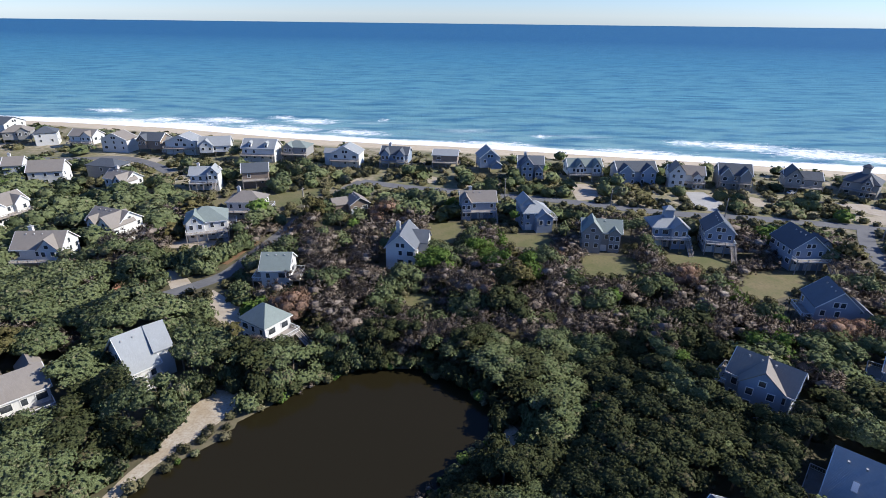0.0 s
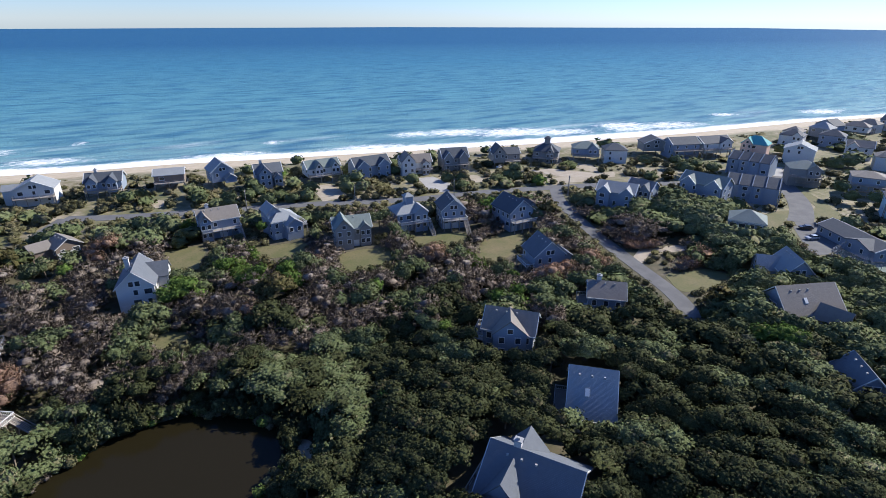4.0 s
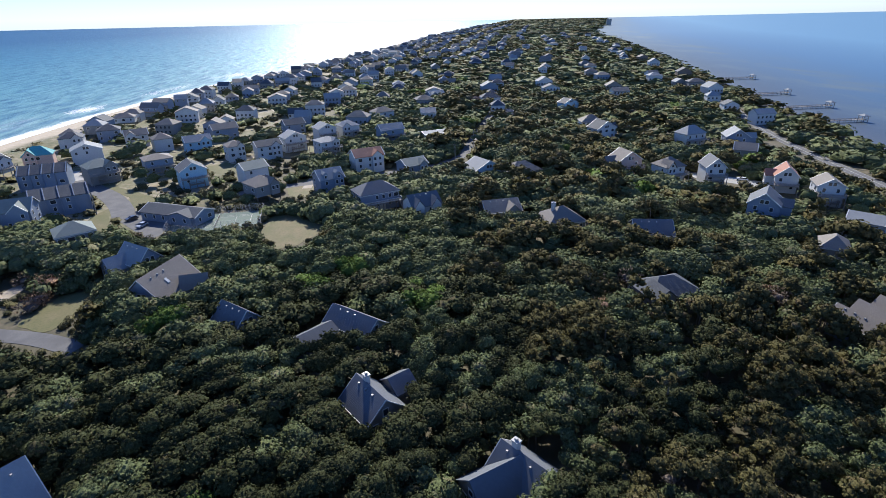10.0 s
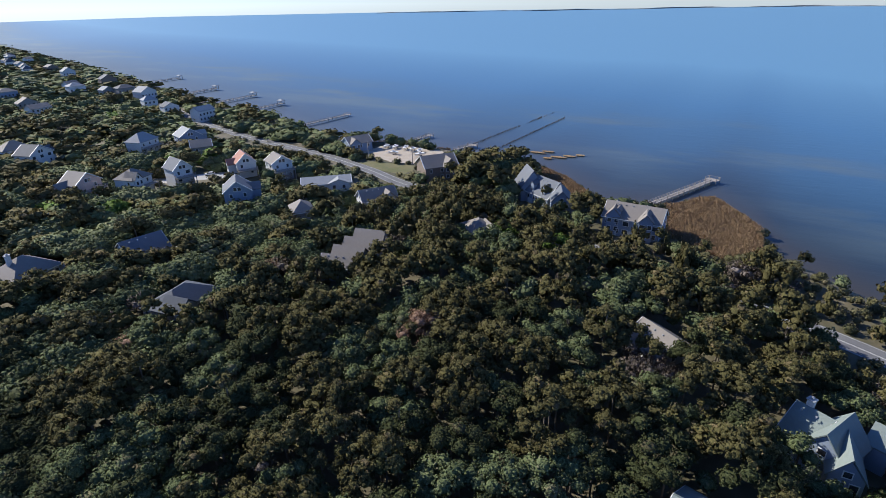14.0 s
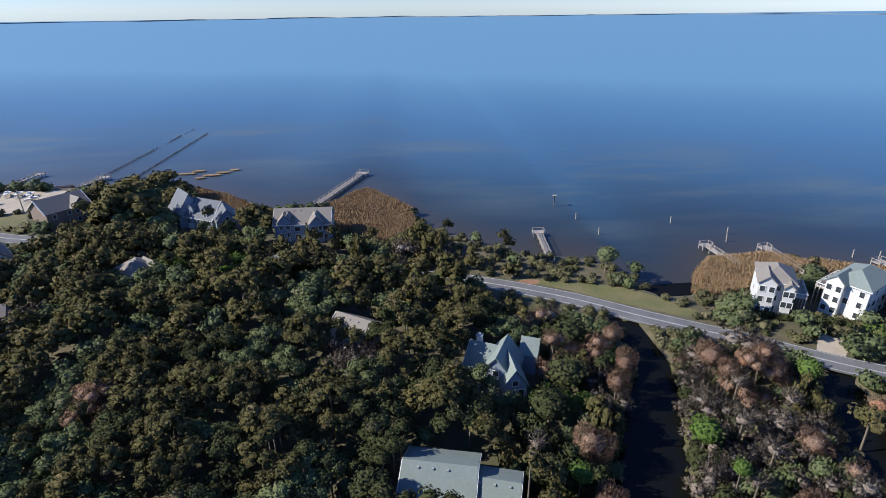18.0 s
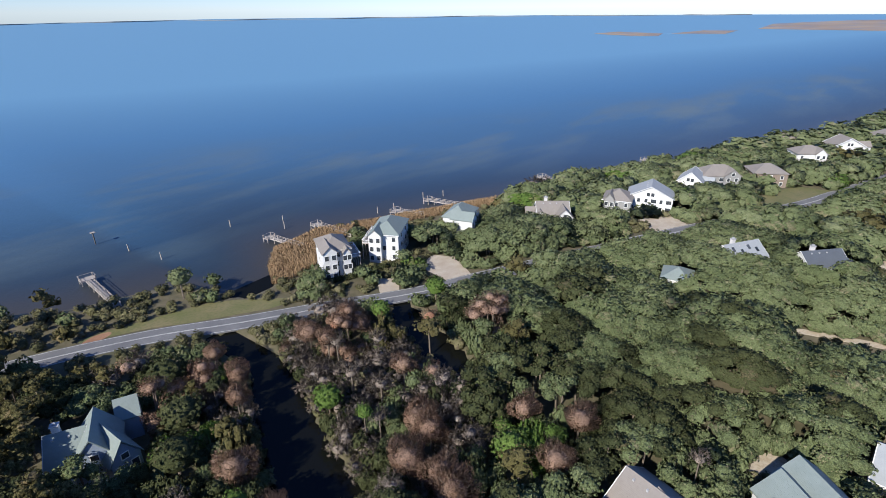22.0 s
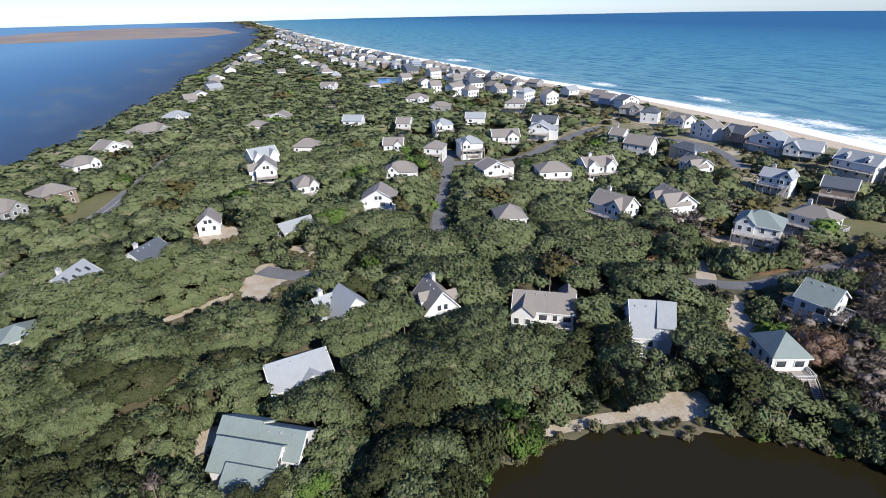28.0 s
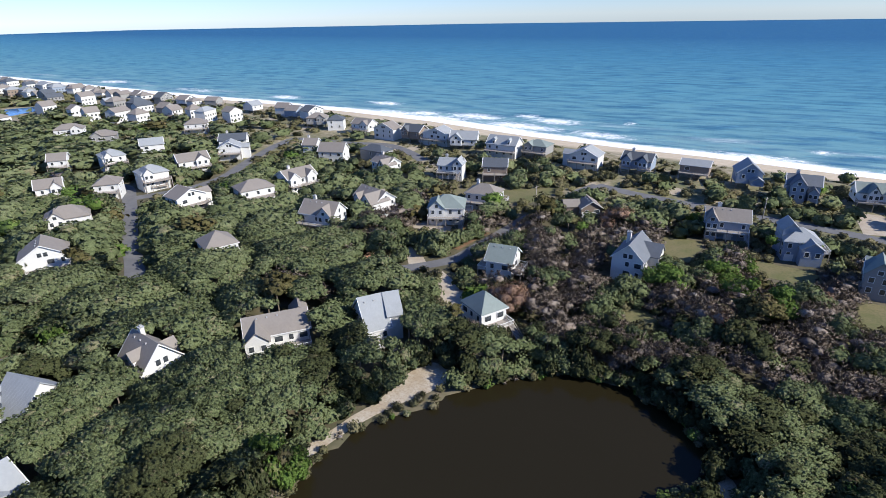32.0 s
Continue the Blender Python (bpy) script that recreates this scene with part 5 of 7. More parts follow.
house(135.0, -128.0, 234, 8.0, 10.0, 5.0, 3.0, "hip", "g", "n", "", 2)
house(120.4, -196.7, 232, 15.7, 13.0, 6.0, 4.0, "gable", "n", "n", "", 1)
house(65.2, -185.4, 151, 13.2, 11.0, 4.5, 5.5, "gable", "b", "u", "M", 2, wings=[(9.5, -1.8, 11.0, 8, 5.6, 3.9, 142), (-9.8, -0.5, 10.1, 10, 5.5, 6.5, 157)])
house(30.1, -171.7, 178, 18.8, 11.0, 6.1, 3.9, "gable", "b", "n", "M", 2, wings=[(-6.2, -1.0, 9.3, 5, 6.8, 2.6, 98), (4.0, -2.3, 9.9, 5, 6.8, 2.6, 103)])
house(94.4, -100.5, 193, 10.0, 5.8, 4.6, 2.6, "gable", "b", "n", "f", 2, name="townhouse_block", wings=[(0.8, 5.5, 10.0, 5.8, 5.0, 2.6, 0), (1.6, 11.0, 10.0, 5.8, 5.4, 2.6, 0), (2.4, 16.5, 10.0, 5.8, 5.8, 2.6, 0)])
house(70.6, -139.5, 229, 9.2, 10.0, 6.0, 3.0, "hip", "g", "n", "", 2)
house(10.3, -105.4, 146, 9.9, 11.0, 3.5, 3.5, "gable", "g", "n", "", 2)
house(-16.8, -90.4, 152, 6.0, 11.0, 4.1, 3.9, "gable", "b", "e", "C", 2, wings=[(4.1, -1.3, 9.0, 7.5, 4.5, 4.5, 91), (6.6, -3.3, 7.9, 5.5, 4.1, 3.9, 120), (8.2, 6.0, 4, 6, 4.9, 2.6, 4)])
house(-5.0, -61.0, 166, 11.7, 11.0, 4.2, 2.6, "gable", "g", "e", "f", 2, wings=[])
house(-12.9, -57.9, 163, 8.0, 9.0, 3.6, 2.2, "gable", "g", "e", "f", 2, wings=[])
house(-94.0, -111.0, 150, 8.8, 11.0, 8.6, 2.6, "hip", "w", "n", "RT", 2, wings=[(-2.2, -4.0, 7.0, 4.6, 8.8, 2.0, 90), (2.6, -4.6, 5.0, 2.8, 8.0, 1.5, 90)])
house(-113.5, -106.5, 118, 9.6, 14.5, 8.6, 2.8, "hip", "w", "e", "LG", 2, wings=[(-2.4, -5.6, 7.0, 4.6, 8.8, 2.0, 90)])
house(-139.0, -97.6, 196, 12.6, 9.0, 7.4, 3.0, "hip", "w", "e", "R", 2, wings=[(-4.2, -2.6, 8.0, 5.0, 7.2, 2.2, 90)])
house(-163.9, -76.0, 125, 11.5, 9.5, 4.8, 3.8, "gable", "w", "n", "C", 2, wings=[(3.4, -2.8, 9.0, 6.5, 4.8, 3.2, 90), (-4.6, -1.8, 7.0, 5.0, 4.4, 2.4, 90), (-6.8, 1.0, 5.0, 6.0, 4.0, 2.2, 0)])
house(-190.9, -62.1, 103, 10.8, 11.0, 5.5, 3.0, "hip", "g", "n", "", 2)
house(-200.0, -53.2, 105, 16.5, 11.0, 6.0, 4.0, "cross", "w", "l", "", 2)
house(-227.4, -45.4, 95, 10.3, 11.0, 6.0, 4.0, "cross", "w", "l", "", 1)
house(-239.0, -38.6, 123, 15.8, 11.0, 7.0, 3.5, "hip", "g", "n", "", 1)
house(-258.4, -23.3, 118, 14.1, 12.0, 6.0, 3.0, "hip", "n", "n", "", 1)
house(-162.0, -16.6, 146, 12.8, 10.0, 5.0, 3.6, "gable", "w", "l", "KRC", 2, wings=[])
house(-171.5, 2.2, 135, 12.5, 9.5, 4.2, 3.4, "gable", "w", "d", "C", 2, wings=[(3.6, -3.2, 7.0, 7.0, 4.2, 3.0, 90)])
house(-139.5, -27.1, 100, 8.0, 8.5, 4.6, 2.2, "hip", "w", "e", "", 2)
house(-191.4, 23.8, 75, 8.0, 9.0, 4.2, 3.4, "cross", "w", "n", "", 2, wings=[])
house(-232.7, 55.8, 75, 9.4, 12.0, 9.0, 4.0, "cross", "w", "n", "D", 1)
house(-257.5, 60.6, 96, 13.3, 11.0, 8.0, 4.0, "twin", "w", "l", "D", 1)
house(-206.4, 63.8, 85, 9.4, 11.0, 7.0, 3.0, "hip", "w", "n", "LD", 1)
house(-172.7, 47.9, 101, 12.6, 9.0, 3.0, 2.2, "gable", "w", "l", "", 2, wings=[])
house(-300.0, -12.4, 120, 13.8, 11.0, 7.0, 3.0, "hip", "w", "n", "D", 1)
house(-331.7, 0.6, 120, 15.2, 11.0, 6.0, 4.0, "cross", "w", "n", "D", 1)
house(-370.1, 22.9, 121, 25.0, 12.0, 6.0, 4.0, "hip", "g", "n", "", 1)
house(-412.0, 43.8, 133, 19.8, 11.0, 6.0, 3.5, "hip", "w", "l", "", 1)
house(-110.7, 35.9, 94, 7.3, 9.0, 4.3, 3.9, "gable", "w", "l", "CK", 2, wings=[(3.5, -4.4, 9.2, 12, 4.1, 5.9, 90)])
house(-90.6, 21.6, 87, 12.4, 10.8, 4.6, 3.4, "gable", "w", "l", "W", 2, wings=[(1.9, -3.4, 4.0, 5.0, 5.0, 1.2, 270)])
house(-98.9, 59.1, 350, 10.6, 9.6, 4.4, 5.2, "gable", "w", "n", "CRW", 2, wings=[(0.6, -2.9, 3.4, 3.0, 6.4, 1.6, 270), (1.0, 3.0, 4.4, 4.0, 5.6, 1.8, 90)])
house(-83.3, 80.5, 46, 14.8, 10.0, 4.6, 3.0, "gable", "w", "n", "D", 2, wings=[(-4.6, -4.2, 6.4, 6.0, 4.6, 2.6, 268), (5.6, 4.0, 5.0, 4.5, 5.2, 2.0, 90)])
house(-71.7, 13.5, 45, 8.4, 8.0, 5.3, 3.0, "gable", "w", "e", "W", 2, wings=[(-7.3, 0.2, 7.6, 8.0, 5.8, 3.0, 0), (-4.1, -3.6, 11.4, 8.4, 4.9, 3.2, 0), (-2.3, -7.0, 8.0, 7.6, 3.9, 2.6, 0)])
house(-62.0, -10.0, 73, 9.0, 10.0, 4.6, 3.4, "gable", "g", "n", "f", 2, wings=[(5.0, -0.6, 9.5, 8.6, 4.4, 3.4, 345), (3.6, -5.0, 6.0, 6.0, 4.0, 2.4, 75)])
house(-131.3, 108.3, 64, 10.4, 11.0, 7.0, 3.5, "hip", "w", "n", "D", 2)
house(-174.7, 81.5, 58, 13.3, 11.0, 6.5, 4.0, "cross", "w", "n", "D", 2)
house(-162.7, 157.0, 63, 14.6, 11.0, 7.5, 3.0, "hip", "w", "n", "D", 1)
house(-158.1, 178.0, 71, 14.8, 11.0, 7.5, 3.0, "twin", "w", "n", "DC", 1)
house(-178.6, 137.1, 78, 12.7, 10.0, 8.0, 3.0, "cross", "w", "n", "D", 1)
house(-222.9, 156.1, 70, 12.5, 11.0, 8.0, 3.0, "hip", "w", "l", "D", 1)
house(-229.0, 183.6, 61, 15.3, 12.0, 7.0, 3.0, "gable", "w", "n", "D", 1)
house(-271.3, 170.5, 69, 11.7, 11.0, 8.0, 3.0, "hip", "w", "l", "D", 1)
house(-247.2, 125.5, 57, 10.6, 11.0, 7.0, 3.0, "gable", "w", "n", "D", 1)
house(-228.3, 139.0, 44, 10.3, 11.0, 7.0, 3.0, "hip", "w", "n", "D", 1)
house(-274.1, 88.8, 54, 14.2, 11.0, 6.0, 3.5, "hip", "w", "n", "D", 1)
house(-319.8, 135.1, 51, 12.7, 11.0, 7.0, 3.0, "gable", "w", "l", "", 1)
house(-293.3, 157.0, 47, 9.1, 10.0, 7.0, 3.0, "gable", "w", "n", "D", 1)
house(-280.6, 201.0, 53, 12.6, 11.0, 7.0, 3.0, "gable", "w", "l", "", 1)
house(-309.2, 257.3, 42, 15.0, 11.0, 7.0, 3.0, "hip", "w", "n", "D", 1)
house(-245.5, 228.0, 35, 15.7, 11.0, 7.0, 3.0, "gable", "w", "d", "C", 1)
house(-232.3, 212.4, 38, 12.6, 10.0, 7.0, 3.0, "cross", "w", "l", "D", 1)
house(-204.7, 106.9, 57, 14.7, 11.0, 6.0, 3.5, "hip", "w", "n", "D", 1)
house(-367.4, 102.5, 51, 14.9, 11.0, 6.0, 3.0, "cross", "w", "n", "", 1)
house(-345.7, 81.5, 60, 12.9, 11.0, 6.0, 3.0, "hip", "w", "n", "", 1)
house(-374.4, 212.7, 49, 17.6, 11.0, 7.0, 3.0, "hip", "w", "n", "", 1)
house(-331.1, 207.0, 50, 14.8, 11.0, 7.0, 3.0, "hip", "g", "n", "", 1)
house(-491.3, 185.9, 48, 14.0, 11.0, 7.0, 3.0, "gable", "w", "n", "", 1)
house(61.1, -16.9, 217, 9.1, 9.5, 4.1, 3.9, "gable", "g", "u", "C", 2, wings=[(-1.1, -5.0, 9.5, 8, 4.6, 3.4, 78)])

# the town further off along the island: smaller houses in rows between the shores
far_rng = random.Random(11)
FAR = {}


def far_box(key, so_v, so_f, m4):
    v, f = FAR.setdefault(key, ([], []))
    k = len(v)
    v.extend(tuple(m4 @ Vector(q)) for q in so_v)
    f.extend(tuple(i + k for i in q) for q in so_f)


def far_row(x0, x1, step, off, chance, side, tone):
    x = x0
    while (x < x1) if x1 > x0 else (x > x1):
        s = ocean_y(x) - sound_y(x)
        y = float(ocean_y(x) - off if side == "o" else sound_y(x) + off) + far_rng.uniform(-7, 7)
        if far_rng.random() < chance and off < s - 30 and all(abs(x - q[0]) + abs(y - q[1]) > 19 for q in FOOT):
            L, d = far_rng.uniform(10, 16), far_rng.uniform(9, 12)
            wall, cover = far_rng.choice(tone), far_rng.choice("ndlnd" if x > 0 else "nnlnd")
            yaw = (-90 if x > 0 else 90) + far_rng.uniform(-14, 14)
            ze, rise, roof = far_rng.uniform(6, 8.5), far_rng.uniform(2.5, 4), far_rng.choice(["gable", "cross", "hip", "hip"])
            if len(FOOT) < 330 and abs(x) < 600:
                house(round(x, 1), round(y, 1), yaw, L, d, ze, rise, roof, wall, cover, far_rng.choice(["S", "D", "SD", "D"]) if abs(x) < 480 else far_rng.choice(["", "S"]), 0)
            else:
                FOOT.append((x, y, yaw, L, d, ""))
                m4 = pose(x, y, 0, 0, 0, yaw)
                wv, rv = Solid(), Solid()
                if roof == "hip":
                    wv.box(-L / 2 + 0.4, -d / 2 + 0.4, 0, L / 2 - 0.4, d / 2 - 0.4, ze)
                    hip_solid(rv, 0, 0, L, d, ze, rise)
                else:
                    gable_walls(wv, 0, 0, L - 0.8, d - 0.8, 0, ze, rise, roof == "gable", d if roof == "gable" else L)
                    gable_solid(rv, 0, 0, L if roof == "gable" else d, d if roof == "gable" else L, ze, rise, roof == "gable")
                far_box(WALLS[wall][0], wv.v, wv.f, m4)
                far_box(ROOFS[cover][0], rv.v, rv.f, m4)
                for zf in (1.2, 4.2):
                    for c in np.arange(-L / 2 + 1.6, L / 2 - 1, 2.9):
                        far_box("glass", [(c - 0.6, -d / 2 + 0.36, zf), (c + 0.6, -d / 2 + 0.36, zf), (c + 0.6, -d / 2 + 0.36, zf + 1.4), (c - 0.6, -d / 2 + 0.36, zf + 1.4)], [(0, 1, 2, 3)], m4)
        x += step * (1 if x1 > x0 else -1)


far_row(-265, -700, 17.5, 50, 0.93, "o", "wwwgwb")
far_row(330, 700, 19, 52, 0.92, "o", "wwbgwb")
far_row(-300, -640, 20, 88, 0.8, "o", "wwwgwn")
far_row(350, 700, 21, 92, 0.8, "o", "wwbgwb")
far_row(-380, -640, 24, 128, 0.75, "o", "wwwgw")
far_row(360, 640, 24, 135, 0.75, "o", "wwbgwb")
far_row(-420, -640, 30, 40, 0.7, "s", "wwg")
far_row(700, 1700, 19, 52, 0.92, "o", "wwbgwb")
far_row(-700, -2100, 17.5, 50, 0.93, "o", "wwwgwb")
far_row(700, 1500, 21, 92, 0.8, "o", "wwbgwb")
far_row(-640, -1800, 20, 88, 0.8, "o", "wwwgwn")
far_row(640, 1400, 24, 135, 0.75, "o", "wwbgwb")
far_row(350, 1800, 24, 180, 0.75, "o", "wwbgw")
far_row(340, 1800, 26, 225, 0.7, "o", "wwbgw")
far_row(380, 1700, 28, 270, 0.6, "o", "wwbgw")
far_row(330, 1500, 34, 320, 0.5, "o", "wwbgw")
far_row(330, 1500, 40, 375, 0.4, "o", "wwbgw")
far_row(420, 1700, 36, 430, 0.45, "o", "wwbgw")
far_row(500, 1700, 40, 490, 0.4, "o", "wwbgw")
far_row(600, 1700, 44, 550, 0.35, "o", "wwbgw")
far_row(1500, 2600, 44, 300, 0.5, "o", "wwbgw")
far_row(1700, 3000, 24, 55, 0.8, "o", "wwbgw")
far_row(1500, 3000, 30, 110, 0.7, "o", "wwbgw")
far_row(1500, 3000, 36, 190, 0.6, "o", "wwbgw")
far_row(330, 1000, 40, 40, 0.5, "s", "wgn")
far_row(-640, -1400, 24, 128, 0.7, "o", "wwwgw")
far_row(-400, -1200, 34, 180, 0.55, "o", "wwg")
far_row(-430, -1100, 44, 235, 0.45, "o", "wwg")
far_row(-640, -1400, 30, 40, 0.7, "s", "wwg")
fv, fc, fw, fmats = [], [], [], list(FAR)
for q, key in enumerate(fmats):
    k = len(fv)
    fv += FAR[key][0]
    fc += [tuple(i + k for i in g_) for g_ in FAR[key][1]]
    fw += [q] * len(FAR[key][1])
tagged(part("distant_houses", fv, fc, None, None, mats=fmats, which=fw), "rows of distant white and grey beach houses", "houses", kind="stuff")

# a distant tall building on the southern sound shore
tower = thing("apartment_tower", 2600, -1010, 20, "hazy distant apartment tower on the shore", "building")
Solid().box(-7, -8, 0, 7, 8, 26).put("wall", "concrete", tower)
Solid().box(-7.5, -8.5, 26, 7.5, 8.5, 27).put("roof", "roof_light", tower)
for k in range(6):
    Solid().box(-6, -8.15, 2.2 + k * 4.2, 6, -7.9, 3.9 + k * 4.2).put("window", "glass", tower)

# ---- tennis courts ----
COURT = [(184, 83), (201.5, 84.5), (205.5, 52.5), (187.5, 50.5)]
patch("tennis_court", COURT, "court", "faded green tennis court with white lines", "tennis court", 0.09)
court = thing("court_fence", 194.6, 67.6, -83.2, "tall chain-link fence round the tennis court", "fence")
CW, CD = 32.5, 17.8
for i in range(13):
    for s in (-1, 1):
        Solid().box(-CW / 2 + CW * i / 12 - 0.05, s * CD / 2 - 0.05, 0, -CW / 2 + CW * i / 12 + 0.05, s * CD / 2 + 0.05, 3.0).put("fence_post", "metal", court)
for j in range(1, 8):
    for s in (-1, 1):
        Solid().box(s * CW / 2 - 0.05, -CD / 2 + CD * j / 8 - 0.05, 0, s * CW / 2 + 0.05, -CD / 2 + CD * j / 8 + 0.05, 3.0).put("fence_post", "metal", court)
wire = Solid()
for z in np.arange(0.1, 3.05, 0.29):
    t = 0.05 if 0.2 < z < 2.9 else 0.08
    for a, b in (((-CW / 2, -CD / 2), (CW / 2, -CD / 2)), ((CW / 2, -CD / 2), (CW / 2, CD / 2)), ((CW / 2, CD / 2), (-CW / 2, CD / 2)), ((-CW / 2, CD / 2), (-CW / 2, -CD / 2))):
        wire.beam((*a, z), (*b, z), t * 0.5)
wire.put("fence_wire", "metal", court)
lines = Solid()
for q in ((-11.9, -5.5, 11.9, -5.4), (-11.9, 5.4, 11.9, 5.5), (-11.9, -4.15, 11.9, -4.05), (-11.9, 4.05, 11.9, 4.15), (-11.95, -5.5, -11.8, 5.5), (11.8, -5.5, 11.95, 5.5), (-6.45, -4.1, -6.35, 4.1), (6.35, -4.1, 6.45, 4.1), (-6.4, -0.05, 6.4, 0.05)):
    lines.box(q[0], q[1], 0.092, q[2], q[3], 0.104)
lines.put("court_line", "paint", court, "white court lines")
net = thing("tennis_net", 194.6, 67.6, 6.8, "dark tennis net on two posts across the court", "net")
for a in (-6.34, 6.34):
    Solid().box(a - 0.06, -0.06, 0.09, a + 0.06, 0.06, 1.15).put("net_post", "metal", net)
n_ = Solid()
for z in np.arange(0.15, 1.05, 0.12):
    n_.box(-6.3, -0.01, z, 6.3, 0.01, z + 0.03)
n_.put("mesh", "pile", net)
Solid().box(-6.3, -0.03, 1.02, 6.3, 0.03, 1.1).put("tape", "trim", net)

# ---- piers, pilings, small things on the sound ----
def pier(x0, y0, x1, y1, head, label, roofed=False, width=1.6):
    L = math.dist((x0, y0), (x1, y1))
    p = thing("pier", x0, y0, math.degrees(math.atan2(y1 - y0, x1 - x0)), label, "pier", "piers on the sound", -1.2)
    n = int(L / 0.5)
    planks = bpy.data.meshes.new("plank")
    so = Solid().box(0, -width / 2, 1.45, 0.42, width / 2, 1.52)
    planks.from_pydata(so.v, [], so.f)
    planks.materials.append(M["deck"])
    if L > 40 and x0 < 100 or L > 20 and x0 < -40:
        for i in range(n):
            shared("plank", planks, p, (i * 0.5, 0, 0))
    else:
        Solid().box(0, -width / 2, 1.45, L, width / 2, 1.52).put("deck_floor", "deck", p)
    for s in (-1, 1):
        Solid().box(0, s * width / 2 - 0.08, 1.2, L, s * width / 2 + 0.08, 1.45).put("stringer", "deck", p)
        for i in range(int(L / 4) + 1):
            Solid().box(i * 4 - 0.12, s * width / 2 - 0.12, -1.5, i * 4 + 0.12, s * width / 2 + 0.12, 2.5).put("piling", "deck", p)
        Solid().beam((0, s * width / 2, 2.45), (L, s * width / 2, 2.45), 0.1).beam((0, s * width / 2, 2.0), (L, s * width / 2, 2.0), 0.07).put("handrail", "deck", p)
    if head:
        h = Solid().box(L, -head / 2, 1.3, L + head * 0.7, head / 2, 1.52)
        h.put("platform", "deck", p, "wider platform at the end of the pier")
        for a in (0.2, head * 0.7 - 0.2):
            for b in (-head / 2 + 0.2, head / 2 - 0.2):
                Solid().box(L + a - 0.12, b - 0.12, -1.5, L + a + 0.12, b + 0.12, 4.0 if roofed else 2.5).put("piling", "deck", p)
        Solid().beam((L, -head / 2, 2.45), (L + head * 0.7, -head / 2, 2.45), 0.1).beam((L + head * 0.7, -head / 2, 2.45), (L + head * 0.7, head / 2, 2.45), 0.1).beam((L, head / 2, 2.45), (L + head * 0.7, head / 2, 2.45), 0.1).put("handrail", "deck", p)
        if roofed:
            hip_solid(Solid(), L + head * 0.35, 0, head * 0.9, head * 1.2, 4.0, 1.0).put("roof", "roof_light", p)
    return p


pier(33, -196, 14.5, -243, 5.0, "long weathered wooden pier over marsh grass and shallow water", width=2.2)
pier(-46, -141, -48, -163, 4.0, "short grey wooden pier with a wider end")
pier(-99, -132, -98, -146, 3.5, "wooden pier with a bench at its end")
pier(-115, -125, -115, -142, 3.5, "wooden pier behind a white house")
pier(-144, -118, -142, -128, 4.0, "small wooden pier with mooring posts")
pier(-161, -112, -159, -126, 3.5, "wooden pier with mooring posts")
pier(-208, -90, -213, -104, 3.5, "wooden pier beside the thicket")
pier(-262, -62, -268, -76, 3.5, "wooden pier beside the thicket")
pier(255, -246, 252, -292, 4.0, "white-railed pier running out into the sound")
pier(330, -270, 330, -305, 5.0, "wooden pier with a roofed platform", True)
pier(382, -280, 384, -325, 5.0, "wooden pier with a roofed platform", True)
pier(450, -300, 452, -340, 5.0, "wooden pier with a roofed platform", True)
pier(560, -335, 562, -380, 5.0, "wooden pier with a roofed platform", True)
pier(168, -243, 166, -262, 4.0, "boat dock beside the boat yard")
pier(136, -240, 133, -252, 5.0, "boat dock at the head of the pilings")


def piling_row(x0, y0, x1, y1, label, gaps=()):
    p = thing("piling_row", x0, y0, 0, label, "pilings", "old breakwaters", -1.2)
    L = math.dist((x0, y0), (x1, y1))
    r = random.Random(int(x0))
    me = bpy.data.meshes.new("post")
    a = [(0.16 * math.cos(k * math.pi / 3), 0.16 * math.sin(k * math.pi / 3)) for k in range(6)]
    me.from_pydata([(x, y, -2) for x, y in a] + [(0.85 * x, 0.85 * y, 1.0) for x, y in a], [], [(k, (k + 1) % 6, 6 + (k + 1) % 6, 6 + k) for k in range(6)] + [tuple(range(6, 12))])
    me.materials.append(M["pile"])
    for i in range(int(L / 0.85)):
        f = i * 0.85 / L
        if any(u < f < v for u, v in gaps) and r.random() < 0.75:
            continue
        o = shared("post", me, p, ((x1 - x0) * f + r.uniform(-0.15, 0.15), (y1 - y0) * f, r.uniform(-0.3, 0.25)))


piling_row(136, -247, 127, -371, "row of dark wooden pilings running out into the sound", ((0.5, 0.66), (0.8, 1.0)))
piling_row(120, -233, 114, -363, "row of dark wooden pilings running out into the sound", ((0.9, 1.0),))
for x, y in ((-66, -178), (-98, -170), (-108, -152), (-112, -158), (-139, -136), (-146, -134), (-163, -133), (-170, -128), (-69, -163)):
    m_ = thing("mooring_post", x, y, 0, "leaning wooden mooring post in the shallows", "post", "mooring posts", -1.2)
    Solid().beam((0, 0, -1.5), (0.25, 0.1, 2.6), 0.26).put("post", "deck", m_)
nest = thing("osprey_platform", -62, -193, 0, "nesting platform on a tall pole in the water", "platform", "", -1.2)
Solid().beam((0, 0, -1.5), (0, 0, 4.2), 0.28).put("pole", "pile", nest)
Solid().box(-0.7, -0.7, 4.2, 0.7, 0.7, 4.35).put("tray", "deck", nest)


# ---- vehicles ----
PAINTS = {}


def paint(name, c):
    if name not in PAINTS:
        m, n, l, p = nodes_of(name + "_car_paint")
        p.inputs["Base Color"].default_value = (*c, 1)
        p.inputs["Roughness"].default_value, p.inputs["Coat Weight"].default_value = 0.35, 0.6
        PAINTS[name] = m
    return PAINTS[name]


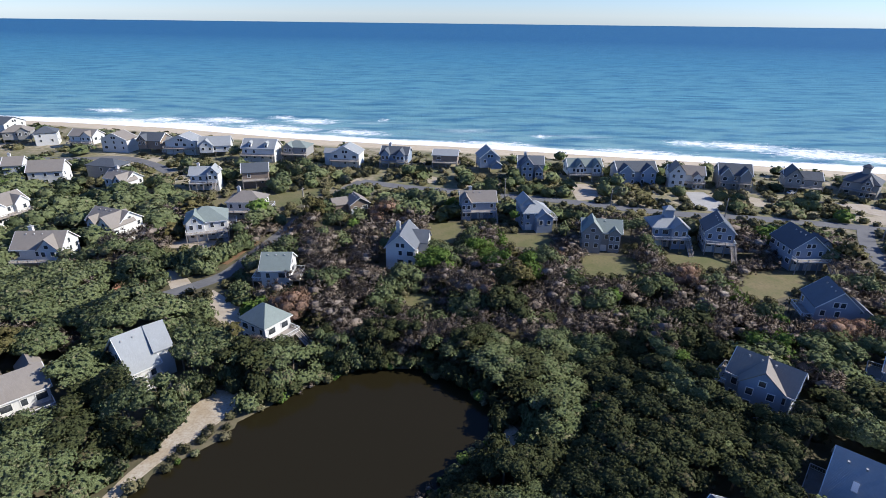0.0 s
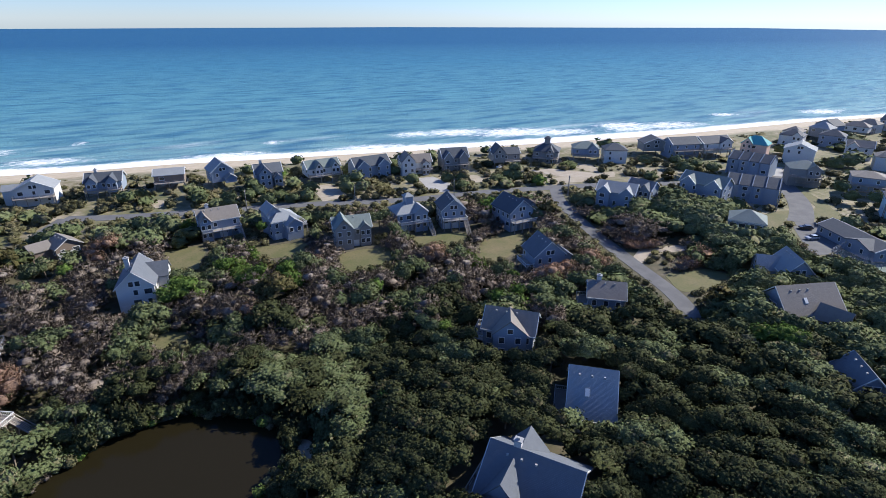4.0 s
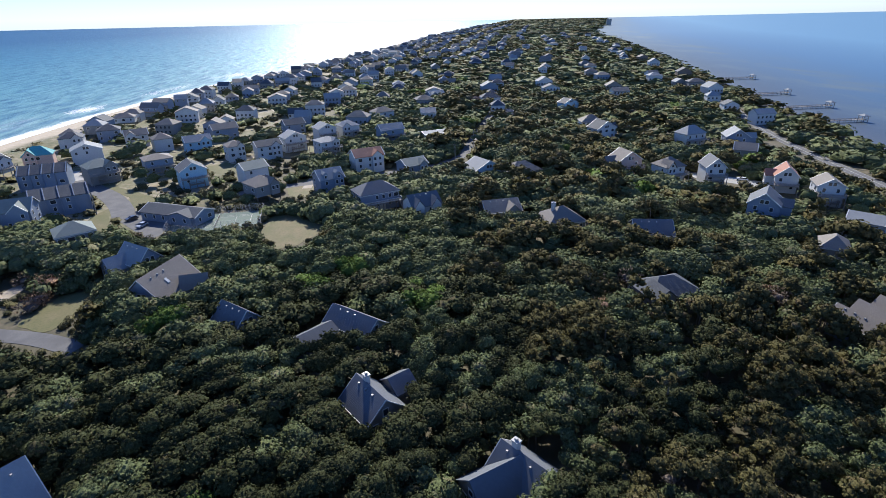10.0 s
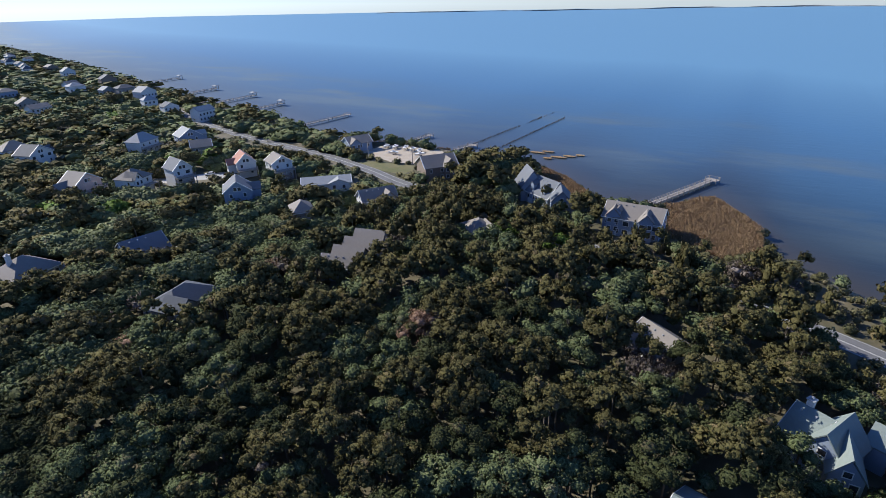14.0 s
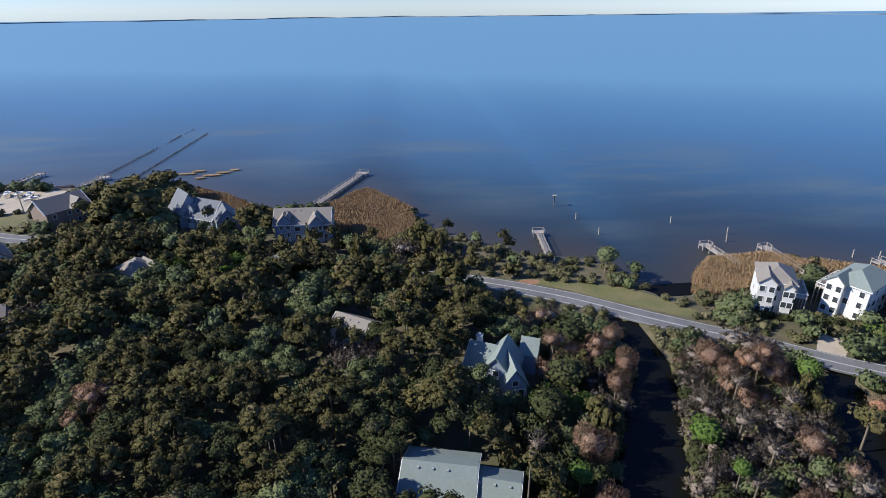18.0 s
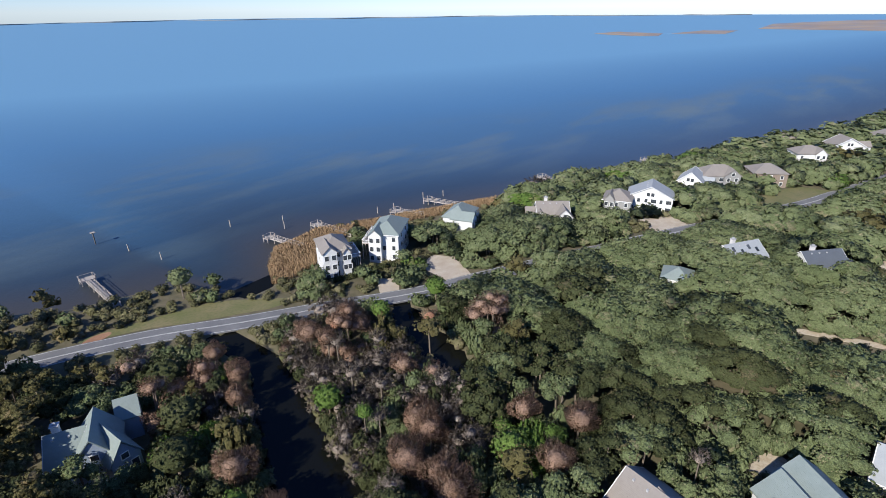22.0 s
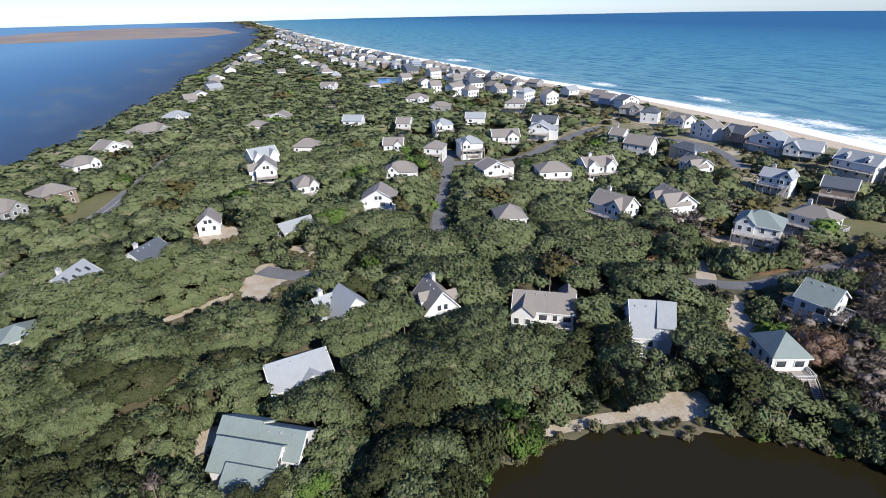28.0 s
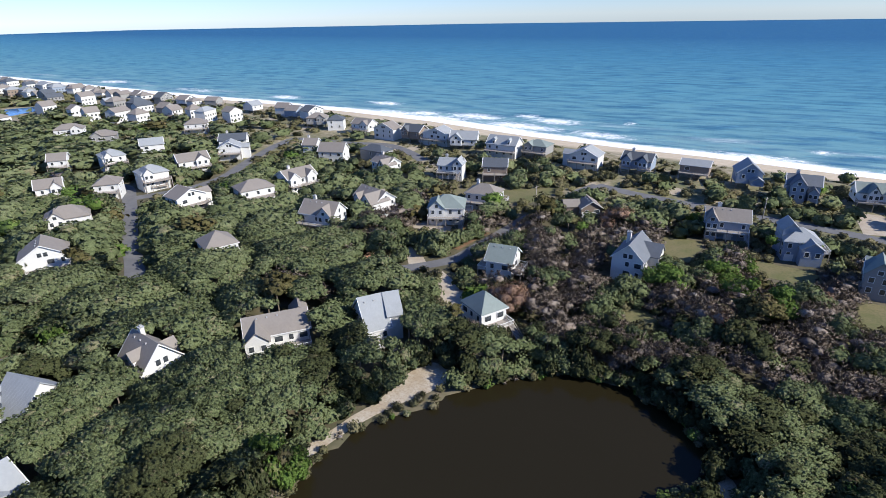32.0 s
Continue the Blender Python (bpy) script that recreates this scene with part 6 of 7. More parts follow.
TYRE = bpy.data.meshes.new("wheel")
ring = [(0.33 * math.cos(k * math.pi / 6), 0.33 * math.sin(k * math.pi / 6)) for k in range(12)]
TYRE.from_pydata([(x, -0.11, z) for x, z in ring] + [(x, 0.11, z) for x, z in ring], [], [(k, (k + 1) % 12, 12 + (k + 1) % 12, 12 + k) for k in range(12)] + [tuple(range(12)), tuple(range(23, 11, -1))])
TYRE.materials.append(M["pile"])


def car(x, y, yaw, tone, c, z=0.07, tall=0.0):
    t = thing("car", x, y, yaw, f"parked {tone} car on the paving", "car", "parked cars", z)
    prof = [(-2.2, 0.35), (-2.25, 0.8), (-2.1, 1.0 + tall), (-0.9, 1.08), (1.1, 1.05), (2.1, 0.9), (2.25, 0.6), (2.2, 0.35)]
    cab = [(-1.9, 1.0 + tall * 0.3), (-1.4, 1.5 + tall), (0.3, 1.52 + tall), (1.15, 1.03)]
    for nm, pr, hw, ma in (("body", prof, 0.9, paint(tone, c)), ("cabin", cab, 0.78, M["glass"])):
        k = len(pr)
        part(nm, [(a, -hw, b) for a, b in pr] + [(a, hw, b) for a, b in pr], [(i, (i + 1) % k, k + (i + 1) % k, k + i) for i in range(k)] + [tuple(range(k)), tuple(range(2 * k - 1, k - 1, -1))], ma, t)
    part("roof_panel", [(-1.35, -0.74, 1.54 + tall), (0.25, -0.74, 1.55 + tall), (0.25, 0.74, 1.55 + tall), (-1.35, 0.74, 1.54 + tall), (-1.35, -0.74, 1.48 + tall), (0.25, -0.74, 1.48 + tall), (0.25, 0.74, 1.48 + tall), (-1.35, 0.74, 1.48 + tall)], BOX, paint(tone, c), t)
    for a in (-1.4, 1.4):
        for b in (-0.82, 0.82):
            shared("wheel", TYRE, t, (a, b, 0.33))


for x, y, yaw, tone, c in ((263, 160, 20, "white", (0.75, 0.75, 0.75)), (268, 163, 20, "silver", (0.45, 0.46, 0.48)), (274, 162, 110, "white", (0.75, 0.75, 0.75)), (256, 153, 30, "dark", (0.03, 0.03, 0.035)),
                           (157, -184, 130, "dark", (0.03, 0.03, 0.035)), (214, -150, 40, "white", (0.75, 0.75, 0.75)), (96, -178, 150, "white", (0.75, 0.75, 0.75)), (88, -176, 150, "silver", (0.45, 0.46, 0.48)),
                           (104, -181, 150, "blue", (0.05, 0.1, 0.25)), (150, 225, 15, "white", (0.75, 0.75, 0.75)), (201, 101, 140, "dark", (0.03, 0.03, 0.035)), (193, 94, 160, "silver", (0.45, 0.46, 0.48))):
    car(x, y, yaw, tone, c)


def boat(x, y, yaw):
    b = thing("boat", x, y, yaw, "white motor boat laid up on a trailer in the yard", "boat", "laid-up boats", 0.06)
    st = [(-2.6, 1.0), (-1, 1.1), (1, 1.0), (2.2, 0.5), (2.9, 0.05)]
    v = [(a, -w, 1.5) for a, w in st] + [(a, w, 1.5) for a, w in st] + [(a * 0.9, 0, 0.6) for a, w in st]
    k = len(st)
    f = [(i, i + 1, 2 * k + i + 1, 2 * k + i) for i in range(k - 1)] + [(k + i + 1, k + i, 2 * k + i, 2 * k + i + 1) for i in range(k - 1)] + [(i + 1, i, k + i, k + i + 1) for i in range(k - 1)] + [(0, 2 * k, k)]
    part("hull", v, f, "trim", b, "white hull")
    Solid().box(-0.6, -0.5, 1.5, 0.5, 0.5, 2.2).put("console", "trim", b)
    Solid().box(-2.4, -0.8, 0.45, 2.6, -0.7, 0.6).box(-2.4, 0.7, 0.45, 2.6, 0.8, 0.6).box(2.4, -0.1, 0.45, 4.0, 0.1, 0.6).put("trailer", "metal", b)
    for s in (-0.9, 0.9):
        shared("wheel", TYRE, b, (-0.6, s, 0.33))


for x, y, yaw in ((150, -228, 100), (155, -229, 95), (160, -230, 105), (166, -229, 100), (171, -228, 95), (146, -222, 60), (160, -219, 10)):
    boat(x, y, yaw)

slide = thing("slide", 95.2, 84.0, 40, "yellow spiral slide beside a blue house", "slide")
sv = Solid()
for k in range(14):
    a0, a1 = k * 0.45, (k + 1) * 0.45
    sv.beam((1.3 * math.cos(a0), 1.3 * math.sin(a0), 5.0 - k * 0.34), (1.3 * math.cos(a1), 1.3 * math.sin(a1), 5.0 - (k + 1) * 0.34), 0.8)
sv.put("chute", "yellow", slide)
Solid().box(-0.1, -0.1, 0, 0.1, 0.1, 5.2).put("pole", "metal", slide)
pole_line = [(210, 118, 9), (150, 172, 9), (104, 190, 9), (64, 200, 9), (24, 213, 9), (268, -30, 9), (300, -44, 9), (340, -58, 9), (-55, 196, 9), (141, -208, 9), (165, -205, 9)]
for x, y, hgt in pole_line:
    u = thing("utility_pole", x, y, 70, "grey wooden utility pole with a crossarm beside the road", "utility pole", "utility poles")
    Solid().beam((0, 0, 0), (0, 0, hgt), 0.3).put("pole", "deck", u)
    Solid().beam((-1.1, 0, hgt - 0.6), (1.1, 0, hgt - 0.6), 0.16).put("crossarm", "deck", u)
pool = thing("swimming_pool", 269, 138, 20, "small pale blue swimming pool beside a house", "pool")
Solid().box(-4, -2.2, 0, 4, -1.9, 0.25).box(-4, 1.9, 0, 4, 2.2, 0.25).box(-4, -1.9, 0, -3.7, 1.9, 0.25).box(3.7, -1.9, 0, 4, 1.9, 0.25).put("coping", "concrete", pool)
Solid().box(-3.7, -1.9, 0, 3.7, 1.9, 0.16).put("pool_water", paint("pool_blue", (0.1, 0.45, 0.6)), pool)

# ---- islands and the far shore across the sound ----
def low_island(name, pts, material, label):
    sheet(name, pts, -0.6, material, label, "island")


low_island("marsh_island", [(-1560, -636), (-1480, -506), (-1500, -440), (-1640, -470), (-1700, -620)], "marsh", "low brown marsh island in the sound")
low_island("marsh_island", [(-1640, -447), (-1680, -320), (-1900, -330), (-1880, -420)], "marsh", "low brown marsh island in the sound")
low_island("marsh_island", [(-2050, -298), (-2000, 100), (-1960, 330), (-2250, 520), (-3100, 600), (-3600, 200), (-3100, -150), (-2600, -330)], "marsh", "wide brown salt marsh across the sound")
for i in range(9):
    a = i * 0.7
    low_island("reed_islet", [(90 + 4.2 * i - 14 + (2.4 + i % 3) * math.cos(k), -262 + (i % 4) * 4 + 1.3 * math.sin(k)) for k in np.linspace(0, 2 * math.pi, 9)[:-1]], "reed", "small tuft of reeds in the shallows") if i < 6 else None
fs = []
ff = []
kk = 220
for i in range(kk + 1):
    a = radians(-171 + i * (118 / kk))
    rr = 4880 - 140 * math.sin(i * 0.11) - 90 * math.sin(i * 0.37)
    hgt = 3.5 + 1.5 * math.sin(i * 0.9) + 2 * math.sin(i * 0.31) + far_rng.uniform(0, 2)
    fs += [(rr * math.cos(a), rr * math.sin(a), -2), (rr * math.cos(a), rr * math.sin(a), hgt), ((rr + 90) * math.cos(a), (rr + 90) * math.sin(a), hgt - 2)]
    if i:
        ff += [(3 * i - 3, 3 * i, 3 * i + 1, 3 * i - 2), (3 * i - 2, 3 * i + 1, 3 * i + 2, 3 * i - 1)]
tagged(part("far_shore", fs, ff, "distance"), "low wooded mainland shore on the horizon, greyed for haze", "far shore", kind="structure")

# ---- plants ----
SPECIMENS = [("bright", -49.4, -63.9, 3.0), ("rust", -30.2, -64.2, 3.4), ("rust", -43.5, -82.5, 2.6), ("rust", -45.1, -93.7, 2.2), ("rust", -47.5, -43.6, 3.6), ("rust", -48.2, -37.2, 3.4), ("rust", -56.6, -48.6, 3.6),
             ("rust", -65.0, -59.2, 2.4), ("pine", -77.4, -62.4, 3.3), ("bright", -95.0, -74.2, 3.2), ("pine", -117.5, -63.3, 4.0), ("pine", -88.0, -46.8, 3.2), ("bright", -58.8, -31.3, 3.4), ("rust", -68.4, -34.1, 2.8), ("rust", -71.1, -24.9, 3.0),
             ("rust", -62.9, -85.1, 3.0), ("bare", -57.4, -66.0, 3.4), ("bare", -62.1, -75.1, 3.0), ("bare", -51.3, -53.0, 2.6), ("bright", -77.0, -76.6, 2.6), ("rust", -61.7, -77.7, 2.4), ("dark", -36.4, -96.5, 4.6), ("dark", -31.7, -82.6, 4.4)]
SPECIMENS += [("dark", -25.7, -73.3, 4.2), ("rust", -28.4, -52.1, 2.8), ("bare", -20.9, -63.9, 2.6), ("bright", -25.3, -56.0, 2.0), ("bare", -69.0, -69.9, 2.8), ("rust", -60.8, -24.2, 3.0), ("bright", -48.9, -54.1, 1.6), ("rust", -40.0, -78.2, 2.4), ("bare", -58.0, -58.8, 3.0),
              ("oak", -58.5, -131.0, 3.4), ("pine", -56.7, -28.5, 3.2), ("rust", -54.8, -44.4, 3.2), ("rust", -46.5, -33.7, 3.6), ("bare", -73.1, -6.1, 2.2)]
SIDE = 560
HALF = 560.0
MASK = np.zeros((2 * SIDE, 2 * SIDE), bool)
gx, gy = np.meshgrid(np.arange(2 * SIDE) - HALF + 0.5, np.arange(2 * SIDE) - HALF + 0.5)
REEDS = [[(26, -203), (16, -220), (9, -222), (2, -211), (-6, -197), (-8, -172), (3, -163), (22, -175)], [(-78, -119), (-85, -131), (-94, -139), (-112, -140), (-122, -131), (-98, -119), (-80, -116)],
         [(86, -234), (70, -224), (50, -200), (56, -188), (75, -206)], [(-124, -132), (-150, -121), (-176, -108), (-172, -102), (-140, -117), (-122, -125)]]
for pts in REEDS:
    MASK |= inside(pts, gx, gy)
for pts in CLEAR:
    MASK |= inside([tuple(q) for q in pts], gx, gy)
VIS = MASK.copy()
for _, px, py, r in SPECIMENS:
    MASK |= np.hypot(gx - px, gy - py) < r * 0.75
for line, half, (s0, s1) in ROADS:
    for px, py in line:
        if abs(px) < HALF - 12 and abs(py) < HALF - 12:
            i0, j0, k = int(py + HALF), int(px + HALF), int(half) + 3
            near = np.hypot(gx[i0 - k:i0 + k, j0 - k:j0 + k] - px, gy[i0 - k:i0 + k, j0 - k:j0 + k] - py) < half
            MASK[i0 - k:i0 + k, j0 - k:j0 + k] |= near
            if s0 < px < s1 or (120 < px < 560 and py < -150):
                VIS[i0 - k:i0 + k, j0 - k:j0 + k] |= near


def front_yard(x, y):
    """How deep the open ground before a house is: little in the woods, more by the beach and the sound."""
    if y > 185 or x > 200 and y > 0 or -135 < x < -85 and y < -90:
        return 13
    if y > 75 and x > -125:
        return 6
    if y < -145:
        return 9
    if x < -140 and y > 50:
        return 7
    return 3.5 if x > 120 else 2.0


LOWER = np.zeros_like(MASK)                           # open yards and verges: shrubs only
rad = np.maximum(np.hypot(gx, gy), 1.0)
for k in range(1, 27):
    ii, jj = np.clip((gy * (1 + k / rad) + HALF).astype(int), 0, 2 * SIDE - 1), np.clip((gx * (1 + k / rad) + HALF).astype(int), 0, 2 * SIDE - 1)
    LOWER |= VIS[ii, jj] & (rad < 420) & (k < 0.078 * rad)
OPEN = MASK | LOWER
for hx, hy, yaw, L, d, ft in FOOT:
    if abs(hx) > HALF - 40 or abs(hy) > HALF - 40:
        continue
    c, s = math.cos(radians(yaw)), math.sin(radians(yaw))
    i0, j0, k = int(hy + HALF), int(hx + HALF), 28
    sl = (slice(i0 - k, i0 + k), slice(j0 - k, j0 + k))
    u = (gx[sl] - hx) * c + (gy[sl] - hy) * s
    v = -(gx[sl] - hx) * s + (gy[sl] - hy) * c
    dk = 3.2 if "D" in ft else 0.0
    MASK[sl] |= (u > -L / 2 - 1.2 - 2.6 * ("L" in ft)) & (u < L / 2 + 1.2 + 2.6 * ("R" in ft)) & (v > -d / 2 - 1.2 - dk) & (v < d / 2 + 1.2)
    LOWER[sl] |= (abs(u) < L / 2 + 1) & (v > -d / 2 - front_yard(hx, hy) - dk) & (v < 0)


def lookup(grid, x, y):
    i, j = np.clip((y + HALF).astype(int), 0, 2 * SIDE - 1), np.clip((x + HALF).astype(int), 0, 2 * SIDE - 1)
    return grid[i, j] & (abs(x) < HALF) & (abs(y) < HALF)


def tufts(n, rad, lump, size, up=0.25, low=-0.35, per=20, squash=1.0):
    """n leafy sprays gathered in rounded clumps over a lumpy dome of radius rad: three corners each."""
    m = max(5, n // per)
    k = np.arange(m) + 0.5                             # evenly spread clump centres
    zz = 1 - k / m * (1 - low)
    ph = k * 2.39996 + rng.uniform(0, 6.28)
    d = np.c_[np.sqrt(1 - zz * zz) * np.cos(ph), np.sqrt(1 - zz * zz) * np.sin(ph), zz] + rng.normal(0, 0.10, (m, 3))
    d /= np.linalg.norm(d, axis=1, keepdims=True)
    lobes = rng.normal(size=(7, 3))
    lobes /= np.linalg.norm(lobes, axis=1, keepdims=True)
    r = (1 - lump + lump * 1.6 * np.max(np.clip(d @ lobes.T, 0, 1) ** 4, axis=1)) * rng.uniform(0.8, 1.07, m)
    pom = math.sqrt(2 * math.pi * (1 - low) / m / math.pi) * 0.76
    cen = d * r[:, None]
    which = np.arange(n) % m
    e = rng.normal(size=(n, 3)) + d[which] * 0.9 + np.array([0, 0, 0.3])
    e /= np.linalg.norm(e, axis=1, keepdims=True)
    c = (cen[which] + e * (pom * rng.uniform(0.55, 1.0, n) * rng.uniform(0.75, 1.15, m)[which])[:, None]) * rad * np.array([1, 1, squash])
    nrm = e * 1.1 + d[which] * 0.5 + rng.normal(0, 0.3, (n, 3)) + np.array([0, 0, up * 0.3])
    nrm /= np.linalg.norm(nrm, axis=1, keepdims=True)
    a = np.cross(nrm, rng.normal(size=(n, 3)))
    a /= np.linalg.norm(a, axis=1, keepdims=True)
    b = np.cross(nrm, a)
    s = size * rng.uniform(0.6, 1.35, n)[:, None]
    q = np.stack([c - a * s - b * s * 0.6, c + a * s - b * s * 0.5 + nrm * s * 0.2, c + b * s * 1.1], 1)
    soft = 0.25 * d[which] + 0.85 * e + rng.normal(0, 0.32, (n, 3)) + np.array([0, 0, 0.1])
    soft /= np.linalg.norm(soft, axis=1, keepdims=True)
    return q.reshape(-1, 3), np.repeat(soft, 3, 0)


def core(rad, squash, seg=7, rings=4):
    """A closed dark inner dome, so that no light leaks through the crown."""
    v, f = [(0, 0, rad * squash)], []
    for i in range(1, rings + 1):
        t = i / rings * 2.2
        for k in range(seg):
            p = 2 * math.pi * (k + 0.5 * (i % 2)) / seg
            w = 1 + 0.12 * math.sin(3 * p + i)
            v.append((rad * w * math.sin(t) * math.cos(p), rad * w * math.sin(t) * math.sin(p), rad * squash * math.cos(t)))
    for k in range(seg):
        f.append((0, 1 + k, 1 + (k + 1) % seg))
        for i in range(rings - 1):
            a, b = 1 + i * seg + k, 1 + i * seg + (k + 1) % seg
            f += [(a, a + seg, b + seg), (a, b + seg, b)]
    return np.array(v), np.array(f)


def crown(kind, n):
    """Vertices and quads of one crown of radius about 1, its foot at z = 0."""
    if kind in ("oak", "bright", "shrub", "dark"):
        size = 1.5 / math.sqrt(n)
        q, nq = tufts(n, 0.92, 0.14, size, low=-0.05, squash=0.86, per=6 if n > 100 else 5)
        cv, cf = core(0.8 if n > 100 else 0.9, 0.74 if n > 100 else 0.82, *((7, 4) if n > 300 else (5, 3) if n > 60 else (4, 2)))
        lift = 0.45
    elif kind == "pine":
        qs, ns_, cs, fs_ = [], [], [], []
        k = 5
        off = 0
        for i in range(k):
            a, rr = i * 2.4 + rng.uniform(0, 0.5), 0.0 if i == 0 else 0.52
            o = np.array([rr * math.cos(a), rr * math.sin(a), 0.55 if i == 0 else rng.uniform(-0.25, 0.3)])
            tq, tn = tufts(n // k, 0.52, 0.25, 1.6 / math.sqrt(n), low=-0.2, squash=0.75, per=7)
            qs.append(tq + o)
            ns_.append(tn)
            v, f = core(0.42, 0.75, 5, 2)
            cs.append(v + o)
            fs_.append(f + off)
            off += len(v)
        q, nq, cv, cf = np.concatenate(qs), np.concatenate(ns_), np.concatenate(cs), np.concatenate(fs_)
        lift = 0.5
    elif kind == "rust":                              # fine upswept twigs with the last brown leaves, over a lobed dome
        n *= 6 if n > 600 else 3
        lobes = rng.normal(size=(6, 3)) * np.array([1, 1, 0.6]) + np.array([0, 0, 0.5])
        lobes /= np.linalg.norm(lobes, axis=1, keepdims=True)
        d = rng.normal(size=(n, 3))
        d[:, 2] = np.abs(d[:, 2]) * 1.1 - 0.5
        d /= np.linalg.norm(d, axis=1, keepdims=True)
        near = np.max(d @ lobes.T, axis=1)
        top = 0.6 + 0.46 * np.clip(near, 0, 1) ** 7
        e = d + rng.normal(0, 0.45, (n, 3)) + np.array([0, 0, 0.35])
        e /= np.linalg.norm(e, axis=1, keepdims=True)
        st = d * (top * rng.uniform(0.72, 0.98, n))[:, None]
        ln = rng.uniform(0.06, 0.15, n)[:, None]
        side = np.cross(e, rng.normal(size=(n, 3)))
        side /= np.linalg.norm(side, axis=1, keepdims=True)
        wd = 0.75 / math.sqrt(n)
        q = np.stack([st - side * wd, st + side * wd, st + e * ln], 1).reshape(-1, 3)
        nq = 0.9 * d + 0.25 * e + rng.normal(0, 0.25, (n, 3))
        nq = np.repeat(nq / np.linalg.norm(nq, axis=1, keepdims=True), 3, 0)
        cv, cf = core(0.56, 0.6, 6, 3)
        lift = 0.4
    else:                                             # leafless: twigs fanning out
        m = max(8, n // 16)
        d = rng.normal(size=(m, 3))
        d[:, 2] = np.abs(d[:, 2]) * 1.1 - 0.2
        d /= np.linalg.norm(d, axis=1, keepdims=True)
        cen = d * (rng.uniform(0.35, 0.78, m))[:, None] * np.array([1, 1, 0.95])
        w_ = np.arange(n) % m
        e = rng.normal(size=(n, 3)) * 0.75 + d[w_] + np.array([0, 0, 0.3])
        e /= np.linalg.norm(e, axis=1, keepdims=True)
        ln = rng.uniform(0.14, 0.27, n)[:, None]
        st = cen[w_] + e * rng.uniform(-0.04, 0.06, n)[:, None]
        side = np.cross(e, rng.normal(size=(n, 3)))
        side /= np.linalg.norm(side, axis=1, keepdims=True)
        wd = 0.5 / math.sqrt(n)
        q = np.stack([st - side * wd, st + side * wd, st + e * ln], 1).reshape(-1, 3)
        nq = 0.6 * d[w_] + 0.5 * e + rng.normal(0, 0.2, (n, 3)) + np.array([0, 0, 0.1])
        nq = np.repeat(nq / np.linalg.norm(nq, axis=1, keepdims=True), 3, 0)
        cv, cf = core(0.42, 0.4, 6, 3)
        lift = 0.3
    f = np.arange(len(q)).reshape(-1, 3)
    nc = cv / np.maximum(np.linalg.norm(cv, axis=1, keepdims=True), 1e-6)
    v = np.concatenate([q, cv]) + np.array([0, 0, lift])
    return v, np.concatenate([f, cf + len(q)]), np.concatenate([nq, nc])


def soften(me, nrm):
    """Leaves shade with the roundness of their clump."""
    at = me.attributes.new("custom_normal", "FLOAT_VECTOR", "POINT")
    at.data.foreach_set("vector", np.ascontiguousarray(nrm, np.float32).reshape(-1))
    return me


def trunk_mesh(kind, variant, limbs):
    """A tapered bent trunk, or the limbs into which it forks."""
    r = random.Random(variant + len(kind) * 10)
    v, f = [], []

    def limb(a, b, ra, rb):
        k = len(v)
        u = (Vector(b) - Vector(a)).normalized()
        s = u.cross(Vector((0.3, 0.9, 0.1))).normalized()
        t = u.cross(s)
        for p, rad in ((a, ra), (b, rb)):
            v.extend(tuple(Vector(p) + rad * (math.cos(i * math.pi / 3) * s + math.sin(i * math.pi / 3) * t)) for i in range(6))
        f.extend((k + i, k + (i + 1) % 6, k + 6 + (i + 1) % 6, k + 6 + i) for i in range(6))

    top = (r.uniform(-0.1, 0.1), r.uniform(-0.1, 0.1), 0.3)
    if not limbs:
        limb((0, 0, -0.9), (top[0] * 0.5, top[1] * 0.5, -0.3), 0.095, 0.075)
        limb((top[0] * 0.5, top[1] * 0.5, -0.3), (top[0], top[1], 0.1), 0.075, 0.06)
    top = (top[0], top[1], 0.0)
    for i in range(7 if limbs else 0):
        a = i * 1.1 + r.uniform(0, 0.6)
        e = (0.5 * math.cos(a), 0.5 * math.sin(a), r.uniform(0.35, 0.7))
        limb(top, e, 0.045, 0.016)
        limb(e, (e[0] * 1.3, e[1] * 1.3, e[2] + 0.16), 0.016, 0.006)
    me = bpy.data.meshes.new("branching" if limbs else "trunk")
    me.from_pydata(v, [], f)
    me.materials.append(M["trunk"])
    return me


KINDS = ("oak", "pine", "bright", "bare", "rust", "shrub", "dark")
NEAR = {k: [crown(k, {"pine": 240, "bare": 640, "rust": 260}.get(k, 200)) for _ in range(7)] for k in KINDS}
MID = {k: [crown(k, {"pine": 170, "bare": 460, "rust": 180}.get(k, 150)) for _ in range(6)] for k in KINDS}
OFF = {k: [crown(k, {"bare": 260}.get(k, 72)) for _ in range(6)] for k in KINDS}
FARC = {k: [crown(k, 60 if k == "bare" else 36) for _ in range(6)] for k in KINDS}
DOT = {k: [crown(k, 12) for _ in range(5)] for k in KINDS}
NEAR_ME = {k: [soften(big_mesh("crown", v, f, k, True), nn) for v, f, nn in [crown(k, 900 if k == "bare" else 900 if k == "rust" else 520) for _ in range(4)]] for k in KINDS}
TRUNKS = {k: [(trunk_mesh(k, i, False), trunk_mesh(k, i, True)) for i in range(3)] for k in KINDS}
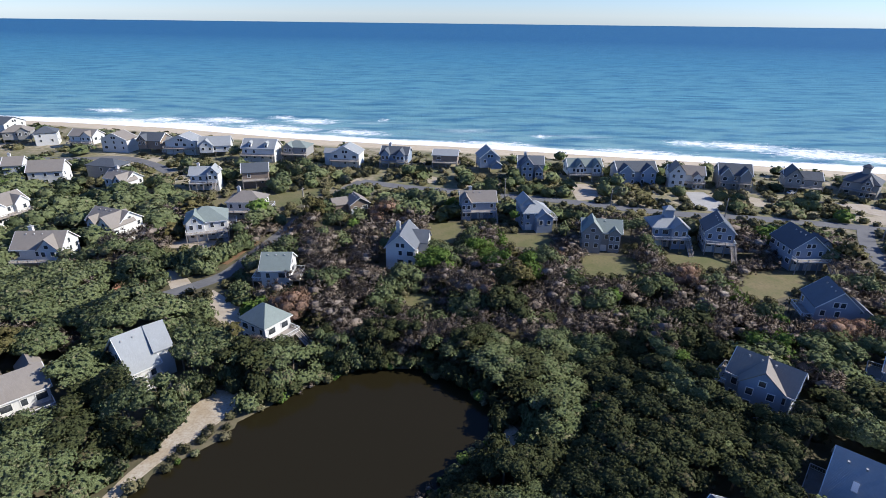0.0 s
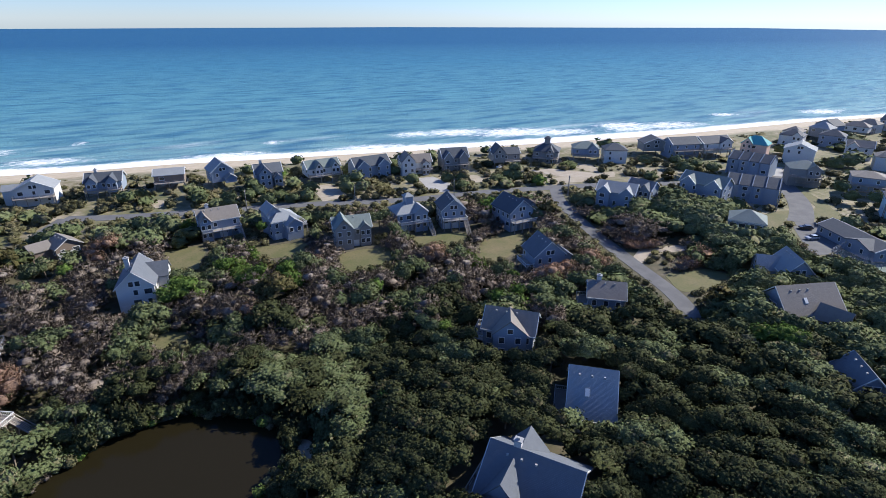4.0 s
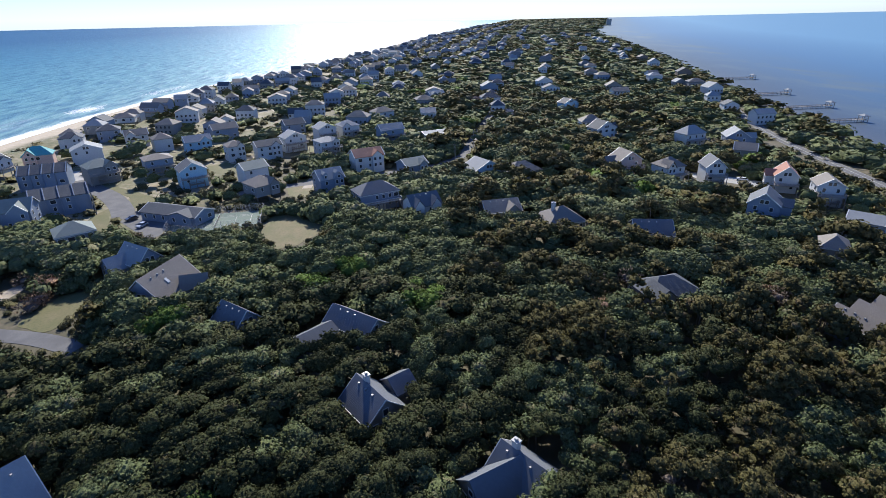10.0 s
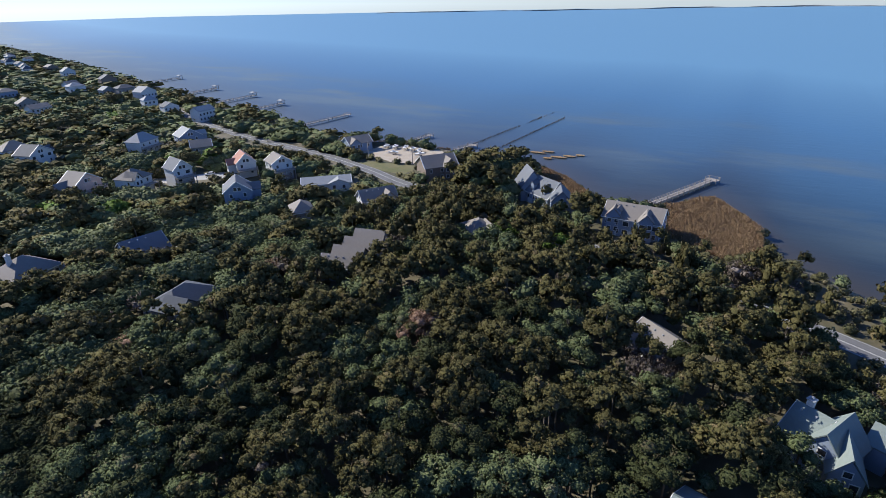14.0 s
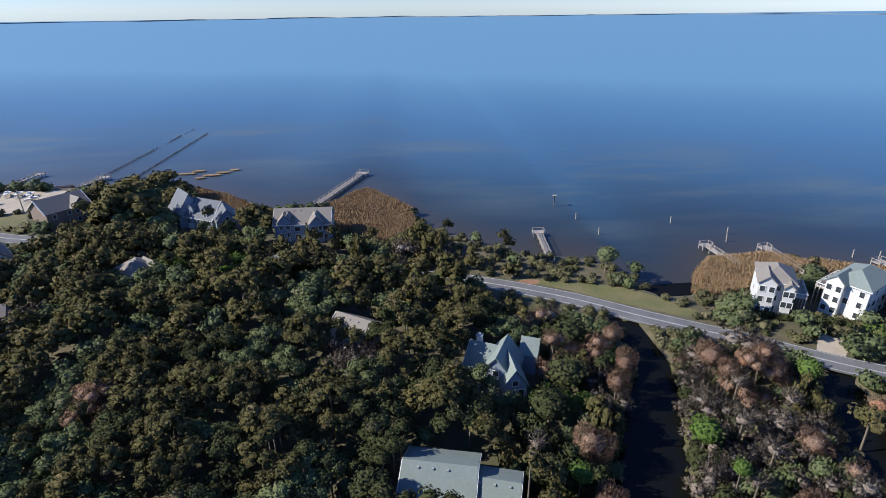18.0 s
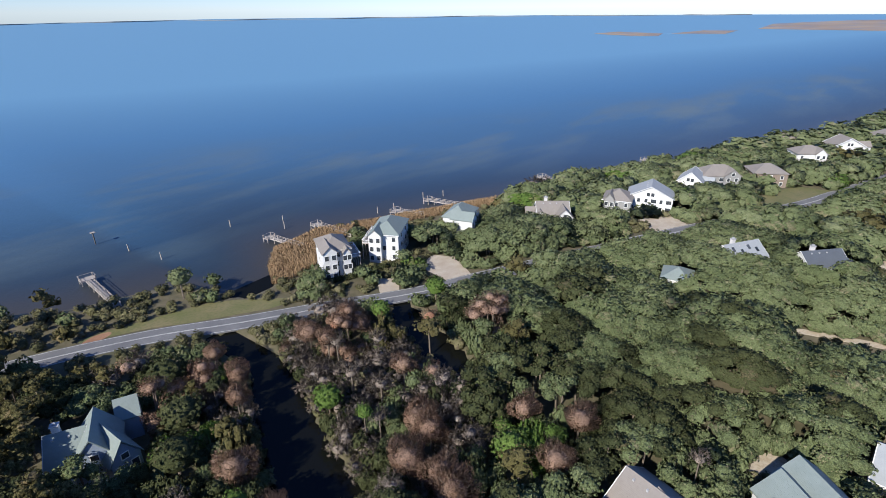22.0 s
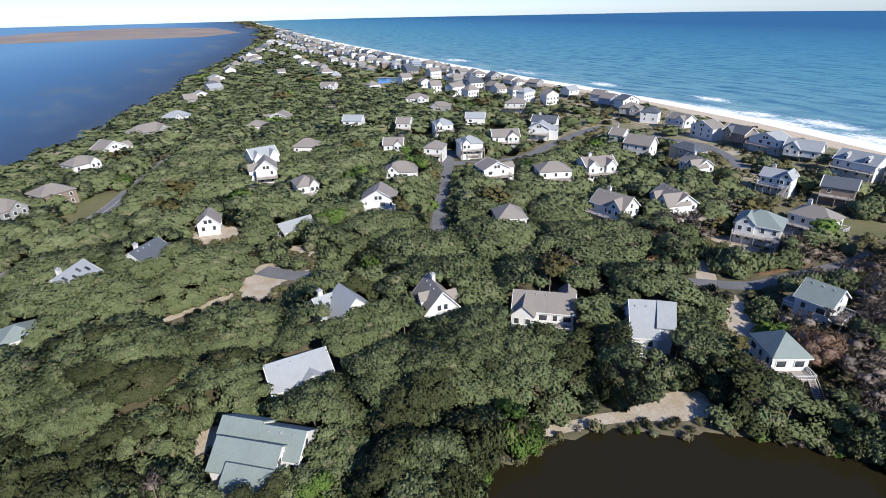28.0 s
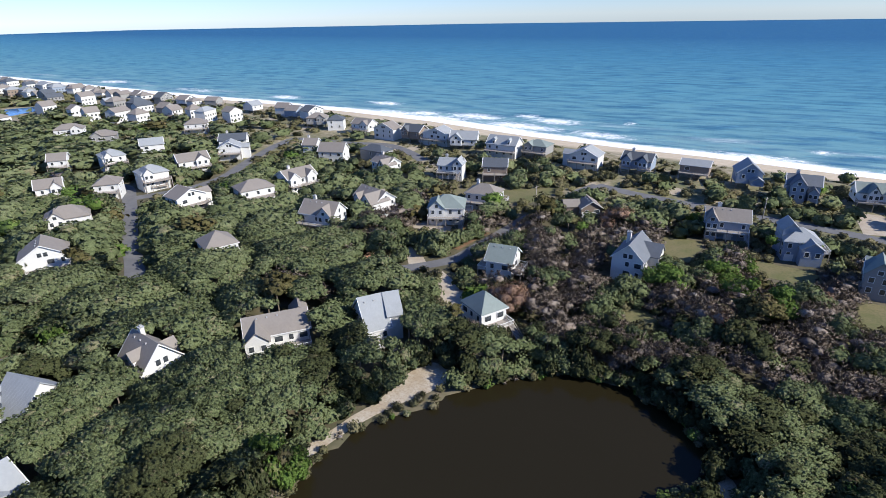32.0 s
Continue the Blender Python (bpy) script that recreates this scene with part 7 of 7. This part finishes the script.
LABELS = {"dark": ("evergreen_oak", "dark green evergreen oak toned down for shade, with a rounded crown"), "oak": ("live_oak", "dense dark green wind-shaped live oak"), "pine": ("pine_tree", "olive green pine with clumped crown"), "bright": ("evergreen_tree", "bright green broadleaf evergreen tree"),
          "bare": ("bare_tree", "leafless grey-brown deciduous tree"), "rust": ("cypress_tree", "rusty brown cypress in autumn leaf"), "shrub": ("shrub", "low olive green coastal shrub")}


def field(x, y, s, o=0.0):
    return 0.5 + 0.5 * lumps(x + 37 * o, y - 19 * o, s)


def species(x, y, u, v):
    """Which plant grows where, as weights by district; dark oak also imitates shade in the near wood."""
    n1, n2 = field(x, y, 11, 1), field(x, y, 23, 2)
    canal = np.exp(-((x + 60) / 24) ** 4 - ((y + 72) / 26) ** 4)
    mixed = ((y > 98) & (y < 185) & (x > -48) & (x < 150)) * 1.0 + ((y > 92) & (y < 200) & (x <= -48) & (x > -105)) * 0.3
    west = np.clip((-y - 25) / 60, 0, 1) * np.clip((x + 45) / 30, 0, 1) * np.clip((120 - x) / 25, 0.06, 1) * np.clip((y + 190) / 25, 0.1, 1)
    south = np.clip((x - 20) / 60, 0, 1) * np.clip((60 - y) / 60, 0, 1)
    # Dark oak around the eye, most towards the sun: shade put into leaf colour.
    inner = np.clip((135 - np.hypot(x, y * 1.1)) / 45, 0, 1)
    w = np.stack([
        1.0 + 0.8 * (1 - mixed) - 0.5 * west - 0.45 * mixed - 0.7 * canal + 0 * x,
        0.02 + 2.6 * west + 0.55 * south * (y < -20) + 0 * mixed,
        0.03 + 0.25 * canal + 0.06 * mixed + 0 * x,
        0.008 + 2.4 * mixed * (0.25 + n1) + 4.0 * canal + 0.12 * west + 0 * x,
        0.0 + 1.6 * canal + 0.10 * mixed + 0.05 * west + 0 * x,
        0.004 + 0.3 * mixed * n2 + np.clip((y - 150) / 50, 0, 3) + 0 * x,
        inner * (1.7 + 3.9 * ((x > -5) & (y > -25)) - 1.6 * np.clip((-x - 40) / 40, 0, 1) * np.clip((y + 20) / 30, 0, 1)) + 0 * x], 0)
    c = np.cumsum(w / w.sum(0), 0)
    return np.minimum((u[None] > c).sum(0), 6)


def scatter(step, r0, r1, jitter=0.42):
    """Jittered spots on the vegetated land between two distances from the middle."""
    lim = r1 * 1.0
    xs = np.arange(-lim, lim, step)
    ys = np.arange(-700, 900, step) if r1 < 1600 else np.arange(-2000, 1300, step)
    X, Y = np.meshgrid(xs, ys)
    X, Y = X + rng.uniform(-jitter, jitter, X.shape) * step + (np.arange(len(ys)) % 2)[:, None] * step * 0.5, Y + rng.uniform(-jitter, jitter, Y.shape) * step
    X, Y = X.ravel(), Y.ravel()
    R = np.hypot(X, Y)
    ok = (R >= r0) & (R < r1) & (ocean_y(X) - Y > 27 + 4 * lumps(X, Y, 12)) & (Y - sound_y(X) > 4.5)
    X, Y = X[ok], Y[ok]
    ok = ~lookup(MASK, X, Y)
    return X[ok], Y[ok]


class Bulk:
    """Gathers crowns of one kind into one large mesh."""

    def __init__(self):
        self.v, self.f, self.t, self.n, self.k = [], [], [], [], 0

    def add(self, tpl, x, y, z, rx, ry, rz, turn, tint, lean=(0.0, 0.0)):
        v, f, nn = tpl
        c, s = math.cos(turn), math.sin(turn)
        m = np.c_[0.8 * (nn[:, 0] * c - nn[:, 1] * s) + lean[0], 0.8 * (nn[:, 0] * s + nn[:, 1] * c) + lean[1], 0.8 * nn[:, 2] + 0.07]
        self.n.append((m / np.maximum(np.linalg.norm(m, axis=1, keepdims=True), 1e-6)).astype(np.float32))
        w = np.empty_like(v)
        w[:, 0] = (v[:, 0] * c - v[:, 1] * s) * rx + x
        w[:, 1] = (v[:, 0] * s + v[:, 1] * c) * ry + y
        w[:, 2] = v[:, 2] * rz + z
        self.v.append(w.astype(np.float32))
        self.f.append(f + self.k)
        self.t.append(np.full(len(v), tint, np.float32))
        self.k += len(v)

    def put(self, name, material, label, category):
        if not self.v:
            return
        me = big_mesh(name, np.concatenate(self.v), np.concatenate(self.f), material, True)
        soften(me, np.concatenate(self.n))
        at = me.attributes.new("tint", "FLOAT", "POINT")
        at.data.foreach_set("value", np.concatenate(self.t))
        tagged(new(name, me), label, category, kind="stuff")


BULK = {k: Bulk() for k in KINDS}
SIZE = {"dark": (2.7, 3.9, 7.4), "oak": (2.7, 3.9, 6.6), "pine": (2.3, 3.4, 9.2), "bright": (2.2, 3.3, 6.9), "bare": (2.2, 3.4, 6.9), "rust": (2.3, 3.4, 8.0), "shrub": (1.1, 2.1, 1.5)}
TREES, STEMS = [], []


def mounds(x, y, cell, salt):
    """The nearest of jittered mound centres: its distance, place and number, and how far off its border is."""
    best, nxt, bx, by, bn = np.full(x.shape, 1e9), np.full(x.shape, 1e9), np.zeros(x.shape), np.zeros(x.shape), np.zeros(x.shape)
    ci, cj = np.floor(x / cell), np.floor(y / cell)
    for di in (-1, 0, 1):
        for dj in (-1, 0, 1):
            i, j = ci + di, cj + dj
            h1 = np.modf(np.abs(np.sin(i * 12.9898 + j * 78.233 + salt) * 43758.5453))[0]
            h2 = np.modf(np.abs(np.sin(i * 39.346 + j * 11.135 + salt * 1.7) * 24634.6345))[0]
            mx, my = (i + 0.1 + 0.8 * h1) * cell, (j + 0.1 + 0.8 * h2) * cell
            q = np.hypot(x - mx, y - my) * (0.85 + 0.3 * h2)
            m = q < best
            nxt = np.where(m, best, np.minimum(nxt, q))
            best, bx, by, bn = np.where(m, q, best), np.where(m, mx, bx), np.where(m, my, by), np.where(m, np.modf(h1 * 7 + h2 * 3)[0], bn)
    return best, bx, by, bn, (nxt - best) / 2


def edge_drop(x, y):
    """Lower beside every opening, as wind and pruning leave it."""
    f = np.ones(x.shape)
    for k, drop in ((1.8, 0.42), (3.4, 0.68), (5.4, 0.88)):
        hit = np.zeros(x.shape, bool)
        for a in range(8):
            hit |= lookup(OPEN, x + k * math.cos(a * math.pi / 4), y + k * math.sin(a * math.pi / 4))
        f = np.where(hit, np.minimum(f, drop), f)
    return f


def plant(step, r0, r1, level):
    X, Y = scatter(step, r0, r1)
    n = len(X)
    d1, mx, my, mn, _ = mounds(X, Y, 8.5, 3.0)           # one mound is one tree's spread of boughs
    _, gx2, gy2, dn, b2 = mounds(X, Y, 27.0, 9.0)
    pick = np.modf(mn * 13.7)[0]
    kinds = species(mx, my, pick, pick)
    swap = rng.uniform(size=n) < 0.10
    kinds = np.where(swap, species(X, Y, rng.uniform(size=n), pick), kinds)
    low = lookup(LOWER, X, Y) | ((Y - sound_y(X) < 11) & (X > -185) & (X < 140)) | ((Y - sound_y(X) < 30) & (X > -78) & (X < 36) & (rng.uniform(size=n) < 0.85)) | ((Y - sound_y(X) < 15) & (X > -185) & (X < 140) & (rng.uniform(size=n) < 0.75))
    so = ocean_y(X) - Y
    bushy = np.clip((so - 40) / 110, 0, 1)           # thinner and lower towards the dunes
    thin = np.where((X > 185) & (so < 215), 0.46, np.where((X < -110) & (so < 178), 0.62, np.where((X > 112) & (Y < -118), 0.55, 1.0)))
    sheared = np.clip((X - 15) / 30, 0, 1) * np.clip((125 - Y) / 30, 0, 1) * np.clip((Y + 45) / 40, 0, 1)
    west = np.clip((-Y + 5) / 40, 0, 1) * np.clip((X + 100) / 20, 0, 1) * np.clip((125 - X) / 30, 0, 1) * np.clip((Y + 185) / 30, 0, 1)
    smooth = np.clip(1 - west - 0.7 * ((Y > 98) & (Y < 185) & (X > -60) & (X < 110)), 0, 1)   # sheared by salt wind, or open wood
    rough = 0.46 * (1 - smooth) + 0.15 * smooth
    ru, rv = 0.45 * (0.69 * X - 0.72 * Y), 0.72 * X + 0.69 * Y
    _, su, sv, _, b3 = mounds(ru, rv, 6.8, 5.0)          # long ridges combed by the sea wind
    form = 1.14 - rough * np.clip(d1 / 6.0, 0, 1) ** 2.2
    form = form * (1 - sheared) + sheared * (0.56 + 0.6 * np.sqrt(1 - (1 - np.clip(b3 / 2.6, 0, 1)) ** 2))
    dome = smooth * (1 - 0.7 * sheared)                  # broad domes with a rounded rim and a crease between them
    rim_ = 1 - np.clip(b2 / 5.5, 0, 1)
    form = form * (1 - dome + dome * (0.5 + 0.5 * np.sqrt(1 - rim_ ** 2)) * (0.92 + 0.3 * dn)) * (0.88 + 0.24 * field(X, Y, 21, 3))
    form = form * (1 + (rng.uniform(-0.12, 0.14, n)) * (1 - smooth))
    rim = edge_drop(X, Y) if level < 3 else np.ones(n)
    form = form * rim * (0.93 + 0.16 * mn) * (1 + 0.14 * west) * np.where((X > 110) & (Y < -90), 0.72, 1.0)
    slope = np.clip(d1 / 6.0, 0, 1) ** 1.4 / np.maximum(d1, 0.3) * (0.25 + 0.4 * (1 - smooth)) * (1 - sheared)
    wide = (0.2 + 1.0 * rim_ ** 1.5) / np.maximum(np.hypot(X - gx2, Y - gy2), 0.5) * dome
    comb = sheared * (1 - np.clip(b3 / 2.6, 0, 1)) / np.maximum(np.hypot(ru - su, rv - sv), 0.4) * 1.1
    cu, cv_ = (ru - su) * 0.45 * comb, (rv - sv) * comb
    LX, LY = (X - mx) * slope + (X - gx2) * wide + 0.69 * cu + 0.72 * cv_, (Y - my) * slope + (Y - gy2) * wide - 0.72 * cu + 0.69 * cv_
    for i in range(n):
        x, y, k = float(X[i]), float(Y[i]), KINDS[kinds[i]]
        if thin[i] < 1 and rng.random() > thin[i] or bushy[i] < 1 and rng.random() > 0.55 + 0.45 * bushy[i]:
            continue
        if low[i] and k != "shrub":
            if rng.random() < 0.25:
                continue
            k = "shrub"
        if (bushy[i] < 0.55 or thin[i] < 0.5) and k != "shrub" and rng.random() < 0.7:
            k = "shrub"
        hgt = SIZE[k][2] * form[i] * (0.72 + 0.28 * bushy[i]) * rng.uniform(0.94, 1.06) * (1.0, 1.0, 1.0, 0.9, 0.7)[level]
        r = step * (rng.uniform(0.72, 0.88) + 0.2 * smooth[i] if k != "shrub" else rng.uniform(0.4, 0.66))
        if k == "rust":
            r *= 1.3
        if k == "bare":
            if level < 3 and rng.random() < 0.4:
                continue
            r *= 1.7
        rz = min(r * ((1.05 - 0.25 * smooth[i]) if level < 3 else 0.5), 3.4)
        if rim[i] < 0.7 and k != "shrub":              # leafy down to the ground beside openings
            rz = max(rz, hgt / 1.35)
        # the crown's foot sits so that its top comes to the tree's height
        top = {"oak": 1.27, "dark": 1.27, "bright": 1.27, "shrub": 1.27, "pine": 1.45, "bare": 1.15, "rust": 1.27}[k]
        z = max(hgt - top * rz, 0.15 * rz - 0.3)
        z = max(z, -0.25)
        if level < 2 and d1[i] < 1.5 and k != "shrub":
            STEMS.append((x, y, z + 0.5 * rz, 0.13 + 0.02 * r))
        # Darker tint near the eye, paler far off: shade and haze put into colour.
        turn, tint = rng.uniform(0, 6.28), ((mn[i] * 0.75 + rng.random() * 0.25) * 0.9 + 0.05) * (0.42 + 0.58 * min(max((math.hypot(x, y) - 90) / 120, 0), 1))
        if level == 0:
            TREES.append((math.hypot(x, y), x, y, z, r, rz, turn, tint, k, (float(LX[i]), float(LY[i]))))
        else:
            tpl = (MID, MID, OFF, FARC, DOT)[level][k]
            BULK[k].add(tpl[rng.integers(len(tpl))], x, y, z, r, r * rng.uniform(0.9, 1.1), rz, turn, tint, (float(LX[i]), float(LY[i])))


plant(2.75, 0, 48, 1)
plant(2.05, 48, 108, 0)
plant(2.75, 108, 185, 1)
plant(3.7, 185, 300, 2)
plant(6.2, 300, 560, 3)
plant(10.5, 560, 1500, 4)
plant(30.0, 1500, 4800, 4)

# the nearest in view are trees of their own, the rest of the wood is joined
TREES.sort()
own = [t for t in TREES if t[0] > 62][:140]
chosen = set(id(t) for t in own)
for t in TREES:
    _, x, y, z, r, rz, turn, tint, k, lean = t
    if id(t) in chosen:
        i = int(tint * 97)
        name, label = LABELS[k]
        e = thing(name, x, y, math.degrees(turn), label + (" on bare sand" if lookup(LOWER, np.array([x]), np.array([y]))[0] else " in the wood"), "tree" if k != "shrub" else "shrub", "trees of the wood")
        c = shared("crown", NEAR_ME[k][i % 4], e, (0, 0, z))
        c.scale = (r, r, rz)
        s = shared("trunk", TRUNKS[k][i % 3][0], e, (0, 0, z + 0.3 * rz))
        s.scale = (r, r, (z + 0.3 * rz) / 0.9 + 0.02)
        s = shared("branching", TRUNKS[k][i % 3][1], e, (0, 0, z + 0.3 * rz))
        s.scale = (r * 0.9, r * 0.9, rz * 0.85)
    else:
        tpl = NEAR[k]
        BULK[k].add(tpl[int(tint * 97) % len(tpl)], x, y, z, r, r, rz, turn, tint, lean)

# single trees that stand out along the canals and the sound road
for i, (k, x, y, r) in enumerate(SPECIMENS):
    name, label = LABELS[k]
    e = thing(name, x, y, i * 47, label + " beside the dark canal", "tree", "trees of the wood")
    r *= 1.2 if k == "rust" else 1.0
    rz = r * (1.12 if k in ("rust", "bare") else 1.0)
    z = max(8.2 + 0.5 * (i % 3) - {"pine": 1.45, "bare": 1.15}.get(k, 1.27) * rz, 1.0)
    c = shared("crown", NEAR_ME[k][i % 4], e, (0, 0, z))
    c.scale = (r, r, rz)
    q_ = shared("trunk", TRUNKS[k][i % 3][0], e, (0, 0, z + 0.3 * rz))
    q_.scale = (r * 0.7, r * 0.7, (z + 0.3 * rz + 0.5) / 0.9)
    q_ = shared("branching", TRUNKS[k][i % 3][1], e, (0, 0, z + 0.3 * rz))
    q_.scale = (r * 0.9, r * 0.9, rz * 0.85)

# undergrowth on the open ground: low tussocks
X, Y = scatter(4.0, 40, 320)
keep = (field(X, Y, 6, 5) > 0.5 + 0.14 * (X > 185)) & (ocean_y(X) - Y < 190)
for x, y in zip(X[keep], Y[keep]):
    r = rng.uniform(0.5, 1.2)
    BULK["shrub"].add(FARC["shrub"][rng.integers(6)], x, y, -0.2, r, r, r * 0.8, rng.uniform(0, 6), rng.random())
X, Y = scatter(3.0, 48, 150)
keep = (abs(X + 60) < 28) & (abs(Y + 74) < 32) | (Y > 96) & (Y < 190) & (X > -60) & (X < 130) & (field(X, Y, 7, 4) > 0.35)
for x, y in zip(X[keep], Y[keep]):
    s_ = rng.uniform(1.0, 1.9)
    BULK["shrub" if rng.random() < 0.7 else "dark"].add(FARC["shrub"][rng.integers(6)], x, y, -0.2, s_, s_, s_ * 1.1, rng.uniform(0, 6), rng.random())
for (x0, y0), (x1, y1) in zip(POND, POND[1:] + POND[:1]):   # brush along the pond's edge
    for i in range(int(math.dist((x0, y0), (x1, y1)) / 0.9)):
        if rng.random() < (0.34 if x0 < -36 and y0 < 82 else 0.8):
            u, r = rng.random(), rng.uniform(0.5, 1.5)
            px, py = x0 + (x1 - x0) * u, y0 + (y1 - y0) * u
            out = rng.uniform(-0.6, 2.0) / max(math.hypot(px + 20, py - 65), 1)
            kind = ("shrub", "oak", "shrub", "bare", "bright")[rng.integers(5)]
            BULK[kind].add(MID[kind][rng.integers(6)], px + (px + 20) * out, py + (py - 65) * out, -0.3, r, r, r * rng.uniform(0.8, 1.5), rng.uniform(0, 6), rng.random())
for pts in REEDS:                                     # brush standing in the reeds
    p = np.array(pts)
    for q in rng.uniform(p.min(0), p.max(0), (46, 2)):
        if inside(pts, q[:1], q[1:])[0]:
            r, kind = rng.uniform(0.5, 1.3), ("bare", "shrub", "bare")[rng.integers(3)]
            BULK[kind].add(MID[kind][rng.integers(6)], q[0], q[1], -0.5, r, r, r * 1.2, rng.uniform(0, 6), rng.random())
for i in range(30):                                   # a clipped hedge between the sound road and the houses
    u, r = i / 29, rng.uniform(1.0, 1.6)
    BULK["dark"].add(MID["dark"][rng.integers(6)], -82 - 29 * u, -107 + 9.5 * u + rng.uniform(-0.7, 0.7), -0.2, r, r, r * 1.1, rng.uniform(0, 6), 0.4)
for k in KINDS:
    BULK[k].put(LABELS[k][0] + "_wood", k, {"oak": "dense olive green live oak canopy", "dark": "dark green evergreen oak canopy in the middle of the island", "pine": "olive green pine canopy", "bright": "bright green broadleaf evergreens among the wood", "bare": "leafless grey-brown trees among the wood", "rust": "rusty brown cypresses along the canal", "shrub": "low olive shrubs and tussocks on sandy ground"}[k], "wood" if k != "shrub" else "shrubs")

stem_v, stem_f = [], []
for x, y, top, r in STEMS:
    k, lx, ly = len(stem_v), 0.5 * math.sin(x * 3.1), 0.5 * math.cos(y * 2.7)
    for z, w, bend in ((-0.3, 1.25, 0.0), (top * 0.5, 1.0, 0.6), (top, 0.65, 1.0)):
        stem_v += [(x + lx * bend + r * w * math.cos(a * 1.2566), y + ly * bend + r * w * math.sin(a * 1.2566), z) for a in range(5)]
    stem_f += [(k + j * 5 + a, k + j * 5 + (a + 1) % 5, k + j * 5 + 5 + (a + 1) % 5, k + j * 5 + 5 + a) for j in (0, 1) for a in range(5)]
tagged(part("tree_stems", stem_v, stem_f, "trunk"), "grey-brown trunks standing under the wood's canopy", "trunks", kind="stuff")

# marsh reeds along the sound
bl = []
for pts in REEDS:
    p = np.array(pts)
    lo, hi = p.min(0), p.max(0)
    k = int((hi - lo).prod() * 22)
    q = rng.uniform(lo, hi, (k, 2))
    q = q[inside(pts, q[:, 0], q[:, 1])]
    bl.append(q)
k = 16000
ex = np.where(rng.random(k) < 0.5, rng.uniform(-640, -178, k), rng.uniform(140, 640, k))
ey = sound_y(ex) + rng.uniform(-2, 6, k) * np.clip(0.5 + lumps(ex, 0 * ex, 9), 0, 1)
bl.append(np.c_[ex, ey])                           # a broken fringe further along the shore
q = np.concatenate(bl)
hgt = rng.uniform(0.8, 1.7, len(q)) * (0.7 + 0.5 * field(q[:, 0], q[:, 1], 4, 6))
ang = rng.uniform(0, 6.28, len(q))
w = 0.06
base = np.c_[q, np.maximum(ground_z(q[:, 0], q[:, 1]), -1.3)]
side = np.c_[np.cos(ang), np.sin(ang), 0 * ang] * w
lean = np.c_[rng.normal(0, 0.35, (len(q), 2)), hgt]
V = np.stack([base - side, base + side, base + lean * 0.8 + side * 1.4, base + lean - side], 1).reshape(-1, 3)
me = big_mesh("marsh_reeds", V, np.arange(len(V)).reshape(-1, 4), "reed")
tagged(new("marsh_reeds", me), "tawny marsh reeds along the sound shore", "reeds", kind="stuff")
